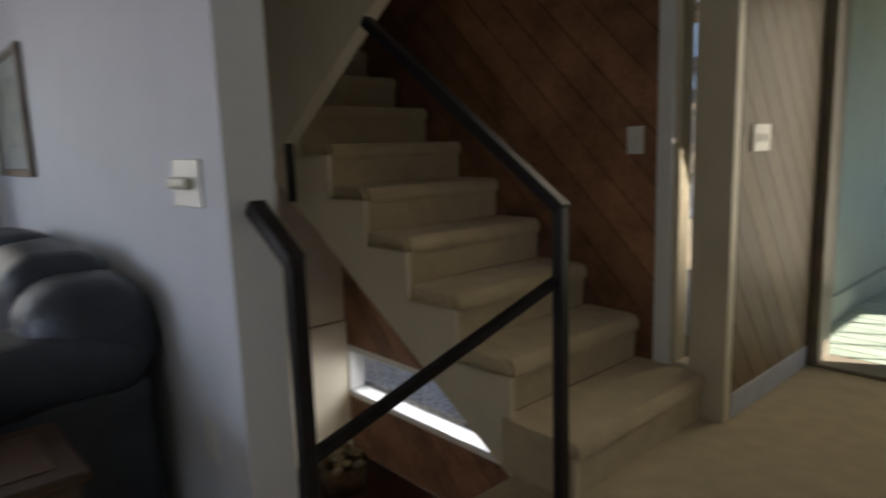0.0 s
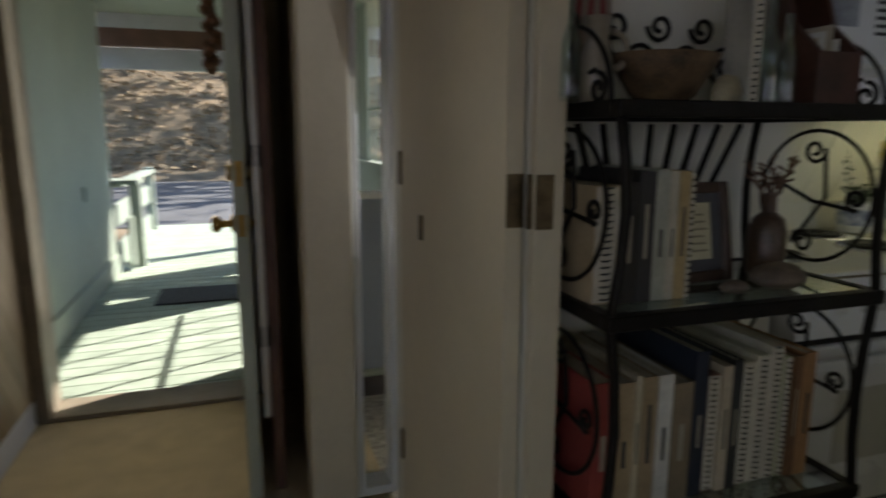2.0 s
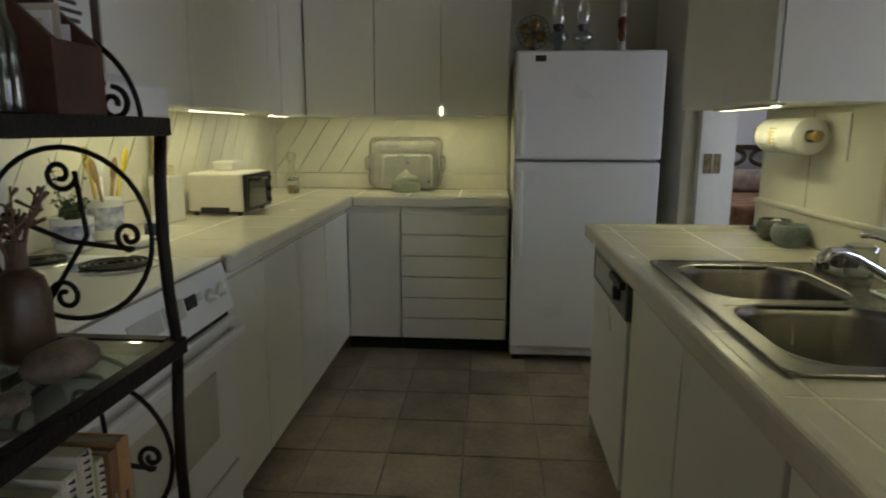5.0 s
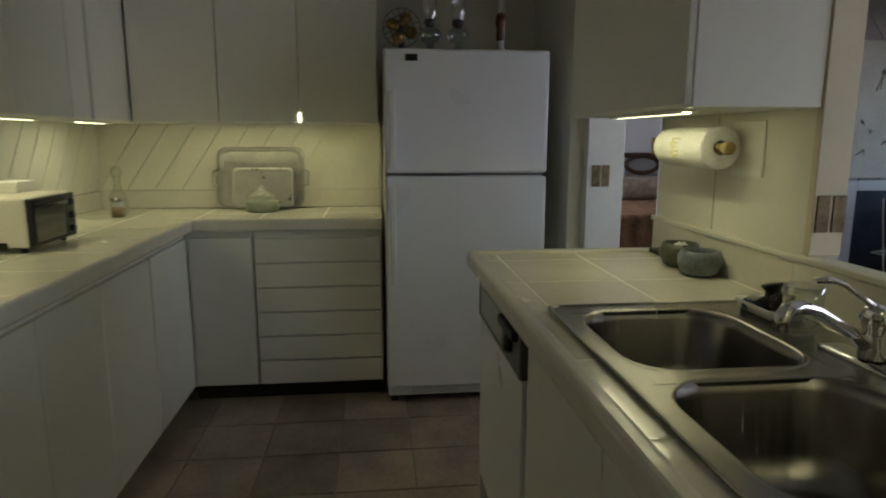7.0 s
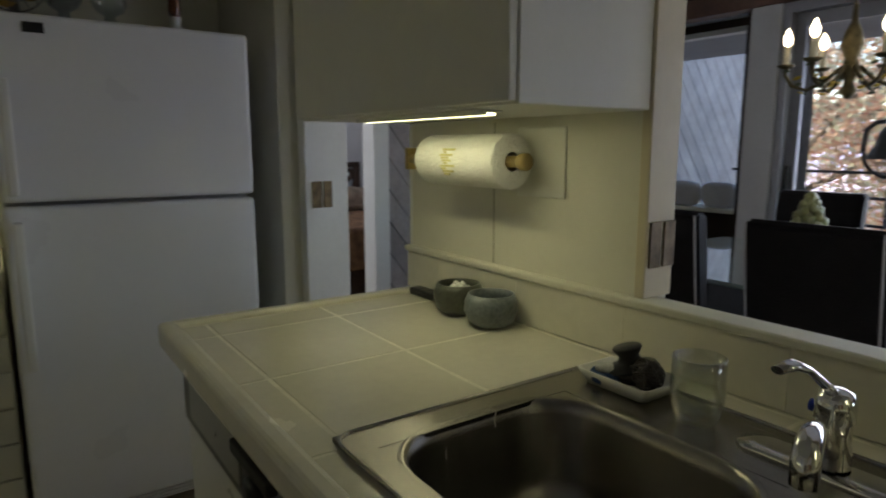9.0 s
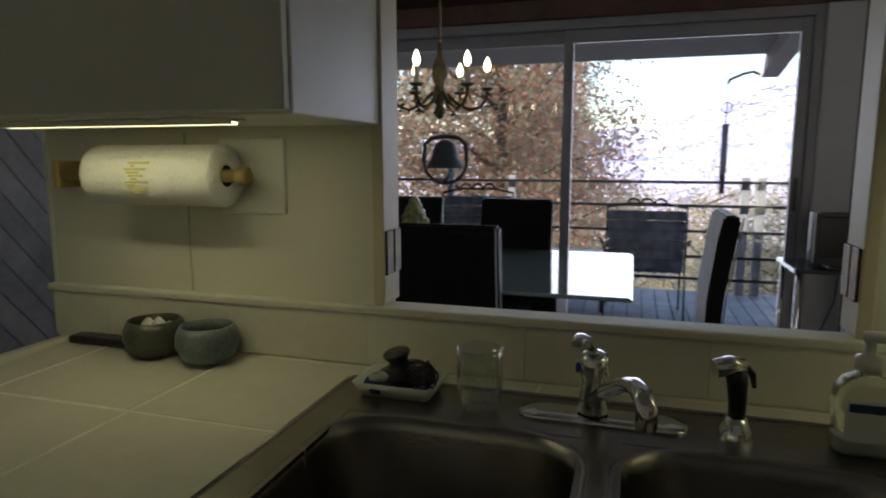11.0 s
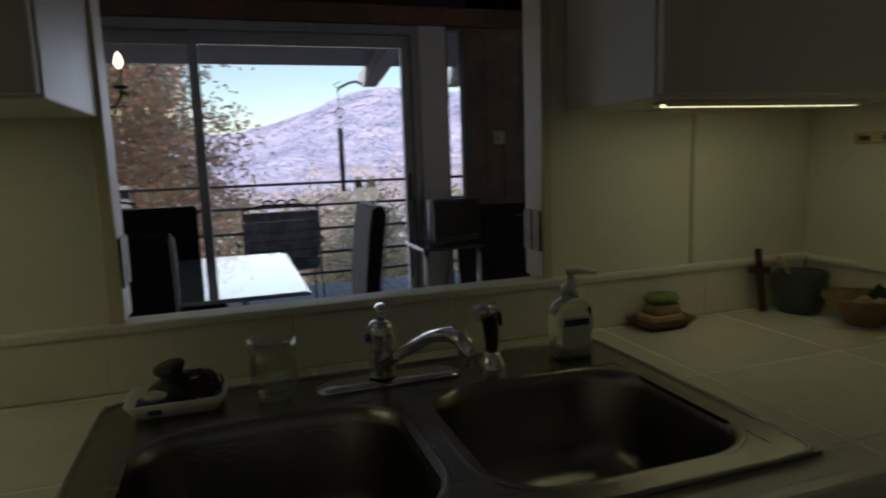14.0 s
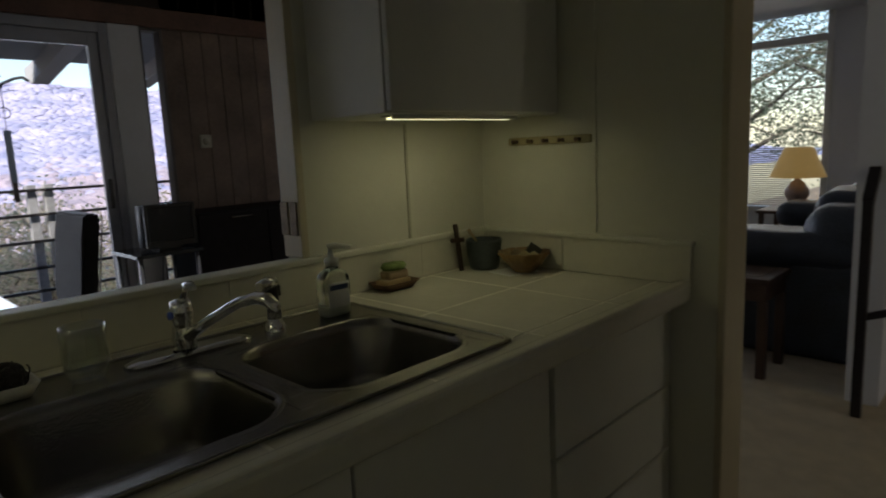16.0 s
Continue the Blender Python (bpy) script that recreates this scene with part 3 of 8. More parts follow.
# backsplash along the sink wall
sp = thing("backsplash", "low cream tiled backsplash with a white ledge", "backsplash", (2.6, SINK_Y, 0.91))
for a, b in zip(steps_of(ENTRY_X + 0.02, 3.92, 1.93, 0.305), steps_of(ENTRY_X + 0.02, 3.92, 1.93, 0.305)[1:]):
    part("tile", box((a + 0.0003, SINK_Y - 0.002, 0.912), (b - 0.0003, SINK_Y + 0.016, 1.012), 0.0005, 1), TILE_CREAM, sp)
for a, b in ((SINK_Y + 0.018, 1.33), (1.33, 1.715)):
    part("tile", box((ENTRY_X - 0.002, a + 0.001, 0.912), (ENTRY_X + 0.016, b - 0.001, 1.012), 0.0015, 1), TILE_CREAM, sp)
part("ledge", boxes([((ENTRY_X, 0.976, 1.012), (3.93, SINK_Y + 0.022, 1.028)), ((ENTRY_X - 0.005, SINK_Y + 0.022, 1.012), (ENTRY_X + 0.024, 1.72, 1.024))], 0.004, 2), CREAM_WALL, sp, "cream painted ledge")
sp2 = thing("range_backsplash", "low cream backsplash behind the worktop", "backsplash", (4.2, STOVE_Y, 0.91))
part("rim", boxes([((3.09, STOVE_Y - 0.018, 0.912), (BACK_X, STOVE_Y + 0.002, 1.01)), ((BACK_X - 0.018, 1.99, 0.912), (BACK_X + 0.002, STOVE_Y - 0.018, 1.01))], 0.003), TILE_CREAM, sp2)
back_panel = thing("diagonal_board_panel", "pale cream diagonal board wall panel above the worktop", "wall panel", (5.3, 2.8, 1.01))
CREAM_BOARD = material("cream_painted_board", (0.72, 0.70, 0.58), 0.5, 0.04, 4, 0.04, 50, spread=0.03)
boards(back_panel, "board", [(1.99, 1.012), (STOVE_Y - 0.012, 1.012), (STOVE_Y - 0.012, 1.40), (1.99, 1.40)], BACK_X - 0.012, BACK_X, 0, -56, 0.12, 0.006, CREAM_BOARD)
boards(back_panel, "board", [(2.33, 1.012), (BACK_X, 1.012), (BACK_X, 1.40), (2.33, 1.40)], STOVE_Y - 0.012, STOVE_Y, 1, 56, 0.12, 0.006, CREAM_BOARD)


def cabinet(name, label, lo, hi, face, fronts, kick=True, pull=True, group="kitchen cabinets", mat=None):
    """A unit with slab fronts. face: +y, -y or -x; fronts: rows (a0, a1, z0, z1) along the face."""
    mat = mat or CABINET
    c = thing(name, label, "cabinet", ((lo[0] + hi[0]) / 2, (lo[1] + hi[1]) / 2, lo[2]), group)
    z0 = lo[2] + (0.09 if kick else 0)
    part("body", box((lo[0], lo[1], z0), hi, 0.002, 1), mat, c)
    if kick:
        k = 0.06
        a, b = list(lo), [hi[0], hi[1], z0]
        if face == "+y":
            b[1] -= k
        elif face == "-y":
            a[1] += k
        else:
            a[0] += k
        part("toe_kick", box(a, b), RECESS_SHADE, c)
    for a0, a1, f0, f1 in fronts:
        t = 0.018
        if face == "+y":
            q = ((a0, hi[1] + 0.001, f0), (a1, hi[1] + t, f1))
        elif face == "-y":
            q = ((a0, lo[1] - t, f0), (a1, lo[1] - 0.001, f1))
        else:
            q = ((lo[0] - t, a0, f0), (lo[0] - 0.001, a1, f1))
        part("door" if f1 - f0 > 0.25 else "drawer", box(*q, 0.003, 2), mat, c)
    return c


# peninsula base units, front towards +y
FY = 1.665
cabinet("base_cabinet", "white base cabinet with drawers under the worktop", (ENTRY_X, SINK_Y + 0.003, 0), (2.18, FY - 0.02, 0.863), "+y",
        [(1.63, 2.175, 0.10, 0.27), (1.63, 2.175, 0.276, 0.45), (1.63, 2.175, 0.456, 0.63), (1.63, 2.175, 0.636, 0.85)])
cabinet("base_cabinet", "white sink base cabinet with two plain doors", (2.19, SINK_Y + 0.003, 0), (3.2, FY - 0.02, 0.70), "+y", [(2.195, 2.69, 0.10, 0.85), (2.696, 3.195, 0.10, 0.85)])
dw = thing("dishwasher", "white dishwasher with a black and silver control strip", "dishwasher", (3.52, 1.35, 0))
part("body", box((3.215, SINK_Y + 0.003, 0.09), (3.835, FY - 0.03, 0.863)), CABINET, dw)
part("toe_kick", box((3.215, SINK_Y + 0.003, 0), (3.835, FY - 0.09, 0.09)), RECESS_SHADE, dw)
part("door", box((3.22, FY - 0.03, 0.13), (3.83, FY + 0.005, 0.70), 0.004), APPLIANCE, dw)
part("control_strip", box((3.22, FY - 0.03, 0.705), (3.83, FY + 0.012, 0.835), 0.006), material("grey_control_panel", (0.12, 0.12, 0.12), 0.4, 0.1, 20), dw)
part("trim_plate", box((3.42, FY + 0.010, 0.73), (3.76, FY + 0.016, 0.815), 0.002, 1), material("silver_plate", (0.45, 0.45, 0.44), 0.3, 0.05, 20, metal=0.7), dw)
part("dial", lathe([(0, 0), (0.026, 0), (0.022, 0.02), (0, 0.02)], (3.33, FY + 0.012, 0.77), 20, pose(0, 0, 0, -90, 0, 0)), BLACK_PLASTIC, dw)
part("handle", box((3.24, FY + 0.01, 0.80), (3.42, FY + 0.03, 0.825), 0.004), BLACK_PLASTIC, dw)
part("side_panel", box((3.835, SINK_Y + 0.003, 0), (3.852, FY, 0.863), 0.002, 1), CABINET, dw)

# range side units, front towards -y
GY = 2.905
cabinet("base_cabinet", "white base cabinet with plain doors beside the range", (3.095, GY + 0.02, 0), (4.3, STOVE_Y - 0.003, 0.863), "-y", [(3.10, 3.45, 0.10, 0.83), (3.456, 3.85, 0.10, 0.83), (3.856, 4.295, 0.10, 0.83)])
cabinet("base_cabinet", "white corner base cabinet with plain doors", (4.305, GY + 0.02, 0), (BACK_X - 0.003, STOVE_Y - 0.003, 0.863), "-y", [(4.31, 4.79, 0.10, 0.83)])
cabinet("base_cabinet", "white filler cabinet with one plain door", (4.815, 2.605, 0), (BACK_X - 0.003, GY + 0.018, 0.863), "-x", [(2.61, 2.90, 0.10, 0.83)])
cabinet("drawer_cabinet", "white cabinet with a stack of six shallow drawers", (4.815, 1.995, 0), (BACK_X - 0.003, 2.60, 0.863), "-x",
        [(2.0, 2.598, 0.10 + 0.122 * k, 0.214 + 0.122 * k) for k in range(6)])

# wall units
UZ = 1.368
cabinet("wall_cabinet", "white wall cabinet beside the range hood", (3.09, 3.22, UZ), (3.62, STOVE_Y - 0.003, CEIL - 0.003), "-y", [(3.093, 3.617, UZ + 0.004, CEIL - 0.06)], False)
cabinet("wall_cabinet", "white wall cabinet above the toaster oven", (3.623, 3.22, UZ), (4.45, STOVE_Y - 0.003, CEIL - 0.003), "-y", [(3.626, 4.03, UZ + 0.004, CEIL - 0.06), (4.034, 4.447, UZ + 0.004, CEIL - 0.06)], False)
cabinet("wall_cabinet", "white corner wall cabinet", (4.453, 3.22, UZ), (BACK_X - 0.003, STOVE_Y - 0.003, CEIL - 0.003), "-y", [(4.456, 4.62, UZ + 0.004, CEIL - 0.06), (4.65, 5.05, UZ + 0.004, CEIL - 0.06)], False)
cabinet("wall_cabinet", "white wall cabinet above the corner worktop", (5.07, 2.0, UZ), (BACK_X - 0.003, 3.198, CEIL - 0.003), "-x", [(2.003, 2.39, UZ + 0.004, CEIL - 0.06), (2.395, 2.78, UZ + 0.004, CEIL - 0.06), (2.785, 3.195, UZ + 0.004, CEIL - 0.06)], False)
cabinet("wall_cabinet", "white wall cabinet above the paper towels", (3.125, SINK_Y + 0.003, UZ), (3.943, 1.327, CEIL - 0.003), "+y", [(3.128, 3.94, UZ + 0.004, CEIL - 0.06)], False)
cabinet("wall_cabinet", "white wall cabinet in the corner beside the doorway", (1.625, SINK_Y + 0.003, UZ), (2.275, 1.30, CEIL - 0.003), "+y", [(1.63, 2.272, UZ + 0.004, CEIL - 0.06)], False)

# refrigerator
fr = thing("refrigerator", "white two-door top-freezer refrigerator", "refrigerator", (5.0, 1.6, 0))
FX = 4.67
part("body", box((FX + 0.075, 1.225, 0.03), (BACK_X - 0.02, 1.972, 1.685), 0.006), APPLIANCE, fr)
part("freezer_door", box((FX, 1.22, 1.138), (FX + 0.07, 1.977, 1.69), 0.014, 3), APPLIANCE, fr)
part("door", box((FX, 1.22, 0.10), (FX + 0.07, 1.977, 1.124), 0.014, 3), APPLIANCE, fr)
part("gasket", box((FX + 0.07, 1.228, 0.10), (FX + 0.076, 1.969, 1.68)), material("grey_gasket", (0.3, 0.3, 0.3), 0.7), fr)
for z0, z1 in ((1.16, 1.50), (0.62, 1.08)):
    part("handle", boxes([((FX - 0.035, 1.928, z0), (FX - 0.018, 1.955, z1)), ((FX - 0.034, 1.93, z0), (FX + 0.005, 1.953, z0 + 0.035)), ((FX - 0.034, 1.93, z1 - 0.035), (FX + 0.005, 1.953, z1))], 0.005, 2), WHITE_PLASTIC, fr)
part("grille", boxes([((FX + 0.03, 1.23, 0.055), (FX + 0.05, 1.965, 0.095))] + [((FX + 0.022, 1.30, 0.06 + 0.012 * k), (FX + 0.031, 1.86, 0.065 + 0.012 * k)) for k in range(3)]), APPLIANCE, fr)
part("badge", box((FX - 0.004, 1.825, 1.635), (FX + 0.004, 1.88, 1.665), 0.001, 1), BLACK_PLASTIC, fr)
for fx, fy in ((FX + 0.08, 1.24), (FX + 0.08, 1.92), (5.3, 1.24), (5.3, 1.92)):
    part("foot", box((fx, fy, 0), (fx + 0.04, fy + 0.04, 0.03), 0.003, 1), BLACK_PLASTIC, fr)

# dining room and living room shell
wsl = setting("wall_slider", boxes([((-4.1, SLIDE_Y - 0.12, 0), (-3.2, SLIDE_Y, CEIL)), ((-3.2, SLIDE_Y - 0.12, 0), (-0.6, SLIDE_Y, 0.25)), ((-0.6, SLIDE_Y - 0.12, 0), (1.345, SLIDE_Y - 0.02, CEIL)), ((4.75, -2.82, 0), (6.4, -2.7, 0.8)), ((4.66, -2.82, 0), (4.75, SLIDE_Y - 0.1, CEIL)), ((4.75, -2.82, 2.2), (6.4, -2.7, CEIL)),
                                    ((1.345, SLIDE_Y - 0.12, 0), (1.50, SLIDE_Y, 0.1)), ((-3.2, SLIDE_Y - 0.12, 2.27), (6.4, SLIDE_Y, CEIL))]), GROOVE, "dark board wall round the glass doors")
boards(wsl, "board", [(-0.6, 0), (1.345, 0), (1.345, CEIL), (-0.6, CEIL)], SLIDE_Y - 0.02, SLIDE_Y, 1, 90, 0.135, 0.006, PLANK_DARK)
setting("beam", boxes([((-3.3, SLIDE_Y - 0.1, 2.15), (6.28, SLIDE_Y + 0.03, 2.27))], 0.004), BEAM_WOOD, "dark brown wooden beam above the glass doors", "beam")
setting("trim_slider", boxes([((1.50, SLIDE_Y - 0.1, 0), (1.69, SLIDE_Y + 0.02, 2.15)), ((4.47, SLIDE_Y - 0.1, 0), (4.66, SLIDE_Y + 0.02, 2.15))], 0.004), material("grey_white_post_paint", (0.5, 0.5, 0.52), 0.5, 0.05, 5), "pale grey painted post beside the glass doors", "post")
east = setting("wall_east", boxes([((6.32, SLIDE_Y - 3.2, 0), (6.45, -0.2, CEIL)), ((6.32, 0.55, 0), (6.45, 1.2, CEIL)), ((6.32, -0.2, 2.05), (6.45, 0.55, CEIL))]), GROOVE, "grey diagonal board wall of dining room")
boards(east, "board", [(SLIDE_Y - 3.2, 0), (-0.28, 0), (-0.28, CEIL), (SLIDE_Y - 3.2, CEIL)], 6.30, 6.32, 0, 52, 0.14, 0.008, GREY_BOARD)

# ---- sink and what stands round it ----
def rrect(cx, cy, hx, hy, r, z, n=6):
    out = []
    for qx, qy, a0 in ((1, 1, 0), (-1, 1, 90), (-1, -1, 180), (1, -1, 270)):
        for i in range(n + 1):
            a = radians(a0 + 90 * i / n)
            out.append((cx + qx * (hx - r) + r * math.cos(a), cy + qy * (hy - r) + r * math.sin(a), z))
    return out


def add_loft(bm, rings, cap0=False, cap1=False):
    vs = [[bm.verts.new(p) for p in ring] for ring in rings]
    for a, b in zip(vs, vs[1:]):
        for i in range(len(a)):
            f = bm.faces.new([a[i], a[(i + 1) % len(a)], b[(i + 1) % len(b)], b[i]])
            f.smooth = True
    if cap0:
        bm.faces.new(vs[0][::-1])
    if cap1:
        bm.faces.new(vs[-1])


SINK_BOWLS, BOWL_Y, BOWL_HY = ((2.906, 0.183), (2.495, 0.183)), 1.425, 0.165
sink = thing("kitchen_sink", "double-bowl brushed stainless steel kitchen sink", "sink", (2.7, 1.36, 0.9))
ZR = 0.917
SINK_STEEL = material("dull_sink_steel", (0.29, 0.275, 0.255), 0.24, 0.08, 8, 0.03, 120, metal=1.0, stretch=(1, 14, 1))
for cx, hx in SINK_BOWLS:
    cy, hy = BOWL_Y, BOWL_HY
    bm = bmesh.new()
    rings = [rrect(cx, cy, hx + 0.012, hy + 0.012, 0.105, ZR + 0.001), rrect(cx, cy, hx + 0.006, hy + 0.006, 0.10, ZR + 0.003), rrect(cx, cy, hx, hy, 0.096, ZR - 0.001),
             rrect(cx, cy, hx - 0.006, hy - 0.006, 0.092, ZR - 0.02), rrect(cx, cy, hx - 0.016, hy - 0.016, 0.085, ZR - 0.12), rrect(cx, cy, hx - 0.03, hy - 0.03, 0.08, ZR - 0.155),
             rrect(cx, cy, hx - 0.055, hy - 0.055, 0.07, ZR - 0.168), rrect(cx, cy, 0.05, 0.05, 0.049, ZR - 0.175)]
    add_loft(bm, rings, False, True)
    part("bowl", finish(bm), SINK_STEEL, sink)
    part("drain", lathe([(0.045, 0.004), (0.042, 0.006), (0.034, 0.002), (0.03, -0.004), (0, -0.004)], (cx, cy, ZR - 0.176), 24), CHROME, sink)
bm = bmesh.new()
x0, x1, y0, y1 = SK
for lo, hi in (((x0, y0), (x1, BOWL_Y - BOWL_HY - 0.005)), ((x0, BOWL_Y + BOWL_HY + 0.005), (x1, y1)), ((x0, BOWL_Y - BOWL_HY - 0.005), (2.317, BOWL_Y + BOWL_HY + 0.005)), ((3.083, BOWL_Y - BOWL_HY - 0.005), (x1, BOWL_Y + BOWL_HY + 0.005)), ((2.673, BOWL_Y - BOWL_HY - 0.005), (2.728, BOWL_Y + BOWL_HY + 0.005))):
    add_box(bm, (*lo, ZR - 0.006), (*hi, ZR + 0.001))
bmesh.ops.remove_doubles(bm, verts=bm.verts, dist=1e-5)
for cx, hx in SINK_BOWLS:
    for sx in (-1, 1):
        for sy in (-1, 1):
            r = 0.105
            ox, oy = cx + sx * (hx + 0.012), BOWL_Y + sy * (BOWL_HY + 0.012)
            px, py = ox - sx * r, oy - sy * r
            poly = [(ox, oy)] + [(px + sx * r * math.cos(radians(a)), py + sy * r * math.sin(radians(a))) for a in range(0, 91, 15)]
            add_prism(bm, poly, ZR - 0.0055, ZR + 0.0004, 2)
part("rim", finish(bm), SINK_STEEL, sink)
bm = bmesh.new()
edge = [Vector(p) for p in rrect((SK[0] + SK[1]) / 2, (SK[2] + SK[3]) / 2, (SK[1] - SK[0]) / 2, (SK[3] - SK[2]) / 2, 0.03, ZR, 4)]
add_tube(bm, edge + edge[:1], 0.004, 6)
part("rolled_edge", finish(bm), STEEL, sink)

faucet = thing("kitchen_faucet", "chrome single-lever kitchen faucet on the sink rim", "faucet", (2.71, 1.165, ZR))
bm = bmesh.new()
add_loft(bm, [rrect(2.70, 1.165, 0.125, 0.028, 0.027, ZR + 0.001), rrect(2.70, 1.165, 0.122, 0.026, 0.025, ZR + 0.007), rrect(2.70, 1.165, 0.10, 0.018, 0.017, ZR + 0.012)], True, True)
part("escutcheon", finish(bm), CHROME, faucet)
part("body", lathe([(0.023, 0), (0.022, 0.02), (0.019, 0.04), (0.019, 0.052), (0.0225, 0.056), (0.0225, 0.078), (0.018, 0.09), (0.008, 0.094), (0, 0.094)], (2.712, 1.165, ZR + 0.015)), CHROME, faucet)
part("spout", tube([(2.71, 1.18, 0.955), (2.692, 1.235, 0.99), (2.668, 1.31, 1.03), (2.655, 1.35, 1.042), (2.647, 1.375, 1.04), (2.643, 1.386, 1.03), (2.643, 1.386, 1.008)], [0.012, 0.010, 0.0095, 0.011, 0.0125, 0.0125, 0.0125], 14), CHROME, faucet)
part("lever", tube([(2.712, 1.165, 1.015), (2.716, 1.192, 1.036), (2.722, 1.222, 1.058), (2.727, 1.245, 1.066), (2.731, 1.27, 1.064)], [0.012, 0.008, 0.008, 0.011, 0.008], 12, 0.6), CHROME, faucet)
part("lever_button", lathe([(0, 0), (0.008, 0), (0.008, 0.004), (0, 0.005)], (2.734, 1.168, 0.998), 12, pose(0, 0, 0, 0, 90, 0)), material("blue_plastic", (0.02, 0.05, 0.4), 0.3), faucet)
move(faucet, 0.005, 0.02)
spray = thing("sink_sprayer", "black and chrome pull-out sink sprayer", "sprayer", (2.508, 1.16, ZR))
part("collar", lathe([(0.024, 0), (0.022, 0.012), (0.016, 0.02), (0.014, 0.028), (0, 0.028)], (2.508, 1.16, ZR + 0.001), 20), CHROME, spray)
part("handle", tube([(2.508, 1.16, 0.94), (2.508, 1.16, 0.97), (2.51, 1.16, 0.998), (2.514, 1.162, 1.015)], [0.011, 0.012, 0.014, 0.015], 14), BLACK_PLASTIC, spray)
part("head", tube([(2.503, 1.16, 1.02), (2.522, 1.165, 1.022), (2.542, 1.171, 1.017)], [0.013, 0.014, 0.013], 14), CHROME, spray)
part("trigger", tube([(2.5, 1.158, 1.02), (2.49, 1.153, 1.008), (2.486, 1.15, 0.988)], [0.005, 0.005, 0.003], 8), BLACK_PLASTIC, spray)

move(spray, 0.012, 0.025)
dish = thing("scrubber_dish", "white rectangular dish holding scrubbers beside the sink", "dish", (3.02, 1.135, 0.918))
bm = bmesh.new()
add_loft(bm, [rrect(3.015, 1.135, 0.058, 0.038, 0.01, 0.919), rrect(3.015, 1.135, 0.072, 0.05, 0.012, 0.943), rrect(3.015, 1.135, 0.068, 0.046, 0.011, 0.943), rrect(3.015, 1.135, 0.054, 0.034, 0.01, 0.924)], True, True)
part("tray", finish(bm), WHITE_PLASTIC, dish)
sponge = thing("round_scrubber", "round blue and white scrubbing pad", "sponge", (3.045, 1.15, 0.925))
part("pad", lathe([(0, 0), (0.026, 0), (0.03, 0.008), (0.026, 0.017), (0, 0.02)], (3.045, 1.152, 0.925), 22), material("blue_pad", (0.03, 0.07, 0.2), 0.9, 0.4, 60, 0.3, 300), sponge)
part("top_pad", lathe([(0, 0), (0.02, 0), (0.017, 0.006), (0, 0.008)], (3.045, 1.152, 0.944), 22), material("white_pad", (0.6, 0.6, 0.58), 0.9, 0.2, 60, 0.3, 300), sponge)
brush = thing("scrub_brush", "dark round-handled dish scrub brush", "brush", (3.02, 1.13, 0.945))
part("handle", lathe([(0, 0), (0.04, 0), (0.042, 0.005), (0.02, 0.012), (0.016, 0.022), (0.024, 0.034), (0.022, 0.038), (0, 0.038)], (3.018, 1.125, 0.948), 22, pose(0, 0, 0, -8, 12, 0)), BLACK_PLASTIC, brush)
part("bristles", lathe([(0, 0), (0.03, 0), (0.034, 0.02), (0, 0.02)], (3.018, 1.125, 0.929), 18), material("dark_bristles", (0.05, 0.045, 0.04), 0.9, 0.4, 200, 0.4, 300), brush)
wool = thing("steel_wool", "tangled dark steel wool ball", "scouring pad", (2.985, 1.135, 0.925))
bm = bmesh.new()
rnd = random.Random(4)
for i in range(34):
    c = Vector((2.978, 1.135, 0.95))
    u = Vector((rnd.gauss(0, 1), rnd.gauss(0, 1), rnd.gauss(0, 1))).normalized()
    w = u.orthogonal().normalized()
    w.rotate(Matrix.Rotation(rnd.random() * 6.28, 3, u))
    add_tube(bm, arc(c + Vector((rnd.uniform(-0.008, 0.008), rnd.uniform(-0.008, 0.008), rnd.uniform(-0.005, 0.005))), rnd.uniform(0.014, 0.024), 0, 300, 14, u, w), 0.0016, 4)
part("coil", finish(bm), material("dark_steel_wool", (0.10, 0.09, 0.09), 0.4, 0.2, 20, metal=0.8), wool)["kind"] = "stuff"

for ob in (dish, sponge, brush, wool):
    move(ob, 0.018, 0.025)
tumbler = thing("drinking_glass", "clear empty glass tumbler with thick base", "glass", (2.882, 1.154, 0.918))
part("bowl", lathe([(0.0, 0.0), (0.025, 0.0), (0.028, 0.006), (0.034, 0.02), (0.037, 0.045), (0.036, 0.07), (0.0365, 0.098), (0.035, 0.099), (0.0335, 0.07), (0.0345, 0.045), (0.031, 0.024), (0.022, 0.016), (0, 0.014)], (2.882, 1.154, 0.9185), 32), thin_glass("clear_glass", (0.97, 0.99, 0.97)), tumbler)
move(tumbler, 0.008, 0.038)
soap = thing("soap_bottle", "clear pump bottle of hand soap with a white label", "soap dispenser", (2.358, 1.147, 0.918))
bm = bmesh.new()
add_loft(bm, [rrect(2.358, 1.147, 0.03 * a, 0.019 * b, 0.012 * b, 0.919 + z, 5) for a, b, z in ((0.9, 0.9, 0), (1, 1, 0.006), (0.98, 1, 0.03), (1.05, 1, 0.06), (1.0, 0.95, 0.082), (0.75, 0.8, 0.095), (0.36, 0.55, 0.102), (0.36, 0.55, 0.108))], True, True)
part("bottle", finish(bm), glass("soap_plastic", (0.86, 0.9, 0.86), 0.12), soap)
bm = bmesh.new()
add_loft(bm, [rrect(2.358, 1.147, 0.027 * a, 0.0165 * b, 0.011 * b, 0.921 + z, 5) for a, b, z in ((0.9, 0.9, 0), (1, 1, 0.006), (0.98, 1, 0.018), (0.98, 1, 0.019))], True, True)
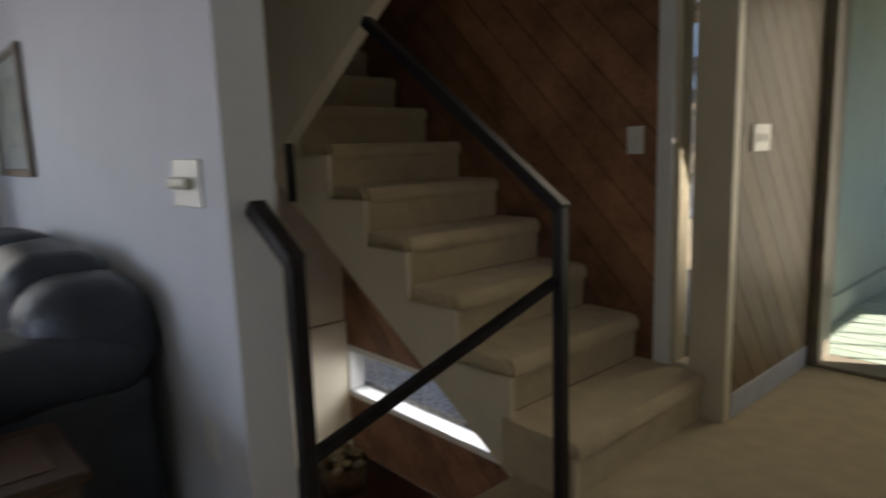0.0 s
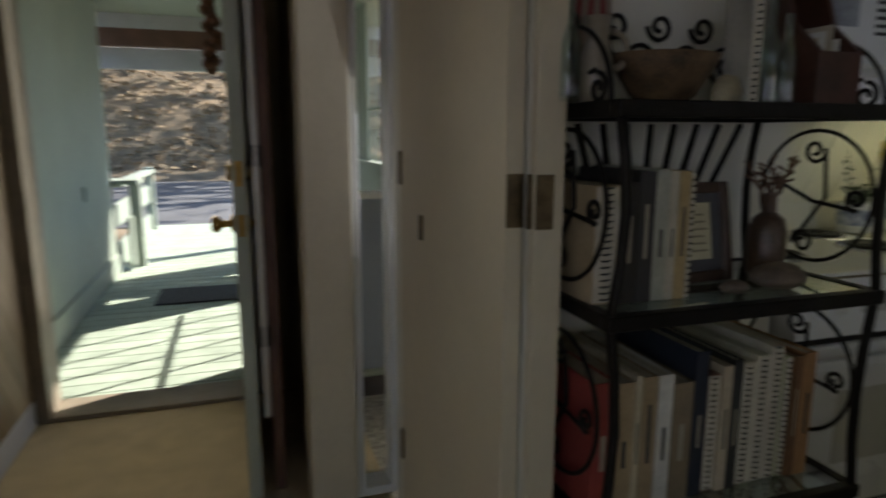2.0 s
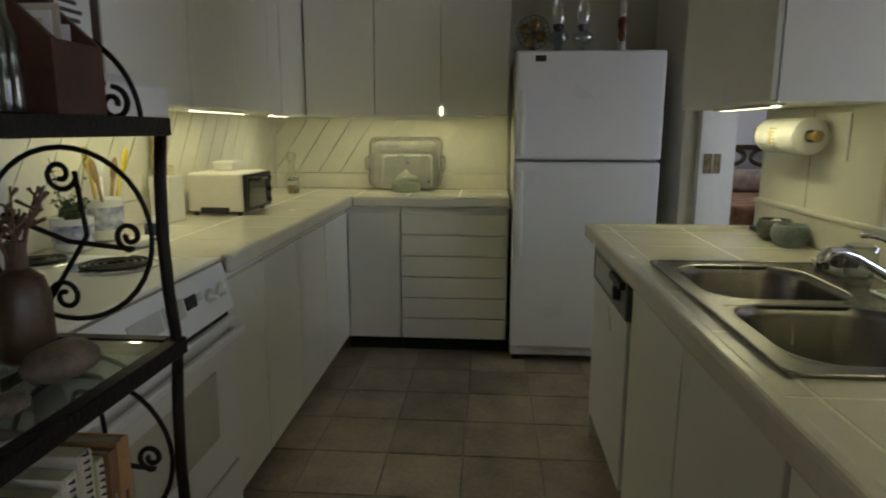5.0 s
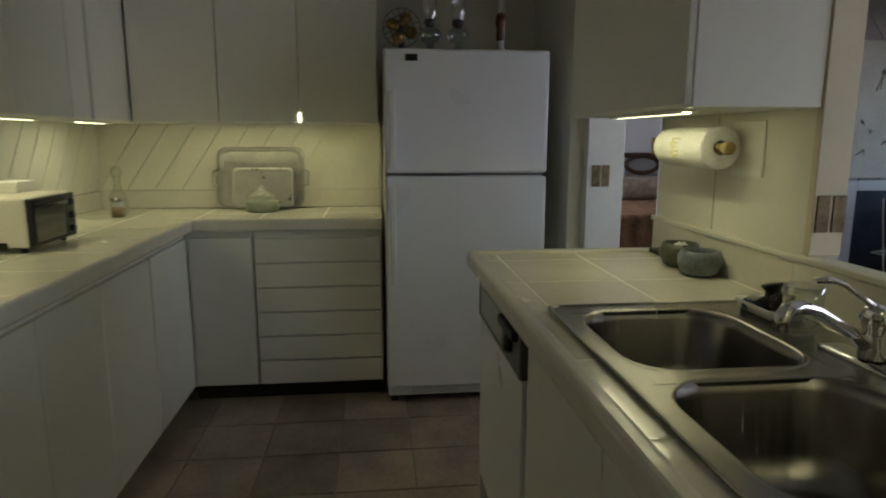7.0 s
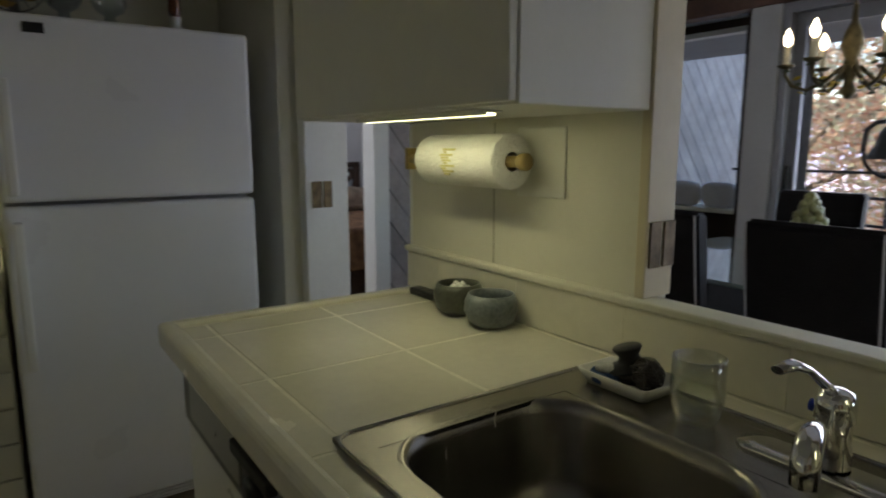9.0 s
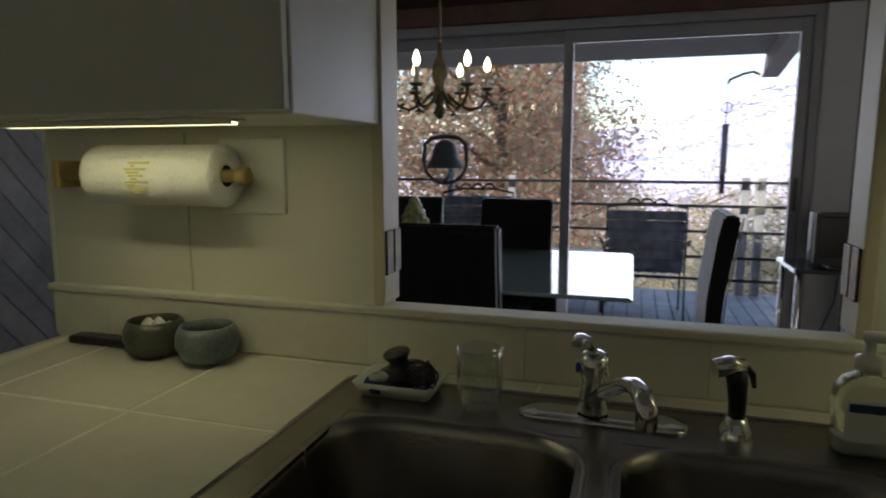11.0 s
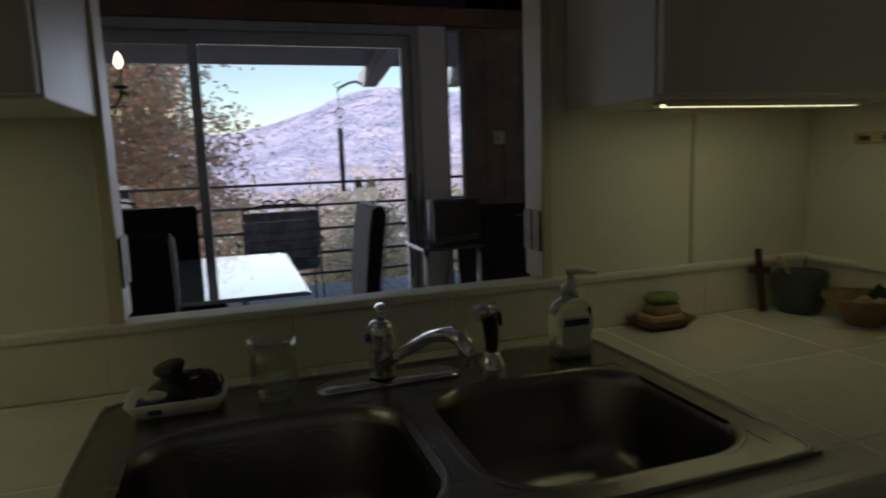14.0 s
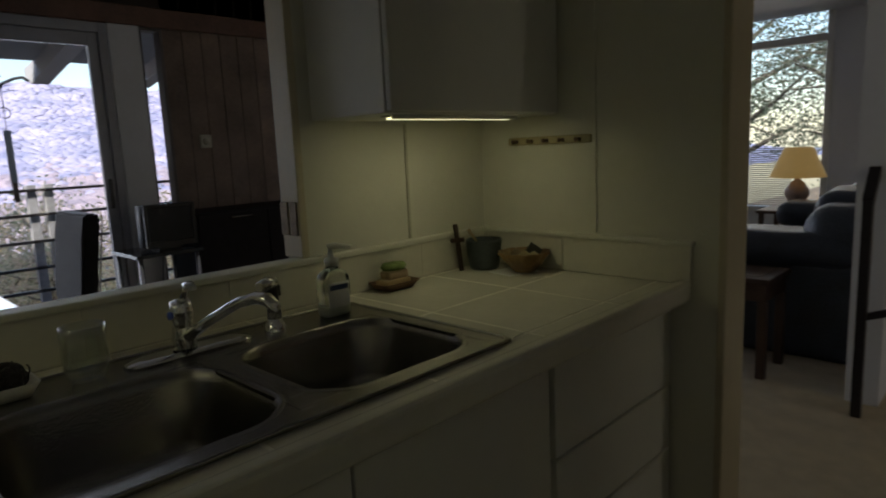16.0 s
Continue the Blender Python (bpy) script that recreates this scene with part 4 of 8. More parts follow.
part("liquid", finish(bm), material("milky_soap", (0.72, 0.74, 0.7), 0.3, 0.02, 5, 0), soap)
part("pump", lathe([(0, 0), (0.0135, 0), (0.0135, 0.016), (0.006, 0.02), (0.005, 0.036), (0, 0.036)], (2.358, 1.147, 1.026), 18), WHITE_PLASTIC, soap)
part("nozzle", tube([(2.363, 1.144, 1.066), (2.35, 1.152, 1.069), (2.325, 1.167, 1.064)], [0.008, 0.007, 0.004], 10), WHITE_PLASTIC, soap)
LBL = material("white_label_paper", (0.75, 0.76, 0.74), 0.5, 0.02, 5, 0.0)
part("label_patch", box((2.335, 1.1655, 0.938), (2.381, 1.1668, 0.992), 0.0), LBL, soap)
part("label_mark", box((2.338, 1.167, 0.976), (2.378, 1.1676, 0.987), 0.0), material("dark_label_print", (0.03, 0.05, 0.12), 0.5, 0.02, 5, 0.0), soap)
soap.matrix_basis = Matrix.Translation((2.366, 1.189, 0.918)) @ Matrix.Diagonal((1.25, 1.1, 1.06, 1))
sd = thing("soap_dish", "brown wooden soap dish on the worktop", "soap dish", (2.08, 1.075, 0.91))
bm = bmesh.new()
add_loft(bm, [rrect(2.08, 1.075, 0.045, 0.028, 0.01, 0.911), rrect(2.08, 1.075, 0.066, 0.042, 0.014, 0.932), rrect(2.08, 1.075, 0.062, 0.038, 0.012, 0.932), rrect(2.08, 1.075, 0.044, 0.026, 0.009, 0.918)], True, True)
part("base", finish(bm), material("brown_wood", (0.17, 0.10, 0.05), 0.5, 0.3, 12), sd)
for nm, lb, dz, sx, sy, col in (("soap_bar", "tan bar of soap in a dish", 0.0, 0.045, 0.026, (0.5, 0.36, 0.2)), ("soap_bar", "pale brown bar of soap on another bar", 0.021, 0.036, 0.022, (0.46, 0.34, 0.22))):
    b = thing(nm, lb, "soap", (2.08, 1.075, 0.92 + dz))
    bm = bmesh.new()
    add_loft(bm, [rrect(2.083 - dz * 0.2, 1.075, sx * q, sy * q, 0.008, 0.92 + dz + h) for q, h in ((0.92, 0), (1, 0.004), (1, 0.016), (0.92, 0.02))], True, True)
    part("bar", finish(bm), material("soap_%d" % int(dz * 1000), col, 0.55, 0.1, 20, 0.05), b)
gs = thing("green_sponge", "rounded pale green sponge on the soap", "sponge", (2.08, 1.075, 0.962))
part("pad", lathe([(0, 0), (0.03, 0.002), (0.036, 0.011), (0.03, 0.02), (0, 0.023)], (2.08, 1.075, 0.962), 24, Matrix.Diagonal((1.15, 0.8, 1, 1))), material("green_sponge", (0.24, 0.33, 0.12), 0.9, 0.25, 40, 0.3, 250), gs)
cross = thing("wooden_cross", "small dark wooden cross leaning on the backsplash", "cross", (1.79, 1.06, 0.91))
mc = Matrix.Translation((1.80, 1.072, 0.911)) @ pose(0, 0, 0, 12, -4, 0)
DARKWOOD = material("dark_walnut", (0.06, 0.03, 0.018), 0.45, 0.3, 12)
part("upright", box((-0.008, -0.005, 0), (0.008, 0.005, 0.145), 0.002, 1, mc), DARKWOOD, cross)
part("crossbar", box((-0.03, -0.0045, 0.088), (0.03, 0.0045, 0.102), 0.002, 1, mc), DARKWOOD, cross)
pot = thing("stoneware_crock", "dark green-grey stoneware pot", "pot", (1.72, 1.10, 0.91))
part("body", lathe([(0, 0), (0.042, 0), (0.047, 0.01), (0.053, 0.05), (0.056, 0.085), (0.054, 0.092), (0.05, 0.086), (0.046, 0.05), (0.04, 0.012), (0, 0.01)], (1.725, 1.10, 0.911)), material("dark_stoneware", (0.06, 0.075, 0.075), 0.35, 0.3, 10, 0.06), pot)
swab = thing("wooden_spreader", "pale wooden spreader standing in a pot", "utensil", (1.735, 1.09, 0.93))
part("stick", tube([(1.725, 1.10, 0.924), (1.742, 1.082, 1.0), (1.757, 1.065, 1.035)], [0.004, 0.006, 0.008], 8, 0.4), material("pale_wood", (0.5, 0.38, 0.22), 0.6, 0.15, 10), swab)
bk = thing("fluted_bowl", "brown fluted wooden bowl of small odds", "bowl", (1.70, 1.235, 0.91))
bm = bmesh.new()
prof = [(0.03, 0), (0.035, 0.004), (0.055, 0.03), (0.078, 0.06), (0.075, 0.062), (0.052, 0.034), (0.03, 0.01), (0.0, 0.009)]
vs = add_lathe(bm, prof, (0, 0, 0), 40)
for v in vs:
    a = math.atan2(v.co.y, v.co.x)
    k = 1 + 0.06 * math.cos(10 * a) * min(1, v.co.z / 0.04)
    v.co.x, v.co.y = v.co.x * k, v.co.y * k
bmesh.ops.translate(bm, vec=(1.705, 1.24, 0.911), verts=bm.verts)
part("shell", finish(bm), material("honey_wood", (0.30, 0.19, 0.08), 0.4, 0.3, 14), bk)
for i, (dx, dy, r, c) in enumerate(((-0.03, 0.01, 0.022, (0.3, 0.2, 0.1)), (0.025, 0.02, 0.024, (0.34, 0.27, 0.14)), (0.0, -0.03, 0.022, (0.22, 0.16, 0.1)), (0.0, 0.035, 0.02, (0.4, 0.33, 0.2)))):
    g = thing("dried_gourd", "small dried gourd lying in the bowl", "gourd", (1.705 + dx, 1.24 + dy, 0.95), "gourds in the bowl")
    part("gourd_body", lathe([(0, -r), (r * 0.7, -r * 0.7), (r, 0), (r * 0.75, r * 0.6), (r * 0.3, r), (0, r * 1.05)], (1.705 + dx, 1.24 + dy, 0.953), 16), material("gourd_%d" % i, c, 0.6, 0.2, 20), g)
card = thing("folded_card", "small dark folded card stuck in the bowl", "card", (1.69, 1.22, 0.96))
part("sheet", box((-0.001, -0.012, 0), (0.001, 0.03, 0.05), 0, 1, Matrix.Translation((1.70, 1.245, 0.955)) @ pose(0, 0, 0, -35, 10, 15)), material("dark_card", (0.08, 0.08, 0.07), 0.6), card)
nap = thing("paper_napkin", "thin white napkin under the bowl", "napkin", (1.71, 1.23, 0.91))
part("sheet", prism([(1.65, 1.17), (1.77, 1.15), (1.79, 1.25), (1.68, 1.28)], 0.9103, 0.9112, 2), LBL, nap)
rk = thing("hook_rail", "pale wooden key rail with small pegs on the wall", "hook rail", (1.63, 1.27, 1.27))
part("rail", box((ENTRY_X, 1.135, 1.284), (ENTRY_X + 0.014, 1.425, 1.308), 0.004, 2), material("pale_wood_rail", (0.5, 0.42, 0.24), 0.5, 0.1, 10), rk)
for k in range(5):
    part("peg", lathe([(0, 0), (0.006, 0), (0.004, 0.01), (0.007, 0.02), (0, 0.022)], (ENTRY_X + 0.014, 1.17 + 0.055 * k, 1.295), 12, pose(0, 0, 0, 0, 90, 0)), material("dark_peg", (0.14, 0.08, 0.04), 0.5), rk)
for x, y, lab, col in ((3.592, 1.092, "dark grey-green stoneware bowl of small things", (0.08, 0.085, 0.065)), (3.462, 1.098, "blue-grey stoneware bowl on the worktop", (0.20, 0.23, 0.25))):
    b = thing("stoneware_bowl", lab, "bowl", (x, y, 0.91), "stoneware bowls by the paper towels")
    part("body", lathe([(0, 0), (0.035, 0), (0.05, 0.01), (0.061, 0.035), (0.06, 0.055), (0.052, 0.073), (0.048, 0.073), (0.054, 0.05), (0.05, 0.02), (0.03, 0.01), (0, 0.01)], (x, y, 0.911), 32), material("stoneware_%d" % int(x * 100), col, 0.32, 0.35, 14, 0.08, 70), b)
for k in range(5):
    g = thing("garlic_bulb", "small pale bulb lying in the bowl", "bulb", (3.56 + 0.012 * k, 1.08, 0.96), "bulbs in the bowl")
    part("bulb_body", lathe([(0, 0), (0.012, 0.004), (0.014, 0.012), (0.006, 0.022), (0, 0.026)], (3.565 + 0.013 * k, 1.082 + 0.018 * (k % 2), 0.955 + 0.003 * (k % 3)), 12), LBL, g)
rem = thing("remote_control", "black remote control on the worktop", "remote control", (3.72, 1.07, 0.91))
part("case", box((3.66, 1.045, 0.911), (3.83, 1.085, 0.928), 0.005, 2), BLACK_PLASTIC, rem)
for k in range(4):
    part("button_row", box((3.70 + 0.03 * k, 1.052, 0.9275), (3.715 + 0.03 * k, 1.078, 0.930), 0.001, 1), material("grey_rubber", (0.12, 0.12, 0.12), 0.6), rem)
tow = thing("paper_towel_holder", "wooden paper towel holder on the wall", "paper towel holder", (3.48, 1.1, 1.25))
part("wall_plate", box((3.272, SINK_Y, 1.185), (3.42, SINK_Y + 0.006, 1.335), 0.004), CABINET, tow)
part("rod", tube([(3.31, 1.095, 1.262), (3.74, 1.095, 1.262)], 0.012, 14), material("yellow_wood", (0.34, 0.25, 0.09), 0.5, 0.1, 10), tow)
part("knob", lathe([(0, 0), (0.014, 0), (0.018, 0.008), (0.018, 0.022), (0.014, 0.026), (0, 0.026)], (3.33, 1.095, 1.262), 18, pose(0, 0, 0, 0, -90, 0)), MATS["yellow_wood"], tow)
part("bracket", box((3.74, SINK_Y, 1.235), (3.755, 1.11, 1.29), 0.004), MATS["yellow_wood"], tow)
roll = thing("paper_towel_roll", "white paper towel roll with a printed yellow pattern", "paper towels", (3.5, 1.095, 1.2))
bm = bmesh.new()
add_lathe(bm, [(0.02, 0), (0.055, 0), (0.0585, 0.004), (0.058, 0.14), (0.0588, 0.28), (0.0565, 0.29), (0.02, 0.29)], (3.352, 1.095, 1.262), 36, pose(0, 0, 0, 0, 90, 0))
part("roll", finish(bm), material("quilted_paper", (0.80, 0.79, 0.74), 0.9, 0.04, 20, 0.4, 150), roll)
part("print", boxes([((3.50 + 0.006 * (k % 3) - 0.02 * (k % 2), 1.1505 - 0.0006 * abs(k - 5), 1.2305 + 0.006 * k), (3.52 + 0.005 * (k % 4), 1.1535 - 0.0006 * abs(k - 5), 1.235 + 0.006 * k)) for k in range(10)]), material("yellow_print", (0.62, 0.56, 0.22), 0.9), roll)
part("panel_seam", box((3.552, SINK_Y, 1.03), (3.556, SINK_Y + 0.002, 1.36)), material("seam_line", (0.5, 0.48, 0.38), 0.7), bpy.data.objects["wall_sink"])
part("panel_seam", box((1.955, SINK_Y, 1.03), (1.963, SINK_Y + 0.004, 1.36)), MATS["seam_line"], bpy.data.objects["wall_sink"])
part("panel_batten", box((ENTRY_X, 1.415, 1.03), (ENTRY_X + 0.005, 1.437, CEIL)), CREAM_WALL, bpy.data.objects["wall_entry"])
move(tow, 0.05, 0.0, 0.012)
move(roll, 0.05, 0.0, 0.012)
# pass-through shutters' hinges and jambs
jam = setting("trim_passthrough", boxes([((3.118, 0.94, 1.028), (3.14, SINK_Y + 0.004, 2.05)), ((2.310, 0.94, 1.028), (2.332, SINK_Y + 0.004, 2.05))], 0.002), HALL_TRIM, "cream jambs of the pass-through opening", "trim")
part("hinge", boxes([((3.113, 0.942, 1.085), (3.118, 0.974, 1.17)), ((3.113, 0.982, 1.085), (3.118, 1.014, 1.17))], 0.001), BRONZE_HINGE, jam)
part("hinge", boxes([((2.332, 0.942, 1.085), (2.337, 0.974, 1.17)), ((2.332, 0.982, 1.085), (2.337, 1.014, 1.17))], 0.001), BRONZE_HINGE, jam)
hallj = setting("trim_hall_door", boxes([((4.64, 0.86, 0), (4.70, SINK_Y + 0.02, 2.1)), ((3.915, 0.88, 0), (3.93, SINK_Y + 0.002, 2.1))], 0.003), TRIM, "white casing of the hall opening", "trim")
part("hinge", boxes([((4.634, 0.93, 1.075), (4.640, 0.965, 1.175)), ((4.634, 0.973, 1.075), (4.640, 1.012, 1.175))], 0.001), BRONZE_HINGE, hallj)
setting("wall_fridge_side", box((4.70, SINK_Y, 0), (5.40, SINK_Y + 0.09, CEIL), 0.004), CREAM_WALL, "cream wall beside the refrigerator")

# under-cabinet lights
TUBE_MAT = glow("fluorescent_tube", FLUO, 1.1)
def strip_light(x0, x1, y0, y1, energy, lip):
    s = thing("under_cabinet_light", "thin fluorescent light under the wall cabinet", "light", ((x0 + x1) / 2, (y0 + y1) / 2, UZ - 0.02), "under-cabinet lights")
    part("housing", box((x0, y0, UZ - 0.006), (x1, y1, UZ - 0.001), 0.002, 1), WHITE_PLASTIC, s)
    if lip == "x":
        q = ((x0 - 0.008, y0, UZ - 0.018), (x0 - 0.002, y1, UZ - 0.001))
    elif lip == "y":
        q = ((x0, y0 - 0.008, UZ - 0.0095), (x1, y0 - 0.002, UZ - 0.001))
    else:
        q = ((x0, y1 + 0.002, UZ - 0.0105), (x1, y1 + 0.008, UZ - 0.001))
    part("shield", box(*q, 0.001, 1), CABINET, s)
    part("tube", box((x0 + 0.01, y0 + 0.008, UZ - 0.010), (x1 - 0.01, y1 - 0.008, UZ - 0.0065), 0.001, 1), TUBE_MAT, s, "lit yellow-green tube")
    lamp("tube_lamp", "AREA", look(((x0 + x1) / 2, (y0 + y1) / 2, UZ - 0.014), ((x0 + x1) / 2, (y0 + y1) / 2 + 0.0001, 0)), energy, FLUO, x1 - x0, y1 - y0)


strip_light(3.25, 3.72, 1.25, 1.285, TUBE_W * 1.0, "far")
strip_light(1.75, 2.22, 1.22, 1.255, TUBE_W * 0.75, "far")
strip_light(3.15, 3.58, 3.26, 3.295, TUBE_W * 1.0, "y")
strip_light(3.75, 4.30, 3.26, 3.295, TUBE_W * 1.0, "y")
strip_light(4.65, 4.95, 3.26, 3.295, TUBE_W * 0.7, "y")
strip_light(5.10, 5.135, 2.15, 2.95, TUBE_W * 1.2, "x")
# the cable pull is no lamp; its glow is added
pull_glow = glow("pull_chain_glow", (1.0, 0.95, 0.6), 0.8)
pc = thing("light_pull", "small cable pull under the cabinet with an added glow", "switch", (5.06, 2.41, 1.38))
part("pull_body", box((5.045, 2.385, 1.37), (5.053, 2.398, 1.42), 0.002, 1), pull_glow, pc)

# ---- range, hood and worktop things ----
rg = thing("electric_range", "white electric range with coil burners and sloped front controls", "stove", (2.73, 3.2, 0))
RX0, RX1, RY = 2.34, 3.085, 2.875
part("body", box((RX0, RY + 0.03, 0.05), (RX1, STOVE_Y - 0.016, 0.885), 0.003), APPLIANCE, rg)
part("cooktop", box((RX0 - 0.004, RY + 0.03, 0.885), (RX1 + 0.004, STOVE_Y - 0.016, 0.915), 0.008, 3), APPLIANCE, rg)
part("cooktop_band", box((RX0, RY + 0.02, 0.893), (RX1, RY + 0.032, 0.905), 0.002, 1), material("brown_band", (0.22, 0.18, 0.11), 0.4), rg)
for x, y, r in ((2.93, 3.13, 0.095), (2.95, 3.37, 0.075), (2.52, 3.13, 0.075), (2.52, 3.37, 0.095)):
    bn = part("burner", lathe([(r + 0.022, 0.001), (r + 0.018, 0.006), (r + 0.008, 0.003), (0.02, -0.001), (0, -0.001)], (x, y, 0.9155), 32), CHROME, rg)
    bm = bmesh.new()
    pts = [(x + (0.02 + (r - 0.02) * i / 90) * math.cos(0.28 * i), y + (0.02 + (r - 0.02) * i / 90) * math.sin(0.28 * i), 0.925) for i in range(91)]
    add_tube(bm, pts, 0.0052, 6)
    part("coil", finish(bm), material("black_coil", (0.015, 0.014, 0.014), 0.5, 0.2, 30, metal=0.3), bn)
cp = part("control_panel", prism([(RY - 0.012, 0.765), (RY + 0.03, 0.765), (RY + 0.03, 0.90), (RY + 0.018, 0.902)], RX0, RX1, 0), APPLIANCE, rg)
PM = Matrix.Translation((0, RY + 0.003, 0.835)) @ pose(0, 0, 0, 90 - 12, 0, 0)
for x in (2.42, 2.49, 2.95, 3.02):
    part("knob", lathe([(0, 0), (0.021, 0), (0.019, 0.012), (0.008, 0.014), (0.008, 0.024), (0, 0.024)], (x, RY + 0.003, 0.835), 18, pose(0, 0, 0, 102, 0, 0)), WHITE_PLASTIC, cp)
GREYP = material("grey_panel_print", (0.55, 0.55, 0.52), 0.4)
part("panel_plate", box((2.56, -0.02, 0.0), (2.70, 0.03, 0.003), 0, 1, PM), GREYP, cp)
part("panel_plate", box((2.71, -0.02, 0.0), (2.81, 0.03, 0.003), 0, 1, PM), GREYP, cp)
part("clock", box((2.82, -0.008, 0.0), (2.875, 0.025, 0.005), 0.001, 1, PM), BLACK_PLASTIC, cp)
part("panel_plate", box((2.882, 0.0, 0.0), (2.91, 0.02, 0.004), 0, 1, PM), GREYP, cp)
part("vent_slot", box((RX0 + 0.01, RY + 0.005, 0.742), (RX1 - 0.01, RY + 0.03, 0.765)), RECESS_SHADE, rg)
dr = part("oven_door", box((RX0 + 0.004, RY - 0.012, 0.29), (RX1 - 0.004, RY + 0.03, 0.742), 0.008, 3), APPLIANCE, rg)
part("oven_window", box((2.50, RY - 0.0145, 0.42), (2.93, RY - 0.011, 0.62), 0.002, 1), material("pale_oven_glass", (0.62, 0.61, 0.56), 0.2, 0.03, 6, coat=0.3), dr)
part("oven_handle", boxes([((RX0 + 0.02, RY - 0.055, 0.695), (RX1 - 0.02, RY - 0.035, 0.722)), ((RX0 + 0.03, RY - 0.05, 0.697), (RX0 + 0.06, RY - 0.01, 0.72)), ((RX1 - 0.06, RY - 0.05, 0.697), (RX1 - 0.03, RY - 0.01, 0.72))], 0.006, 2), APPLIANCE, dr)
part("drawer", box((RX0 + 0.004, RY - 0.008, 0.075), (RX1 - 0.004, RY + 0.03, 0.275), 0.006, 2), APPLIANCE, rg)
# strip coloured as shade in the gap above the drawer
part("drawer_gap", box((RX0 + 0.006, RY + 0.002, 0.274), (RX1 - 0.006, RY + 0.03, 0.291)), RECESS_SHADE, rg)
part("plinth", box((RX0 + 0.02, RY + 0.05, 0), (RX1 - 0.02, STOVE_Y - 0.05, 0.05)), RECESS_SHADE, rg)
hood = thing("range_hood", "white metal range hood under a cabinet", "range hood", (2.72, 3.25, 1.43))
part("canopy", prism([(3.02, 1.33), (3.05, 1.30), (STOVE_Y - 0.014, 1.30), (STOVE_Y - 0.014, 1.435), (3.12, 1.435), (3.02, 1.40)], RX0 + 0.005, RX1 - 0.002, 0), APPLIANCE, hood)
part("lens", box((2.9, 3.12, 1.296), (3.05, 3.25, 1.3005), 0.001, 1), WHITE_PLASTIC, hood)
cab = cabinet("wall_cabinet", "white cabinet above the range hood", (RX0 + 0.002, 3.22, 1.44), (3.087, STOVE_Y - 0.014, CEIL - 0.003), "-y", [(RX0 + 0.005, 2.71, 1.445, CEIL - 0.06), (2.715, 3.083, 1.445, CEIL - 0.06)], False)
cal = thing("wall_calendar", "printed white calendar sheet hanging on the cabinet", "calendar", (2.75, 3.19, 1.6))
part("sheet", box((2.62, 3.192, 1.46), (3.03, 3.197, 2.05)), LBL, cal)
part("picture_block", box((2.65, 3.190, 1.56), (2.82, 3.192, 1.95)), material("grey_print", (0.36, 0.38, 0.42), 0.5, 0.3, 12, 0), cal)
for k in range(9):
    part("text_line", box((2.89, 3.1905, 1.54 + 0.022 * k), (2.97 + 0.02 * (k % 3) / 2, 3.192, 1.55 + 0.022 * k)), material("ink", (0.05, 0.05, 0.05), 0.5), cal)
part("binding", box((3.032, 3.189, 1.45), (3.062, 3.197, 2.06)), material("dark_strip", (0.06, 0.04, 0.03), 0.6), cal)

to = thing("toaster_oven", "cream toaster oven with a glass front", "toaster oven", (4.5, 3.3, 0.91))
part("shell", box((4.10, 3.245, 0.928), (4.42, 3.50, 1.098), 0.012, 3), material("cream_enamel", (0.72, 0.68, 0.58), 0.35, 0.04, 6), to)
part("front_frame", box((4.105, 3.228, 0.93), (4.415, 3.247, 1.093), 0.004), BLACK_PLASTIC, to)
part("door_glass", box((4.12, 3.224, 0.945), (4.33, 3.228, 1.078), 0.001, 1), material("dark_glass", (0.05, 0.05, 0.045), 0.08, 0.1, 6, coat=0.6), to)
for z in (0.96, 1.01, 1.06):
    part("dial", lathe([(0, 0), (0.014, 0), (0.012, 0.014), (0, 0.014)], (4.375, 3.228, z), 16, pose(0, 0, 0, 90, 0, 0)), BLACK_PLASTIC, to)
part("crumb_slot", box((4.094, 3.31, 0.925), (4.101, 3.44, 0.948), 0.002, 1), BLACK_PLASTIC, to)
part("door_handle", tube([(4.14, 3.205, 1.066), (4.31, 3.205, 1.066)], 0.006, 8), BLACK_PLASTIC, to)
for x, y in ((4.12, 3.27), (4.12, 3.47), (4.39, 3.27), (4.39, 3.47)):
    part("foot", lathe([(0, 0), (0.012, 0), (0.01, 0.02), (0, 0.02)], (x, y, 0.911), 10), BLACK_PLASTIC, to)
for x0, x1, y0, y1, z0, z1, lab in ((4.28, 4.40, 3.36, 3.45, 1.099, 1.138, "small white box on the toaster oven"),):
    b = thing("white_box", lab, "box", (x0, y0, z0))
    part("carton", box((x0, y0, z0), (x1, y1, z1), 0.003, 1), CABINET, b)
    part("lid", box((x0 - 0.004, y0 - 0.004, z1 - 0.012), (x1 + 0.004, y1 + 0.004, z1 + 0.002), 0.002, 1), WHITE_PLASTIC, b)
for ob in (to, b):
    move(ob, -0.10, -0.06)
kb = thing("knife_block", "white block with knives beside the range", "knife block", (3.8, 3.42, 0.91))
part("block", box((3.76, 3.39, 0.911), (3.88, 3.48, 1.10), 0.006, 2), CABINET, kb)
for k in range(4):
    part("knife_handle", box((3.772 + 0.026 * k, 3.42, 1.10), (3.788 + 0.026 * k, 3.445, 1.135 + 0.008 * (k % 2)), 0.003, 1), material("cream_handle", (0.6, 0.54, 0.38), 0.5), kb)
rp = thing("wooden_paddle", "pale wooden paddle standing in the block", "utensil", (3.85, 3.48, 1.0))
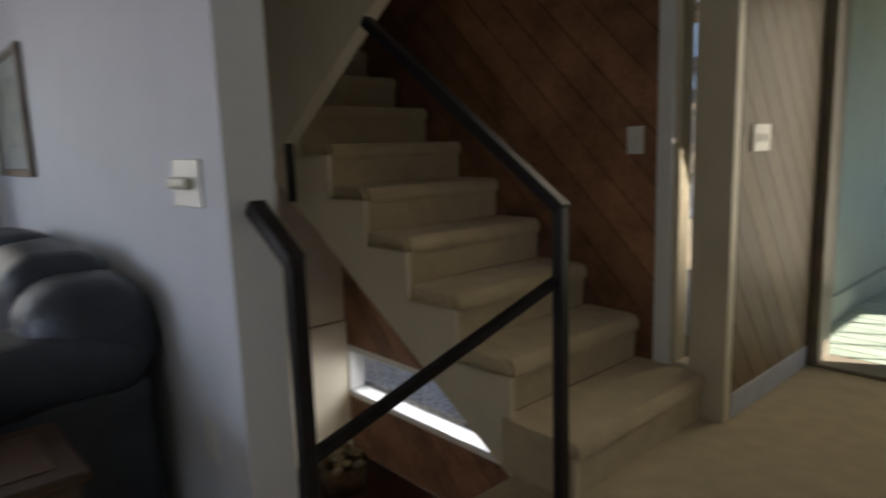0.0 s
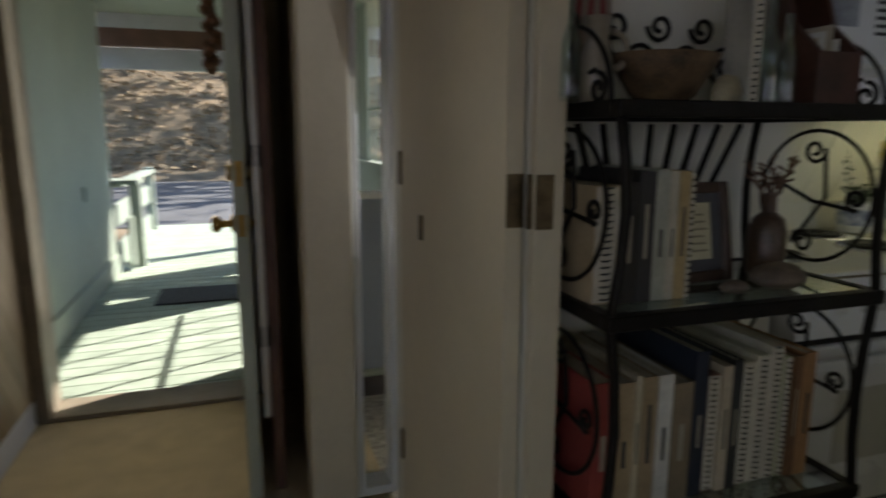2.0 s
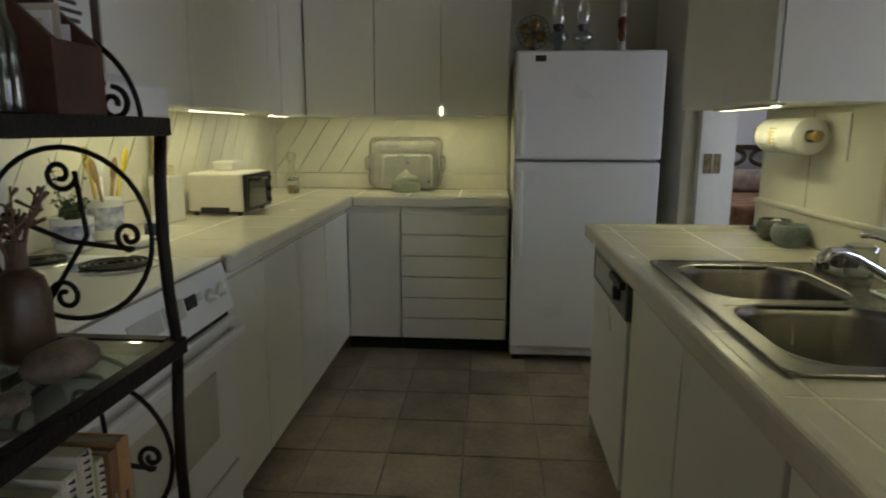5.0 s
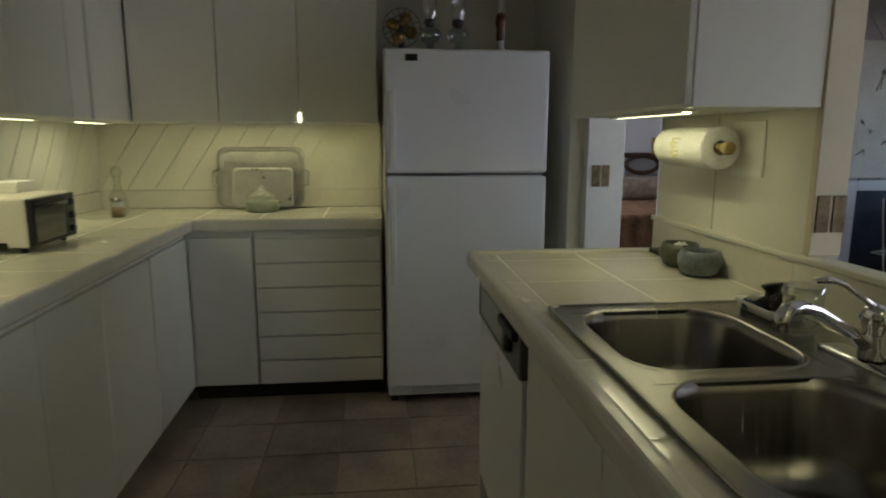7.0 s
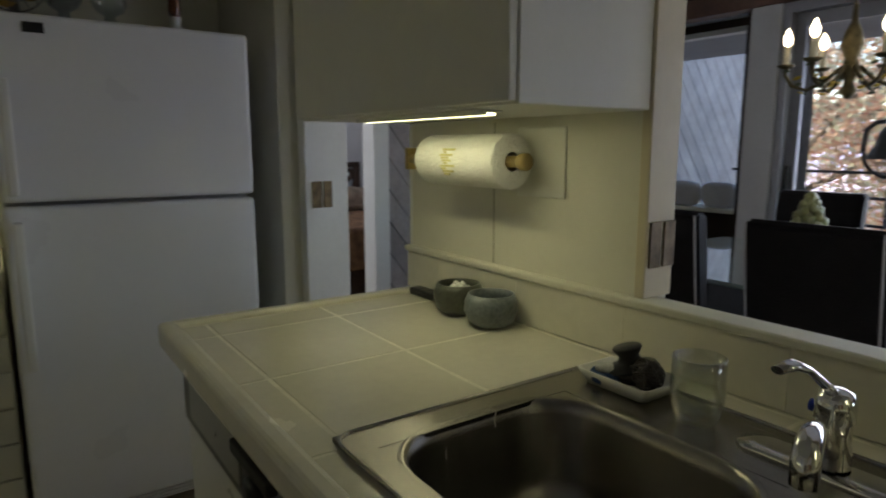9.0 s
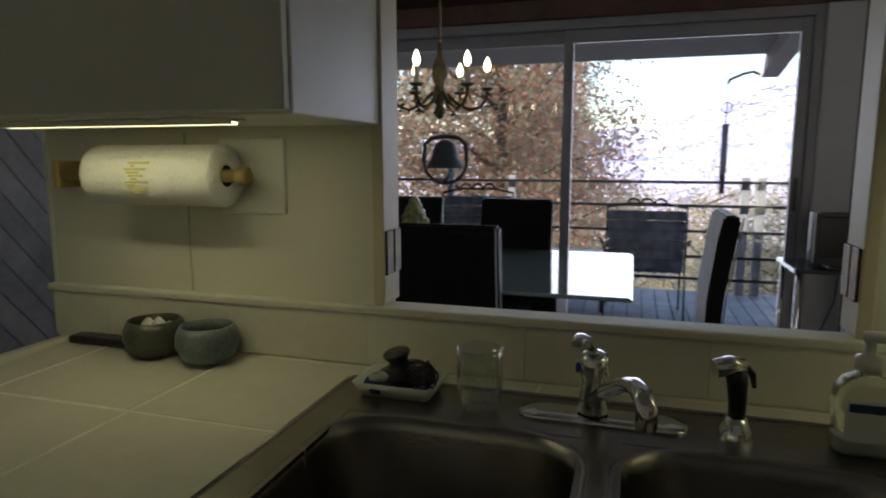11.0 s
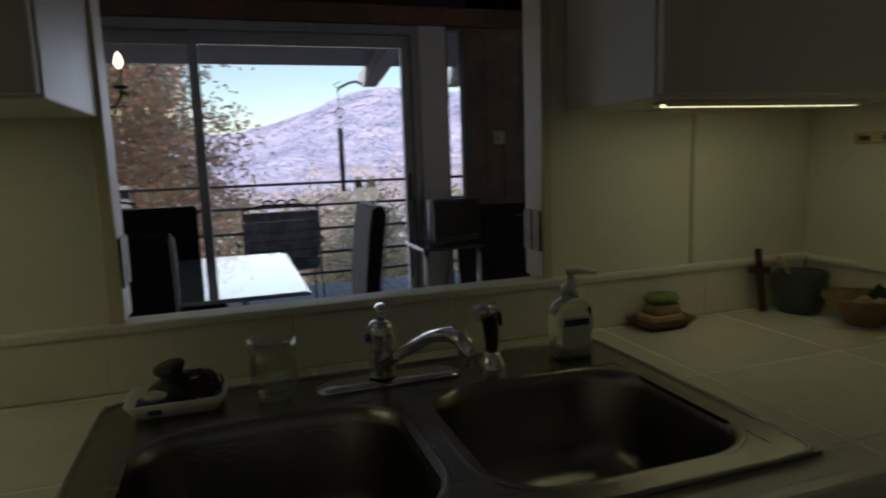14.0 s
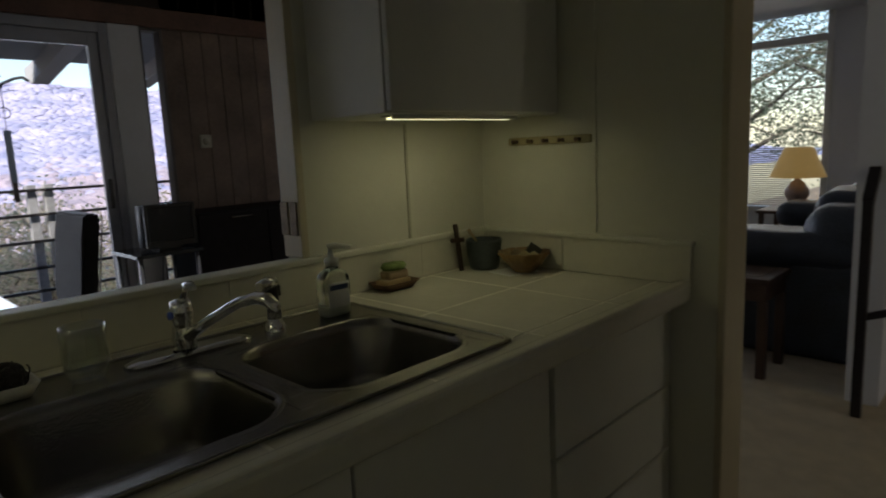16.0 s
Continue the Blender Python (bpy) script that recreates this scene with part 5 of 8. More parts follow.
part("blade", prism([(3.83, 1.09), (3.87, 1.09), (3.88, 1.2), (3.87, 1.27), (3.85, 1.285), (3.83, 1.27), (3.82, 1.2)], 3.482, 3.494, 1), MATS["pale_wood"], rp)
BLUEW = material("blue_floral_glaze", (0.55, 0.56, 0.58), 0.25, 0.5, 40, 0.02, dark=(0.08, 0.11, 0.25))
WG = material("white_glaze", (0.76, 0.76, 0.73), 0.2, 0.03, 8, 0)


def crock(name, label, x, y, r, h, z=0.916):
    c = thing(name, label, "pot", (x, y, z))
    part("wall", lathe([(0, 0), (r * 0.82, 0), (r * 0.9, 0.006), (r, h * 0.97), (r * 0.99, h), (r * 0.92, h), (r * 0.8, 0.015), (0, 0.015)], (x, y, z + 0.001), 28), WG, c)
    part("pattern_band", lathe([(r * 0.925, h * 0.25), (r * 0.985, h * 0.8)], (x, y, z + 0.0015), 28, Matrix.Diagonal((1.01, 1.01, 1, 1))), BLUEW, c, "blue flower pattern")
    return c


crock("flower_pot", "white flower pot with blue floral pattern on the range", 3.16, 3.40, 0.062, 0.10)
plant = thing("herb_plant", "small bushy green herb in a flower pot", "plant", (3.16, 3.40, 0.99))
rnd = random.Random(11)
LEAF = material("herb_green", (0.07, 0.10, 0.05), 0.6, 0.4, 40, 0.05)
bm = bmesh.new()
bs = bmesh.new()
for i in range(60):
    a, rr, h = rnd.uniform(0, 6.28), rnd.uniform(0.0, 0.06), rnd.uniform(0.03, 0.09)
    if i < 3:
        h, rr = 0.17 + 0.03 * i, 0.06
    base, tip = Vector((3.16 + 0.3 * rr * math.cos(a), 3.40 + 0.3 * rr * math.sin(a), 1.0)), Vector((3.16 + rr * math.cos(a), 3.40 + rr * math.sin(a), 1.0 + h))
    add_tube(bs, [base, (base + tip) / 2 + Vector((0, 0, 0.006)), tip], 0.0012, 4)
    for k in range(8 if i > 2 else 16):
        p = base.lerp(tip, rnd.uniform(0.2, 1))
        d = Vector((rnd.gauss(0, 1), rnd.gauss(0, 1), rnd.uniform(-0.2, 1))).normalized() * rnd.uniform(0.01, 0.018)
        s = d.cross(Vector((rnd.gauss(0, 1), rnd.gauss(0, 1), rnd.gauss(0, 1)))).normalized() * 0.0045
        f = bm.faces.new([bm.verts.new(q) for q in (p, p + d * 0.5 + s, p + d, p + d * 0.5 - s)])
tagged(part("leaves", bm, LEAF, plant), kind="stuff")
part("stems", finish(bs), LEAF, plant)
crock("utensil_crock", "white crock with blue floral pattern holding utensils", 3.36, 3.42, 0.062, 0.14)
for i, (x, y, dx, dy, h, lab, col, w) in enumerate(((3.34, 3.42, -0.05, 0.0, 0.30, "yellow wooden spoon in the crock", (0.55, 0.40, 0.08), 0.02), (3.38, 3.43, 0.02, 0.02, 0.27, "white ladle in the crock", (0.7, 0.7, 0.66), 0.032),
                                              (3.38, 3.41, 0.12, 0.0, 0.29, "yellow spatula in the crock", (0.6, 0.46, 0.04), 0.02), (3.35, 3.40, -0.09, -0.02, 0.26, "brown wooden fork in the crock", (0.3, 0.19, 0.08), 0.018), (3.40, 3.43, 0.09, 0.02, 0.25, "brown wooden spoon in the crock", (0.34, 0.22, 0.09), 0.019))):
    u = thing("kitchen_utensil", lab, "utensil", (x, y, 0.94), "utensils in the crock")
    m_u = material("utensil_%d" % i, col, 0.5, 0.15, 10)
    part("handle", tube([(x, y, 0.935), (x + dx * 0.7, y + dy * 0.7, 0.935 + h * 0.72)], 0.006, 8), m_u, u)
    part("head", lathe([(0, -0.05), (w * 0.6, -0.04), (w, -0.01), (w * 0.95, 0.02), (w * 0.5, 0.04), (0, 0.045)], (x + dx * 0.95, y + dy * 0.95, 0.935 + h * 0.85), 16, pose(0, 0, 0, 0, math.degrees(math.atan2(dx, h)), 0) @ Matrix.Diagonal((1, 0.3, 1, 1))), m_u, u)
mug = thing("blue_jar", "dark blue and white lidded jar", "jar", (3.40, 3.25, 0.91))
part("body", lathe([(0, 0), (0.034, 0), (0.04, 0.015), (0.04, 0.05), (0.034, 0.06), (0, 0.06)], (3.40, 3.26, 0.911), 24), material("navy_glaze", (0.05, 0.06, 0.13), 0.25, 0.4, 20), mug)
part("lid", lathe([(0, 0), (0.036, 0), (0.034, 0.008), (0.012, 0.016), (0.008, 0.022), (0, 0.023)], (3.40, 3.26, 0.971), 24), WG, mug)
sc = thing("spoon_rest", "white shell-shaped spoon rest", "spoon rest", (3.25, 3.24, 0.91))
part("shell", lathe([(0, 0), (0.03, 0), (0.05, 0.018), (0.047, 0.02), (0.028, 0.006), (0, 0.005)], (3.26, 3.24, 0.911), 24, Matrix.Diagonal((1.3, 0.8, 1.4, 1))), WG, sc)
tray = thing("serving_tray", "dull pewter tray leaning on the back wall", "tray", (5.34, 2.64, 0.91))
mt = Matrix.Translation((5.33, 2.645, 0.913)) @ pose(0, 0, 0, 0, 10, 0)
PEWTER = material("dull_pewter", (0.40, 0.39, 0.34), 0.35, 0.15, 14, 0.05, metal=0.7)
bm = bmesh.new()
ring0 = [(0, y, z) for y, z, _ in rrect(0, 0.17, 0.235, 0.165, 0.05, 0)]
add_loft(bm, [[(dx, y * k, 0.17 + (z - 0.17) * k) for _, y, z in ring0] for dx, k in ((0.0, 0.86), (-0.004, 0.9), (-0.014, 1.0), (-0.01, 1.0), (0.004, 0.9), (0.006, 0.86))], True, True)
bmesh.ops.transform(bm, matrix=mt, verts=bm.verts)
part("plate", finish(bm), PEWTER, tray)
for s in (-1, 1):
    bm = bmesh.new()
    add_tube(bm, [mt @ Vector(p) for p in ((-0.01, s * 0.225, 0.12), (-0.012, s * 0.255, 0.13), (-0.012, s * 0.258, 0.20), (-0.01, s * 0.225, 0.215))], 0.005, 8)
    part("tray_handle", finish(bm), PEWTER, tray)
tray2 = thing("small_tray", "small clear tray leaning on a larger tray", "tray", (5.27, 2.62, 0.91))
bm = bmesh.new()
mt2 = Matrix.Translation((5.285, 2.63, 0.913)) @ pose(0, 0, 0, 0, 12, 0)
ring1 = [(0, y, z) for y, z, _ in rrect(0, 0.115, 0.165, 0.11, 0.03, 0)]
add_loft(bm, [[(dx, y * k, 0.115 + (z - 0.115) * k) for _, y, z in ring1] for dx, k in ((0.0, 0.86), (-0.012, 1.0), (-0.009, 1.0), (0.003, 0.86))], True, True)
bmesh.ops.transform(bm, matrix=mt2, verts=bm.verts)
part("plate", finish(bm), material("pale_metal", (0.5, 0.5, 0.44), 0.3, 0.1, 12, 0.03, metal=0.6), tray2)
cj = thing("cookie_jar", "low grey-green lidded jar before the tray", "jar", (5.2, 2.62, 0.91))
part("body", lathe([(0, 0), (0.075, 0), (0.085, 0.01), (0.087, 0.05), (0.082, 0.056), (0, 0.056)], (5.19, 2.62, 0.911), 30), material("grey_green_glaze", (0.3, 0.33, 0.26), 0.3, 0.15, 12), cj)
part("lid", lathe([(0.083, 0), (0.075, 0.03), (0.045, 0.055), (0.012, 0.062), (0.014, 0.08), (0, 0.083)], (5.19, 2.62, 0.967), 30), thin_glass("jar_glass", (0.95, 0.97, 0.93)), cj)
bt = thing("glass_decanter", "clear glass bottle with stopper in the corner", "bottle", (5.15, 3.33, 0.91))
part("bottle", lathe([(0, 0), (0.04, 0), (0.044, 0.01), (0.042, 0.09), (0.02, 0.13), (0.016, 0.17), (0.02, 0.18), (0, 0.18)], (5.15, 3.33, 0.911), 24), thin_glass("bottle_glass", (0.92, 0.95, 0.9)), bt)
part("stopper", lathe([(0, 0), (0.018, 0.002), (0.03, 0.03), (0.022, 0.055), (0, 0.065)], (5.15, 3.33, 1.092), 20), bpy.data.materials["bottle_glass"], bt)
jr = thing("small_jar", "small glass jar with a silver lid", "jar", (4.98, 3.26, 0.91))
part("body", lathe([(0, 0), (0.034, 0), (0.037, 0.01), (0.037, 0.07), (0.03, 0.08), (0, 0.08)], (4.98, 3.27, 0.911), 22), bpy.data.materials["jar_glass"], jr)
part("contents", lathe([(0, 0.004), (0.03, 0.004), (0.032, 0.05), (0, 0.052)], (4.98, 3.27, 0.911), 18), material("tan_spice", (0.3, 0.2, 0.1), 0.8), jr)
part("lid", lathe([(0.032, 0), (0.033, 0.015), (0, 0.017)], (4.98, 3.27, 0.992), 22), STEEL, jr)

# on the refrigerator
TOPZ = 1.685
fan = thing("desk_fan", "old small desk fan standing on the refrigerator", "fan", (4.80, 1.89, TOPZ + 0.005))
DKM = material("dark_fan_metal", (0.10, 0.09, 0.085), 0.4, 0.2, 20, metal=0.5)
part("base", lathe([(0, 0), (0.05, 0), (0.046, 0.012), (0.014, 0.02), (0.011, 0.05), (0, 0.05)], (4.80, 1.89, TOPZ + 0.001), 22), DKM, fan)
part("motor", lathe([(0, -0.05), (0.025, -0.045), (0.03, 0.0), (0.02, 0.012), (0, 0.014)], (4.80, 1.89, TOPZ + 0.105), 18, pose(0, 0, 0, 0, -90, 0)), DKM, fan)
for r in (0.03, 0.055, 0.085):
    bm = bmesh.new()
    add_tube(bm, arc((4.765, 1.89, TOPZ + 0.105), r, 0, 360, 30, (0, 1, 0), (0, 0, 1)), 0.002, 5)
    part("cage_ring", finish(bm), DKM, fan)
for k in range(18):
    bm = bmesh.new()
    a = math.pi * 2 * k / 18
    add_tube(bm, [(4.762, 1.89 + 0.02 * math.cos(a), TOPZ + 0.105 + 0.02 * math.sin(a)), (4.768, 1.89 + 0.085 * math.cos(a), TOPZ + 0.105 + 0.085 * math.sin(a))], 0.0013, 4)
    part("cage_wire", finish(bm), DKM, fan)
for k in range(4):
    a = math.pi * k / 2 + 0.4
    bm = bmesh.new()
    u, w = Vector((0, math.cos(a), math.sin(a))), Vector((0.25, -math.sin(a), math.cos(a)))
    c0 = Vector((4.782, 1.89, TOPZ + 0.105))
    add_loft(bm, [[c0 + u * (0.015 + 0.06 * s) + w * (q * 0.03 * math.sin(0.5 + 2.2 * s)) + Vector((e, 0, 0)) for q, e in ((-1, 0), (0, 0.004), (1, 0), (0, -0.002))] for s in (0, 0.25, 0.5, 0.75, 1)], True, True)
    part("blade", finish(bm), BRASS, fan)


def oil_lamp(y, label, font):
    o = thing("oil_lamp", label, "oil lamp", (4.78, y, TOPZ), "oil lamps on the refrigerator")
    part("font", lathe([(0, 0), (0.042, 0), (0.036, 0.01), (0.018, 0.022), (0.016, 0.035), (0.04, 0.05), (0.055, 0.075), (0.045, 0.1), (0.02, 0.112), (0, 0.112)], (4.78, y, TOPZ + 0.001), 26), font, o)
    part("burner", lathe([(0.018, 0), (0.026, 0.01), (0.03, 0.025), (0.022, 0.035), (0, 0.036)], (4.78, y, TOPZ + 0.113), 20), DKM, o)
    part("chimney", lathe([(0.026, 0), (0.036, 0.04), (0.032, 0.08), (0.02, 0.13), (0.019, 0.2), (0.0175, 0.2), (0.0185, 0.13), (0.03, 0.08), (0.034, 0.04), (0.024, 0.0)], (4.78, y, TOPZ + 0.145), 24), thin_glass("chimney_glass"), o)


oil_lamp(1.63, "glass oil lamp with clear chimney on the refrigerator", thin_glass("lamp_glass", (0.8, 0.85, 0.85)))
oil_lamp(1.76, "small glass oil lamp with dark burner", thin_glass("lamp_glass_grey", (0.7, 0.75, 0.78)))
vz = thing("hurricane_lamp", "red-brown glass lamp on a white foot", "oil lamp", (4.78, 1.43, TOPZ))
part("foot", lathe([(0, 0), (0.034, 0), (0.03, 0.012), (0.015, 0.03), (0.02, 0.05), (0.018, 0.056), (0, 0.056)], (4.78, 1.43, TOPZ + 0.001), 22), WG, vz)
part("body", lathe([(0.016, 0), (0.022, 0.02), (0.018, 0.05), (0.026, 0.08), (0.024, 0.11), (0.012, 0.125), (0, 0.125)], (4.78, 1.43, TOPZ + 0.057), 22), material("red_brown_glass", (0.16, 0.05, 0.025), 0.2, 0.3, 20), vz)
part("chimney", lathe([(0.014, 0), (0.02, 0.05), (0.012, 0.1), (0.012, 0.17), (0.011, 0.17), (0.011, 0.1), (0.018, 0.05), (0.012, 0.0)], (4.78, 1.43, TOPZ + 0.183), 20), bpy.data.materials["chimney_glass"], vz)

# ---- iron shelf rack with cookbooks ----
rack = thing("bakers_rack", "black wrought iron rack with glass shelves and scrolled sides", "shelf", (1.9, 2.74, 0))
KX0, KX1, KY0, KY1 = 1.64, 2.205, 2.58, 2.895
SHELVES = (0.20, 0.575, 0.965, 1.298)
SHELF_GLASS = thin_glass("shelf_glass", (0.75, 0.84, 0.79))
for z in SHELVES:
    fr_ = part("shelf_frame", boxes([((KX0 - 0.01, KY0 - 0.012, z - 0.018), (KX1 + 0.01, KY0 + 0.012, z + 0.008)), ((KX0 - 0.01, KY1 - 0.012, z - 0.018), (KX1 + 0.01, KY1 + 0.01, z + 0.008)),
                               ((KX0 - 0.01, KY0 + 0.012, z - 0.018), (KX0 + 0.014, KY1 - 0.012, z + 0.008)), ((KX1 - 0.014, KY0 + 0.012, z - 0.018), (KX1 + 0.01, KY1 - 0.012, z + 0.008)),
                               ((KX0 + 0.014, 2.73, z - 0.014), (KX1 - 0.014, 2.745, z - 0.002))], 0.002), BLACK_IRON, rack)
    part("glass_shelf", box((KX0 + 0.01, KY0 + 0.01, z + 0.001), (KX1 - 0.01, KY1 - 0.01, z + 0.006)), SHELF_GLASS, rack)
for x in (KX0, KX1):
    s = -1 if x == KX0 else 1
    for y in (KY0, KY1):
        pts = [(x, y, 0.0), (x, y, 0.2)]
        for z0, z1 in zip(SHELVES, SHELVES[1:]):
            for q in (0.0, 0.25, 0.5, 0.75):
                pts.append((x + s * 0.0 - s * 0.018 * math.sin(math.pi * q), y, z0 + (z1 - z0) * q))
        pts += [(x, y, 1.29)]
        bm = bmesh.new()
        add_tube(bm, pts, 0.009, 7)
        part("upright", finish(bm), BLACK_IRON, rack)
    for z0, z1 in zip(SHELVES, SHELVES[1:]):
        cy, cz, r = (KY0 + KY1) / 2, (z0 + z1) / 2, min(0.135, (z1 - z0) / 2 - 0.035)
        U, W = (0, 1, 0), (0, 0, 1)
        for pts in (arc((x, cy, cz), r, 0, 360, 36, U, W),
                    [Vector((x, cy - 0.02, cz + r - 0.035)), Vector((x, cy - 0.03, cz)), Vector((x, cy + 0.04, cz - r + 0.03))],
                    [Vector((x, cy - r + 0.03, cz - 0.02)), Vector((x, cy, cz - 0.01)), Vector((x, cy + r - 0.03, cz + 0.03))],
                    scroll((x, cy + 0.004, cz + r - 0.04), 0.026, 1.3, 180, U, W), scroll((x, cy + 0.014, cz - r + 0.035), 0.026, 1.3, 0, U, W),
                    scroll((x, cy - r + 0.035, cz), 0.022, 1.3, 270, U, W), scroll((x, cy + r - 0.035, cz + 0.01), 0.022, 1.3, 90, U, W)):
            bm = bmesh.new()
            add_tube(bm, pts, 0.0042, 6)
            part("side_scroll", finish(bm), BLACK_IRON, rack)
    # arched gallery over the top shelf
    cy = (KY0 + KY1) / 2
    for pts in (arc((x, cy, 1.30), 0.13, 0, 180, 26, (0, 1, 0), (0, 0, 1)), [Vector((x, cy, 1.40)), Vector((x, cy - 0.01, 1.35)), Vector((x, cy + 0.01, 1.30))],
                scroll((x, cy + 0.012, 1.40), 0.026, 1.3, 90, (0, 1, 0), (0, 0, 1)), scroll((x, cy - 0.09, 1.325), 0.025, 1.3, 90, (0, 1, 0), (0, 0, 1)),
                [Vector((x, cy - 0.08, 1.355)), Vector((x, cy - 0.03, 1.345)), Vector((x, cy + 0.03, 1.30))]):
        bm = bmesh.new()
        add_tube(bm, pts, 0.0042, 6)
        part("side_scroll", finish(bm), BLACK_IRON, rack)
for k in range(9):
    x = KX0 + 0.05 + (KX1 - KX0 - 0.1) * k / 8
    xm = 1.89 + (x - 1.89) * 0.55
    bm = bmesh.new()
    add_tube(bm, [(x, KY1, 1.275), (xm, KY1, 1.05), (xm, KY1, 0.95)], 0.0065, 6)
    part("back_bar", finish(bm), BLACK_IRON, rack)
for k in range(5):
    x = 1.68 + 0.105 * k
    for pts in (scroll((x, KY1, 1.40), 0.045, 1.4, 270, (1, 0, 0), (0, 0, 1), way=1 if k % 2 else -1), [Vector((x, KY1, 1.29)), Vector((x, KY1, 1.355))], scroll((x + 0.04, KY1, 1.47), 0.03, 1.3, 180, (1, 0, 0), (0, 0, 1))):
        bm = bmesh.new()
        add_tube(bm, pts, 0.005, 6)
        part("back_scroll", finish(bm), BLACK_IRON, rack)

PAPER = material("book_pages", (0.55, 0.50, 0.40), 0.9, 0.1, 60, 0.1, 400)
INK_W = material("pale_ink", (0.34, 0.31, 0.24), 0.6, 0.05, 10, 0)
INK_D = MATS["ink"]
rnd = random.Random(21)


def book(x, w, h, d, z, col, label, spiral=False, words="", ink=None, y0=KY0 + 0.06, lean=0.0):
    b = thing("cookbook", label, "book", (x + w / 2, y0 + d / 2, z), "cookbooks on the rack")
    mb = material("cover_%02x%02x%02x" % tuple(int(v * 255) for v in col), col, 0.55, 0.15, 14, 0.04)
    L = Matrix.Translation((x, y0, z)) @ pose(0, 0, 0, 0, lean, 0)
    if spiral:
        part("cover", box((0.001, 0.006, 0), (w - 0.001, d, h), 0.001, 1, L), mb, b)
        part("page_block", box((0.003, 0.004, 0.004), (w - 0.003, d - 0.004, h - 0.002), 0, 1, L), PAPER, b)
        bm = bmesh.new()
        n = int(h / 0.011)
        for k in range(n):
            add_tube(bm, [L @ Vector(p) for p in ((0.002, 0.012, 0.008 + k * 0.011), (w / 2, 0.0, 0.009 + k * 0.011), (w - 0.002, 0.012, 0.01 + k * 0.011))], 0.0018, 4)
        part("spiral", finish(bm), BLACK_PLASTIC if sum(col) > 0.8 else STEEL, b)["kind"] = "stuff"
    else:
        t = 0.0025
        part("cover", prism([(0, 0), (w, 0), (w, d), (w - t, d), (w - t, t * 1.6), (t, t * 1.6), (t, d), (0, d)], 0, h, 2), mb, b).data.transform(L)
        part("page_block", box((t, t * 1.6, 0.003), (w - t, d - 0.004, h - 0.004), 0, 1, L), PAPER, b)
        if words:
            text("title", words, L @ Matrix.Translation((w / 2, -0.0008, h * 0.5)) @ pose(0, 0, 0, 90, 90, 0), min(w * 0.75, 0.02), ink or INK_W, b)
        else:
            part("spine_title", box((w * 0.38, -0.0006, h * 0.34), (w * 0.62, 0.0005, h * (0.55 + 0.25 * ((x * 37.0) % 1.0))), 0, 1, L), ink or INK_W, b)
    return b


z = SHELVES[2] + 0.007
x = 1.643
for w, h, d, col, lab, sp, wd, ink in ((0.05, 0.20, 0.24, (0.42, 0.33, 0.2), "tan spiral-bound cookbook on the rack", True, "", None), (0.028, 0.205, 0.2, (0.03, 0.025, 0.022), "thick black cookbook on the rack", False, "", None),
                                   (0.030, 0.222, 0.2, (0.035, 0.032, 0.032), "black cookbook with pale spine letters", False, "", None), (0.026, 0.225, 0.2, (0.42, 0.42, 0.34), "grey-green cookbook with dark spine title", False, "", INK_D),
                                   (0.016, 0.222, 0.2, (0.5, 0.46, 0.36), "thin cream cookbook on the rack", False, "", INK_D), (0.022, 0.222, 0.2, (0.42, 0.31, 0.15), "ochre cookbook on the rack", False, "", INK_D), (0.014, 0.218, 0.2, (0.6, 0.58, 0.5), "white spiral-bound cookbook on the rack", True, "", None)):
    book(x, w, h, d, z, col, lab, sp, wd, ink)
    x += w + 0.002
z = SHELVES[1] + 0.007
x = 1.655
for w, h, d, col, lab, sp in ((0.045, 0.25, 0.26, (0.28, 0.05, 0.04), "red and white cookbook on the lower shelf", False), (0.035, 0.245, 0.27, (0.40, 0.30, 0.18), "tan cookbook with patterned spine", False), (0.012, 0.255, 0.27, (0.55, 0.48, 0.33), "thin cream cookbook on the rack", False),
                              (0.03, 0.25, 0.27, (0.36, 0.27, 0.16), "brown cookbook with dark spine bands", False), (0.03, 0.25, 0.27, (0.62, 0.6, 0.54), "white cookbook with dark spine lettering", False), (0.042, 0.23, 0.26, (0.22, 0.17, 0.11), "worn brown cookbook on the rack", False),
                              (0.028, 0.285, 0.28, (0.02, 0.025, 0.04), "tall black binder among the cookbooks", False), (0.03, 0.235, 0.25, (0.2, 0.09, 0.06), "maroon cookbook on the lower shelf", True), (0.02, 0.25, 0.25, (0.5, 0.42, 0.3), "tan paper folder among the cookbooks", False), (0.02, 0.26, 0.25, (0.03, 0.03, 0.03), "black notebook among the cookbooks", False),
                              (0.032, 0.25, 0.25, (0.56, 0.5, 0.36), "cream spiral-bound cookbook on the rack", True), (0.03, 0.26, 0.25, (0.58, 0.55, 0.42), "pale spiral-bound cookbook on the rack", True), (0.03, 0.275, 0.26, (0.52, 0.47, 0.38), "beige spiral-bound cookbook on the rack", True), (0.02, 0.25, 0.25, (0.38, 0.4, 0.22), "pale green cookbook on the rack", True),
                              (0.018, 0.25, 0.25, (0.2, 0.1, 0.05), "brown cookbook on the lower shelf", False), (0.03, 0.255, 0.25, (0.40, 0.22, 0.10), "orange-brown cookbook on the rack", False)):
    if x + w > KX1 - 0.01:
        break
    book(x, w, h, d, z, col, lab, sp, "", INK_D if sum(col) > 0.5 else INK_W)
    x += w + 0.003
z = SHELVES[0] + 0.007
x = 1.62
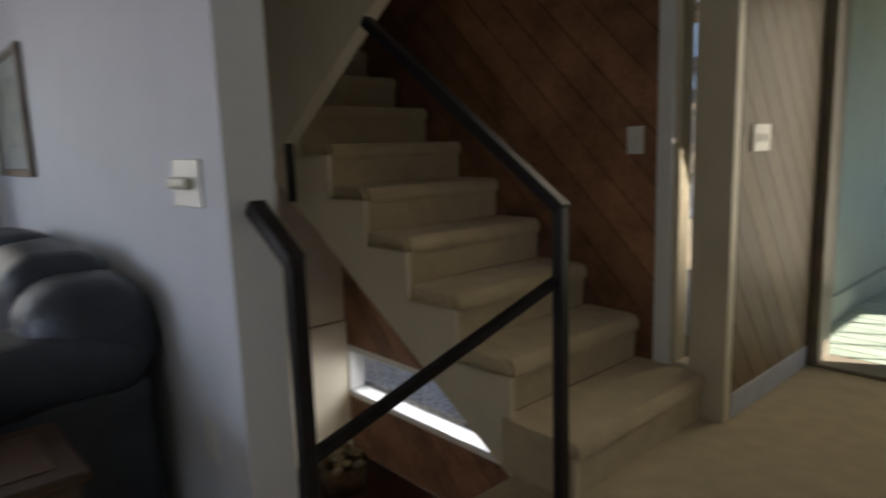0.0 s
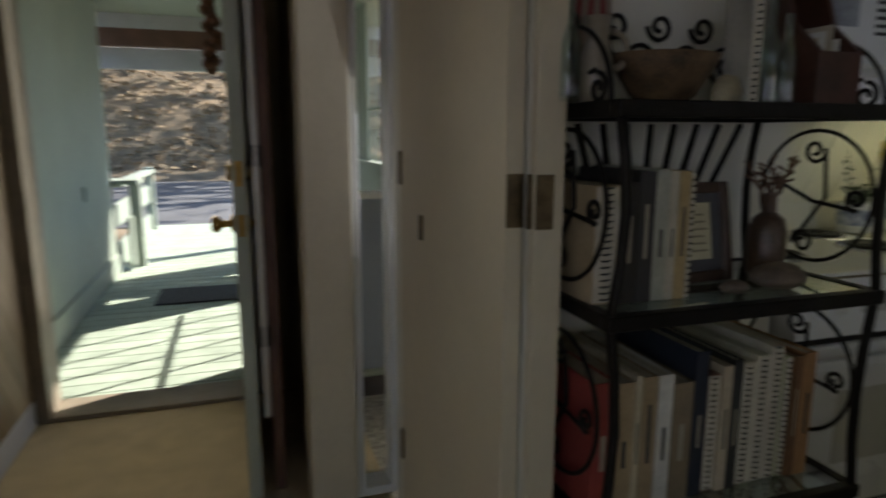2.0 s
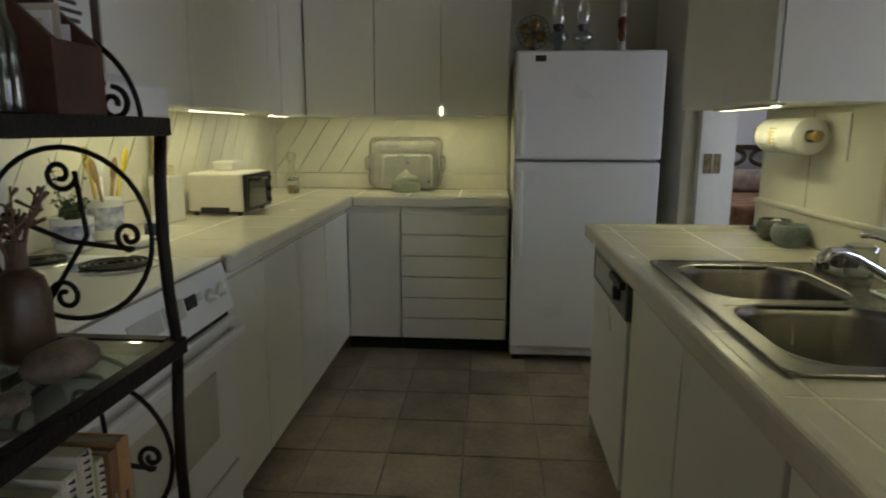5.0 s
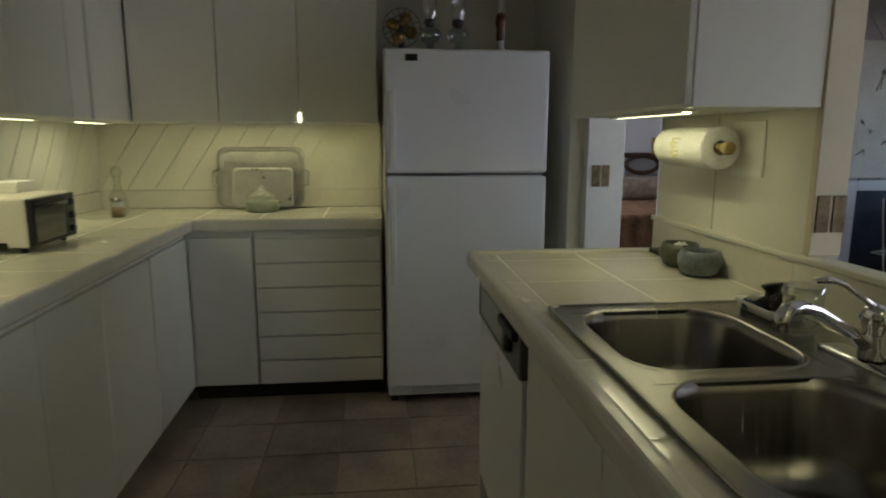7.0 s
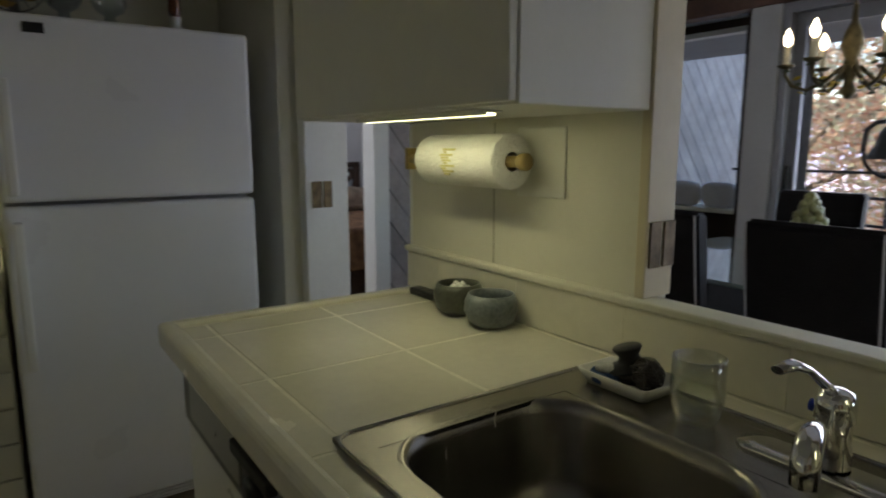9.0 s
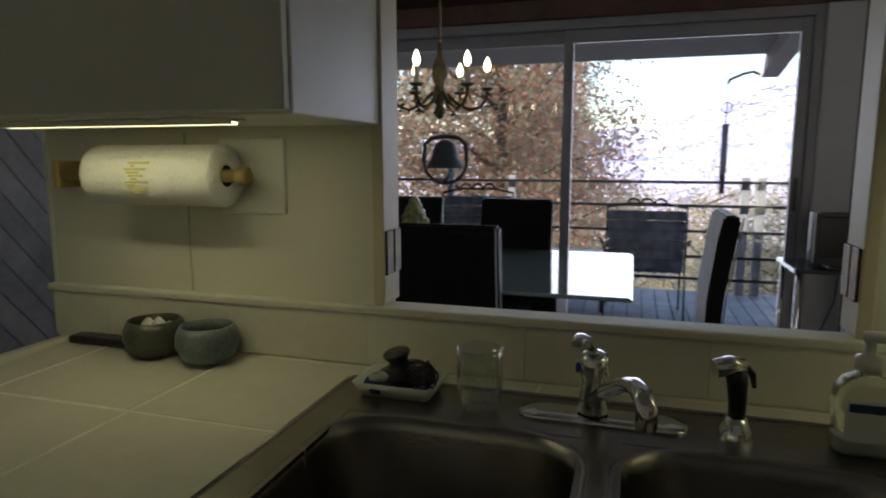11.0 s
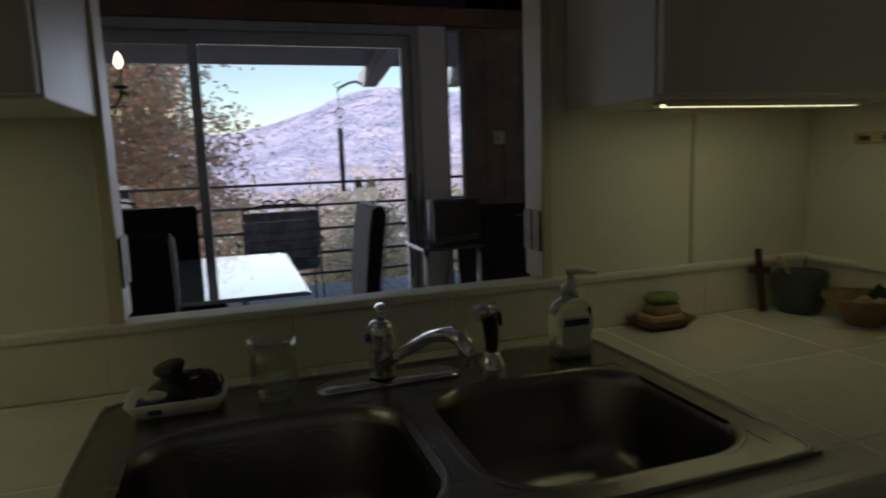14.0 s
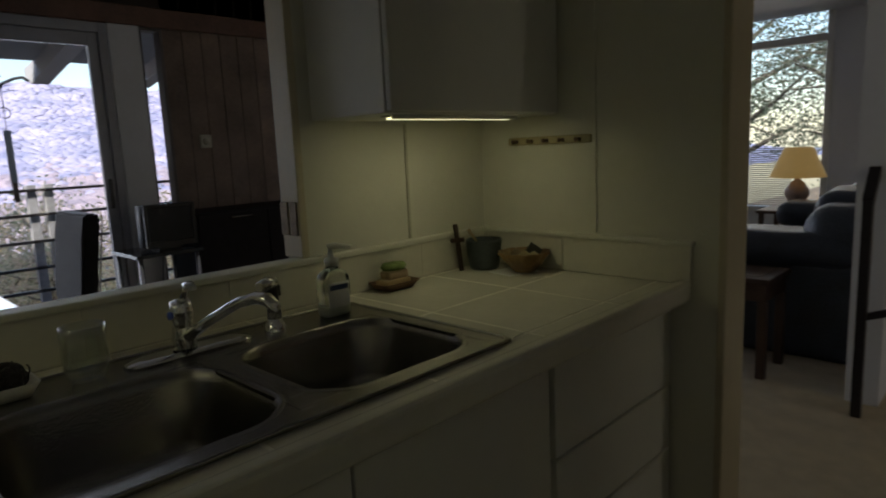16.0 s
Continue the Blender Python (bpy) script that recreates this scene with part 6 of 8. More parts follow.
for w, h, col, lab in ((0.04, 0.27, (0.3, 0.22, 0.14), "brown book on the bottom shelf"), (0.05, 0.25, (0.4, 0.36, 0.28), "tan book on the bottom shelf"), (0.04, 0.28, (0.12, 0.06, 0.05), "dark red book on the bottom shelf"), (0.05, 0.26, (0.45, 0.3, 0.2), "orange-tan book on the bottom shelf"), (0.05, 0.24, (0.2, 0.2, 0.2), "grey book on the bottom shelf")):
    for rep in range(2):
        book(x, w, h - 0.015 * rep, 0.25, z, col, lab, False, "", INK_W)
        x += w + 0.004
# frame, bottle, stones on the middle shelf
z = SHELVES[2] + 0.007
pf = thing("picture_frame", "dark wooden frame holding a printed card, leaning back", "picture frame", (1.95, 2.70, z))
mp_ = Matrix.Translation((1.86, 2.72, z)) @ pose(0, 0, 0, -10, 0, 4)
part("frame", boxes([((0, 0, 0), (0.022, 0.016, 0.195)), ((0.138, 0, 0), (0.16, 0.016, 0.195)), ((0.022, 0, 0), (0.138, 0.016, 0.022)), ((0.022, 0, 0.173), (0.138, 0.016, 0.195))], 0.003), DARKWOOD, pf).data.transform(mp_)
part("mat_board", box((0.02, 0.008, 0.02), (0.14, 0.012, 0.175), 0, 1, mp_), material("dark_mat", (0.08, 0.08, 0.09), 0.7), pf)
part("card", box((0.05, 0.006, 0.045), (0.112, 0.0085, 0.155), 0, 1, mp_), material("cream_card", (0.55, 0.5, 0.34), 0.7), pf)
for k in range(6):
    part("text_line", box((0.06 + 0.003 * (k % 2), 0.0052, 0.06 + 0.014 * k), (0.102 - 0.004 * (k % 3), 0.0062, 0.064 + 0.014 * k), 0, 1, mp_), material("grey_ink", (0.25, 0.22, 0.15), 0.7), pf)
vb = thing("stoneware_bottle", "brown stoneware bottle with dried stems", "vase", (2.10, 2.74, z))
part("body", lathe([(0, 0), (0.034, 0), (0.037, 0.01), (0.037, 0.09), (0.03, 0.115), (0.014, 0.129), (0.0, 0.13)], (2.105, 2.745, z + 0.001), 24), material("brown_stoneware", (0.09, 0.055, 0.035), 0.4, 0.5, 12, 0.1), vb)
part("neck", lathe([(0.014, 0.128), (0.013, 0.16), (0.016, 0.165), (0.011, 0.166), (0.009, 0.13)], (2.105, 2.745, z + 0.001), 24), MATS["brown_stoneware"], vb)
stems = thing("twig_bunch", "bunch of dry brown twigs in a bottle", "dried plant", (2.105, 2.745, 1.1))
rnd = random.Random(5)
for k in range(9):
    a = rnd.uniform(0, 6.28)
    e = Vector((2.105 + 0.06 * math.cos(a) * rnd.uniform(0.3, 1.1), 2.745 + 0.05 * math.sin(a), 1.13 + rnd.uniform(0.04, 0.10)))
    bm = bmesh.new()
    add_tube(bm, [(2.105, 2.745, 1.08), Vector((2.105, 2.745, 1.12)).lerp(e, 0.4), e], 0.0018, 5)
    for q in range(4):
        c = Vector((2.105, 2.745, 1.12)).lerp(e, 0.4 + 0.15 * q)
        add_tube(bm, [c, c + Vector((rnd.gauss(0, 0.012), rnd.gauss(0, 0.012), 0.012))], [0.0012, 0.003], 5)
    part("stem", finish(bm), material("dry_stem", (0.16, 0.09, 0.06), 0.8), stems)
for x, y, sx, lab in ((2.045, 2.65, 0.055, "flat striped brown stone on the glass shelf"), (1.935, 2.64, 0.028, "small rough brown stone")):
    st = thing("stone", lab, "stone", (x, y, z), "stones on the rack")
    bm = bmesh.new()
    bmesh.ops.create_icosphere(bm, subdivisions=3, radius=1)
    for v in bm.verts:
        v.co *= 1 + 0.12 * noise.noise(v.co * 2 + Vector((x, 0, 0)))
        v.co = Vector((v.co.x * sx, v.co.y * sx * 0.7, v.co.z * sx * 0.45))
    bmesh.ops.translate(bm, vec=(x, y, z + sx * 0.42), verts=bm.verts)
    part("pebble", finish(bm, True), material("brown_stone", (0.16, 0.12, 0.09), 0.6, 0.4, 14, 0.1), st)
# top shelf
z = SHELVES[3] + 0.007
wb = thing("wooden_bowl", "carved brown wooden bowl on the top shelf", "bowl", (1.80, 2.70, z))
part("shell", lathe([(0, 0), (0.04, 0), (0.06, 0.015), (0.09, 0.06), (0.098, 0.082), (0.092, 0.083), (0.08, 0.06), (0.05, 0.02), (0, 0.015)], (1.80, 2.70, z + 0.001), 32, Matrix.Diagonal((1, 0.8, 1, 1))), material("carved_wood", (0.13, 0.08, 0.04), 0.6, 0.7, 26, 0.5, 40, dark=(0.025, 0.016, 0.01)), wb)
pt = thing("white_pitcher", "small white ceramic pitcher on the top shelf", "pitcher", (1.65, 2.70, z))
# pitcher glaze is a darker version of the white glaze
part("body", lathe([(0, 0), (0.024, 0), (0.03, 0.025), (0.026, 0.07), (0.018, 0.10), (0.024, 0.135), (0.021, 0.135), (0.014, 0.10), (0, 0.09)], (1.66, 2.69, z + 0.001), 24), material("darker_white_glaze", (0.27, 0.235, 0.18), 0.35, 0.15, 12), pt)
part("handle", tube(arc((1.66 + 0.028, 2.69, z + 0.085), 0.03, -80, 90, 14, (1, 0, 0), (0, 0, 1)), 0.006, 8), MATS["darker_white_glaze"], pt)
for x, h, lab in ((2.005, 0.19, "tall clear glass bottle on the rack"), (2.045, 0.16, "small clear glass bottle on the rack"), (1.605, 0.17, "clear glass bottle beside the pitcher")):
    b = thing("glass_bottle", lab, "bottle", (x, 2.68, z), "glass bottles on the rack")
    part("bottle", lathe([(0, 0), (0.018, 0), (0.019, 0.006), (0.018, h * 0.55), (0.008, h * 0.72), (0.007, h), (0.006, h), (0.006, h * 0.7), (0.0155, h * 0.54), (0.016, 0.008), (0, 0.006)], (x, 2.68, z + 0.001), 20), thin_glass("rack_glass_%d" % int(x * 1000), (0.8, 0.86, 0.84)), b)
book(1.93, 0.026, 0.20, 0.07, z, (0.42, 0.40, 0.34), "pale spiral notebook on the top shelf", True, y0=KY0 + 0.06)
wx = thing("letter_box", "dark red wooden letter box on the top shelf", "box", (2.14, 2.72, z))
RB = material("red_brown_wood", (0.075, 0.03, 0.02), 0.45, 0.3, 10)
part("back", prism([(2.075, z), (2.175, z), (2.175, z + 0.27), (2.075, z + 0.27)], 2.80, 2.812, 1), RB, wx)
for xs in (2.075, 2.167):
    part("side", prism([(2.64, z), (2.80, z), (2.80, z + 0.27), (2.735, z + 0.26), (2.70, z + 0.15), (2.64, z + 0.095)], xs, xs + 0.01, 0), RB, wx)
part("front", box((2.085, 2.64, z), (2.167, 2.65, z + 0.095), 0.001, 1), RB, wx)
part("floor", box((2.085, 2.65, z), (2.167, 2.80, z + 0.008), 0, 1), RB, wx)
lt = thing("paper_slips", "bundle of paper slips and twigs in the letter box", "papers", (2.12, 2.7, z))
for k in range(4):
    part("slip", box((2.09 + 0.017 * k, 2.66, z + 0.01), (2.092 + 0.017 * k, 2.76, z + 0.12 + 0.012 * (k % 3)), 0), LBL if k % 2 else PAPER, lt)
fl = thing("striped_fabric", "red and white striped cloth hanging behind the rack", "cloth", (1.77, 2.89, z))
for k in range(7):
    bm = bmesh.new()
    add_prism(bm, [(1.72 + 0.016 * k, 1.40 + 0.02 * math.cos(k)), (1.735 + 0.016 * k, 1.40 + 0.02 * math.cos(k)), (1.75 + 0.012 * k, 1.56), (1.738 + 0.012 * k, 1.56)], 2.912, 2.918 + 0.003 * (k % 2), 1)
    part("stripe", finish(bm), material("faded_red", (0.22, 0.05, 0.045), 0.9) if k % 2 else material("faded_cream", (0.28, 0.22, 0.17), 0.9), fl)
cl = thing("folded_cloth", "small pale cloth beside the wooden bowl", "cloth", (1.89, 2.66, z))
part("cloth_body", lathe([(0, 0), (0.026, 0), (0.03, 0.02), (0.018, 0.045), (0, 0.05)], (1.895, 2.655, z + 0.001), 14, Matrix.Diagonal((1, 0.7, 1, 1))), material("pale_cloth", (0.30, 0.26, 0.17), 0.9, 0.2, 20, 0.2), cl)

# ---- dining room ----
slider = tagged(thing("sliding_glass_door", "wide grey-framed sliding glass door to the deck", "door", (2.95, SLIDE_Y, 0)), kind="structure")
SX0, SX1, SM = 1.69, 4.47, 3.09
part("door_frame", boxes([((SX0, SLIDE_Y - 0.1, 0.0), (SX0 + 0.05, SLIDE_Y, 2.15)), ((SX1 - 0.05, SLIDE_Y - 0.1, 0.0), (SX1, SLIDE_Y, 2.15)), ((SX0 + 0.05, SLIDE_Y - 0.1, 2.09), (SX1 - 0.05, SLIDE_Y, 2.15)), ((SX0 + 0.05, SLIDE_Y - 0.1, 0), (SX1 - 0.05, SLIDE_Y, 0.03))], 0.003), FRAME_METAL, slider)
for a, b, dy in ((SX0 + 0.05, SM + 0.03, -0.045), (SM - 0.03, SX1 - 0.05, -0.085)):
    y = SLIDE_Y + dy
    sash = part("sash", boxes([((a, y - 0.018, 0.03), (a + 0.06, y + 0.018, 2.09)), ((b - 0.06, y - 0.018, 0.03), (b, y + 0.018, 2.09)), ((a + 0.06, y - 0.018, 0.03), (b - 0.06, y + 0.018, 0.11)), ((a + 0.06, y - 0.018, 2.01), (b - 0.06, y + 0.018, 2.09))], 0.003), FRAME_METAL, slider)
    g = part("pane", box((a + 0.06, y - 0.003, 0.11), (b - 0.06, y + 0.003, 2.01)), WINDOW_GLASS, sash)
    g.visible_shadow = False
    hx = SX0 + 0.075 if a < 2.2 else SX1 - 0.085
    part("handle", box((hx, y + 0.018, 1.0), (hx + 0.022, y + 0.05, 1.19), 0.005, 2), BLACK_PLASTIC, sash)
w4 = window_unit("window_4", "narrow fixed window beside the glass door", 1.345, 1.50, 0.1, 2.15, SLIDE_Y - 0.1, 0.1, 0.02, DARK_TRIM)
w5 = window_unit("window_5", "wide dining room window over a low wall", 4.75, 6.30, 0.8, 2.2, -2.8, 0.1, 0.04, TRIM)
# window added out of view as the opening for the living side lamp
for nm, x0, x1 in (("window_6", -3.2, -0.6),):
    window_unit(nm, "wide unseen living room window, added for side light", x0, x1, 0.25, 2.15, SLIDE_Y - 0.1, 0.1, 0.05, TRIM, (-1.9,))

table = thing("glass_dining_table", "large clear glass dining table on black pedestals", "table", (3.5, -0.72, 0))
bm = bmesh.new()
add_loft(bm, [rrect(3.6, -0.98, hx, hy, 0.02, z) for hx, hy, z in ((0.93, 0.605, 0.752), (0.945, 0.62, 0.754), (0.945, 0.62, 0.758), (0.925, 0.60, 0.768))], True, True)
tg = bpy.data.materials.new("table_glass")
tg.use_nodes = True
tb = tg.node_tree.nodes["Principled BSDF"]
tb.inputs["Base Color"].default_value, tb.inputs["Roughness"].default_value = (0.28, 0.36, 0.34, 1), 0.03
tb.inputs["Specular IOR Level"].default_value, tb.inputs["Coat Weight"].default_value = 0.9, 1.0
tb.inputs["Transmission Weight"].default_value = 0.35
part("tabletop", finish(bm), tg, table)
for x in (3.05, 4.15):
    part("pedestal", box((x - 0.06, -1.22, 0.0), (x + 0.06, -0.75, 0.752), 0.01, 2), LEATHER_BLACK, table)


def dining_chair(m, lab):
    c = thing("dining_chair", lab, "chair", (0, 0, 0), "dining chairs")
    bm = bmesh.new()
    prof = [(-0.26, 0.40), (0.20, 0.40), (0.20, 0.47), (-0.26, 0.48)]
    add_prism(bm, prof, -0.22, 0.22, 0)
    finish(bm)
    bmesh.ops.bevel(bm, geom=bm.edges[:], offset=0.018, segments=2, affect="EDGES")
    part("seat", bm, LEATHER_BLACK, c)
    bm = bmesh.new()
    add_prism(bm, [(0.16, 0.42), (0.22, 0.42), (0.235, 0.70), (0.275, 0.98), (0.285, 1.045), (0.27, 1.065), (0.215, 1.06), (0.195, 0.96), (0.165, 0.70)], -0.215, 0.215, 0)
    finish(bm)
    bmesh.ops.bevel(bm, geom=[e for e in bm.edges if e.calc_length() > 0.02], offset=0.01, segments=2, affect="EDGES")
    part("backrest", bm, LEATHER_BLACK, c)
    for s in (-1, 1):
        bm = bmesh.new()
        add_tube(bm, [(s * 0.207, 0.226, 0.44), (s * 0.207, 0.243, 0.70), (s * 0.207, 0.284, 0.98), (s * 0.207, 0.292, 1.055)], 0.004, 6)
        part("piping", finish(bm), material("pale_stitching", (0.35, 0.33, 0.34), 0.6), c)
    for x in (-0.19, 0.19):
        for y in (-0.22, 0.17):
            part("leg", box((x - 0.018, y - 0.018, 0), (x + 0.018, y + 0.018, 0.40), 0.003, 1), DARKWOOD, c)
    c.matrix_basis = m
    return c


c0 = dining_chair(pose(3.345, -0.37, 0, 0, 0, 0), "dark leather high-backed dining chair at the glass table")
copy_thing(c0, pose(3.98, -0.38, 0, 0, 0, 3))
copy_thing(c0, pose(3.34, -1.42, 0, 0, 0, 180))
copy_thing(c0, pose(4.02, -1.44, 0, 0, 0, 183))
copy_thing(c0, pose(2.51, -1.0, 0, 0, 0, 90))

ch = thing("chandelier", "antique gilt chandelier with lit candle bulbs and leaves", "chandelier", (3.43, -0.55, 1.4))
GILT = material("antique_gilt", (0.13, 0.105, 0.05), 0.5, 0.4, 30, 0.1, metal=0.6)
CX, CY = 3.43, -0.55
part("stem", lathe([(0, 0), (0.012, 0.004), (0.03, 0.03), (0.016, 0.06), (0.035, 0.11), (0.022, 0.15), (0.04, 0.20), (0.03, 0.24), (0.012, 0.28), (0.008, 0.34), (0, 0.34)], (CX, CY, 1.46), 20), GILT, ch)
part("chain", tube([(CX, CY, 1.78), (CX, CY, CEIL)], 0.006, 6), GILT, ch)
FLAME = glow("candle_bulb_glow", (1.0, 0.82, 0.55), 3.5)
IVORY = material("ivory_candle", (0.6, 0.55, 0.4), 0.5)
LEAFG = material("painted_leaf", (0.10, 0.12, 0.07), 0.5, 0.4, 30)
YEL = material("yellow_flower_paint", (0.55, 0.38, 0.03), 0.5)
rnd = random.Random(9)
for k in range(6):
    a = 2 * math.pi * k / 6 + 0.35
    ux = Vector((math.cos(a), math.sin(a), 0))
    o = Vector((CX, CY, 0))
    pts = [o + ux * r + Vector((0, 0, z)) for r, z in ((0.03, 1.58), (0.08, 1.53), (0.14, 1.50), (0.19, 1.52), (0.215, 1.56), (0.215, 1.585))]
    arm = part("arm", tube(pts, [0.009, 0.008, 0.007, 0.007, 0.007, 0.008], 8), GILT, ch)
    tip = o + ux * 0.215
    part("drip_cup", lathe([(0, 0), (0.02, 0.002), (0.034, 0.014), (0.03, 0.016), (0, 0.01)], (tip.x, tip.y, 1.585), 16), GILT, arm)
    part("candle", lathe([(0.012, 0), (0.011, 0.075), (0, 0.076)], (tip.x, tip.y, 1.595), 12), IVORY, arm)
    part("bulb", lathe([(0.005, 0), (0.014, 0.012), (0.016, 0.028), (0.009, 0.05), (0, 0.068)], (tip.x, tip.y, 1.672), 14), FLAME, arm)
    for q in range(7):
        p = pts[min(5, q % 5 + 1)] + Vector((rnd.gauss(0, 0.014), rnd.gauss(0, 0.014), rnd.gauss(0, 0.012)))
        bm = bmesh.new()
        d = Vector((rnd.gauss(0, 1), rnd.gauss(0, 1), rnd.gauss(0, 0.6))).normalized()
        s = d.orthogonal().normalized()
        n_ = d.cross(s)
        add_loft(bm, [[p + d * (0.03 * t) + s * (w * c_) + n_ * (0.003 * s_ - 0.004 * t * t) for c_, s_ in ((1, 0), (0, 1), (-1, 0), (0, -1))] for t, w in ((0, 0.002), (0.35, 0.009), (0.7, 0.007), (1, 0.001))], True, True)
        part("leaf", finish(bm), LEAFG if q % 3 else YEL, arm)

move(ch, 0.10, -0.13, 0.02)
art = thing("artichoke_centerpiece", "tall pale green artichoke centerpiece on the glass table", "centerpiece", (3.75, -0.75, 0.768))
PALEG = material("pale_green_ceramic", (0.36, 0.36, 0.17), 0.4, 0.25, 14)
part("foot", lathe([(0, 0), (0.07, 0), (0.06, 0.015), (0.02, 0.03), (0, 0.03)], (3.75, -0.75, 0.769), 20), PALEG, art)
rnd = random.Random(2)
for k in range(44):
    h = k / 43
    r, a = 0.095 * (1 - h) ** 0.8 + 0.005, 2.4 * k
    c = Vector((3.75 + r * math.cos(a), -0.75 + r * math.sin(a), 0.82 + 0.27 * h))
    s = 0.034 - 0.012 * h
    bm = bmesh.new()
    bmesh.ops.create_icosphere(bm, subdivisions=1, radius=s)
    for v in bm.verts:
        v.co.z *= 1.1
    bmesh.ops.translate(bm, vec=c, verts=bm.verts)
    part("fruit", finish(bm, True), PALEG, art)

move(art, 0.0, -0.2, 0.0)
tvs = thing("tv_stand", "chrome-legged glass stand beside the wall", "tv stand", (1.45, -1.6, 0))
part("top", box((1.22, -1.80, 0.73), (1.62, -1.38, 0.75), 0.004), material("smoked_glass_top", (0.05, 0.055, 0.06), 0.1, 0.1, 8, coat=0.5), tvs)
part("shelf", box((1.24, -1.78, 0.25), (1.60, -1.40, 0.265), 0.003), MATS["smoked_glass_top"], tvs)
for x in (1.25, 1.59):
    for y in (-1.77, -1.41):
        part("leg", tube([(x, y, 0), (x, y, 0.73)], 0.014, 12), CHROME, tvs)
tv = thing("small_television", "small black tube television on the stand", "television", (1.36, -1.6, 0.68))
bm = bmesh.new()
add_loft(bm, [[(1.36 - hx, y, 0.70), (1.36 + hx, y, 0.70), (1.36 + hx, y, z1), (1.36 - hx, y, z1)] for y, hx, z1 in ((-1.76, 0.10, 0.90), (-1.62, 0.15, 0.955), (-1.50, 0.155, 0.96))], True, True)
part("case", finish(bm), BLACK_PLASTIC, tv)
part("bezel", boxes([((1.205, -1.50, 0.70), (1.225, -1.482, 0.96)), ((1.495, -1.50, 0.70), (1.515, -1.482, 0.96)), ((1.225, -1.50, 0.70), (1.495, -1.482, 0.735)), ((1.225, -1.50, 0.94), (1.495, -1.482, 0.96))], 0.003), BLACK_PLASTIC, tv)
part("screen", box((1.226, -1.499, 0.736), (1.494, -1.488, 0.939), 0.004, 2), material("dark_screen", (0.03, 0.032, 0.036), 0.12), tv)
part("stand_foot", box((1.28, -1.70, 0.681), (1.42, -1.54, 0.701), 0.003, 1), BLACK_PLASTIC, tv)
for ob in (tvs, tv):
    move(ob, 0.26, 0.0, 0.0)
move(tv, 0.0, 0.0, 0.07)
cord = thing("power_cord", "thin black power cord hanging behind the stand", "cable", (1.3, -1.85, 0.3))
part("wire", tube([(1.30, -1.80, 0.73), (1.29, -1.88, 0.5), (1.34, -1.9, 0.32), (1.42, -1.88, 0.28), (1.40, -1.9, 0.02)], 0.004, 6), BLACK_PLASTIC, cord)
move(cord, 0.26)
blk = thing("black_cabinet", "low black cabinet against the board wall", "cabinet", (0.8, -1.8, 0))
part("body", box((0.42, -1.955, 0.05), (1.43, -1.56, 0.945), 0.004), LEATHER_BLACK, blk)
part("door", box((0.43, -1.559, 0.07), (0.92, -1.545, 0.93), 0.004), LEATHER_BLACK, blk)
part("door", box((0.93, -1.559, 0.07), (1.42, -1.545, 0.93), 0.004), LEATHER_BLACK, blk)
part("pull", tube([(1.05, -1.545, 0.90), (1.05, -1.52, 0.90), (1.2, -1.52, 0.90), (1.2, -1.545, 0.90)], 0.005, 8), STEEL, blk)
part("plinth", box((0.44, -1.95, 0), (1.41, -1.58, 0.05)), RECESS_SHADE, blk)
th2 = thing("wall_thermostat", "small yellowed thermostat on the board wall", "thermostat", (0.82, -1.95, 1.33))
part("plate", box((0.78, -1.958, 1.28), (0.86, -1.945, 1.37), 0.003), material("yellowed_plastic", (0.36, 0.34, 0.28), 0.5, 0.05, 5), th2)
part("dial", lathe([(0, 0), (0.026, 0), (0.022, 0.014), (0, 0.014)], (0.82, -1.945, 1.325), 18, pose(0, 0, 0, -90, 0, 0)), MATS["yellowed_plastic"], th2)
move(th2, 0.30, 0.0, 0.085)
pan = thing("floral_panel", "large pale canvas with faint branches and flowers", "painting", (6.28, -2.05, 1.0))
part("canvas", box((6.275, -2.50, 1.0), (6.298, -1.60, 2.02), 0.003, 1), material("pale_canvas", (0.62, 0.60, 0.54), 0.8, 0.1, 4, 0.05, 200), pan)
rnd = random.Random(31)
for k in range(26):
    y, z = rnd.uniform(-2.42, -1.64), (rnd.gauss(1.22, 0.06) if k < 16 else rnd.uniform(1.7, 1.98))
    bm = bmesh.new()
    add_tube(bm, [(6.274, y, z), (6.2735, y + rnd.uniform(-0.03, 0.03), z + 0.03), (6.274, y + rnd.uniform(-0.07, 0.07), z + (rnd.uniform(-0.02, 0.03) if k < 16 else -0.12))], [0.004, 0.012 if k < 16 else 0.006, 0.003], 6)
    part("branch_stroke", finish(bm), material("faint_branch_paint", (0.24, 0.23, 0.20), 0.8), pan)
fp = thing("fireplace_front", "dark fireplace opening with a pale surround", "fireplace", (6.27, -2.0, 0))
part("surround", boxes([((6.262, -2.36, 0), (6.296, -2.22, 0.98)), ((6.262, -1.68, 0), (6.296, -1.55, 0.98)), ((6.262, -2.22, 0.90), (6.296, -1.68, 0.98))], 0.003), WHITE_WALL, fp)
# the opening is a flat dark blue-grey panel
part("firebox", box((6.28, -2.22, 0), (6.297, -1.68, 0.90)), material("dark_blue_steel", (0.05, 0.06, 0.085), 0.35, 0.3, 6), fp)
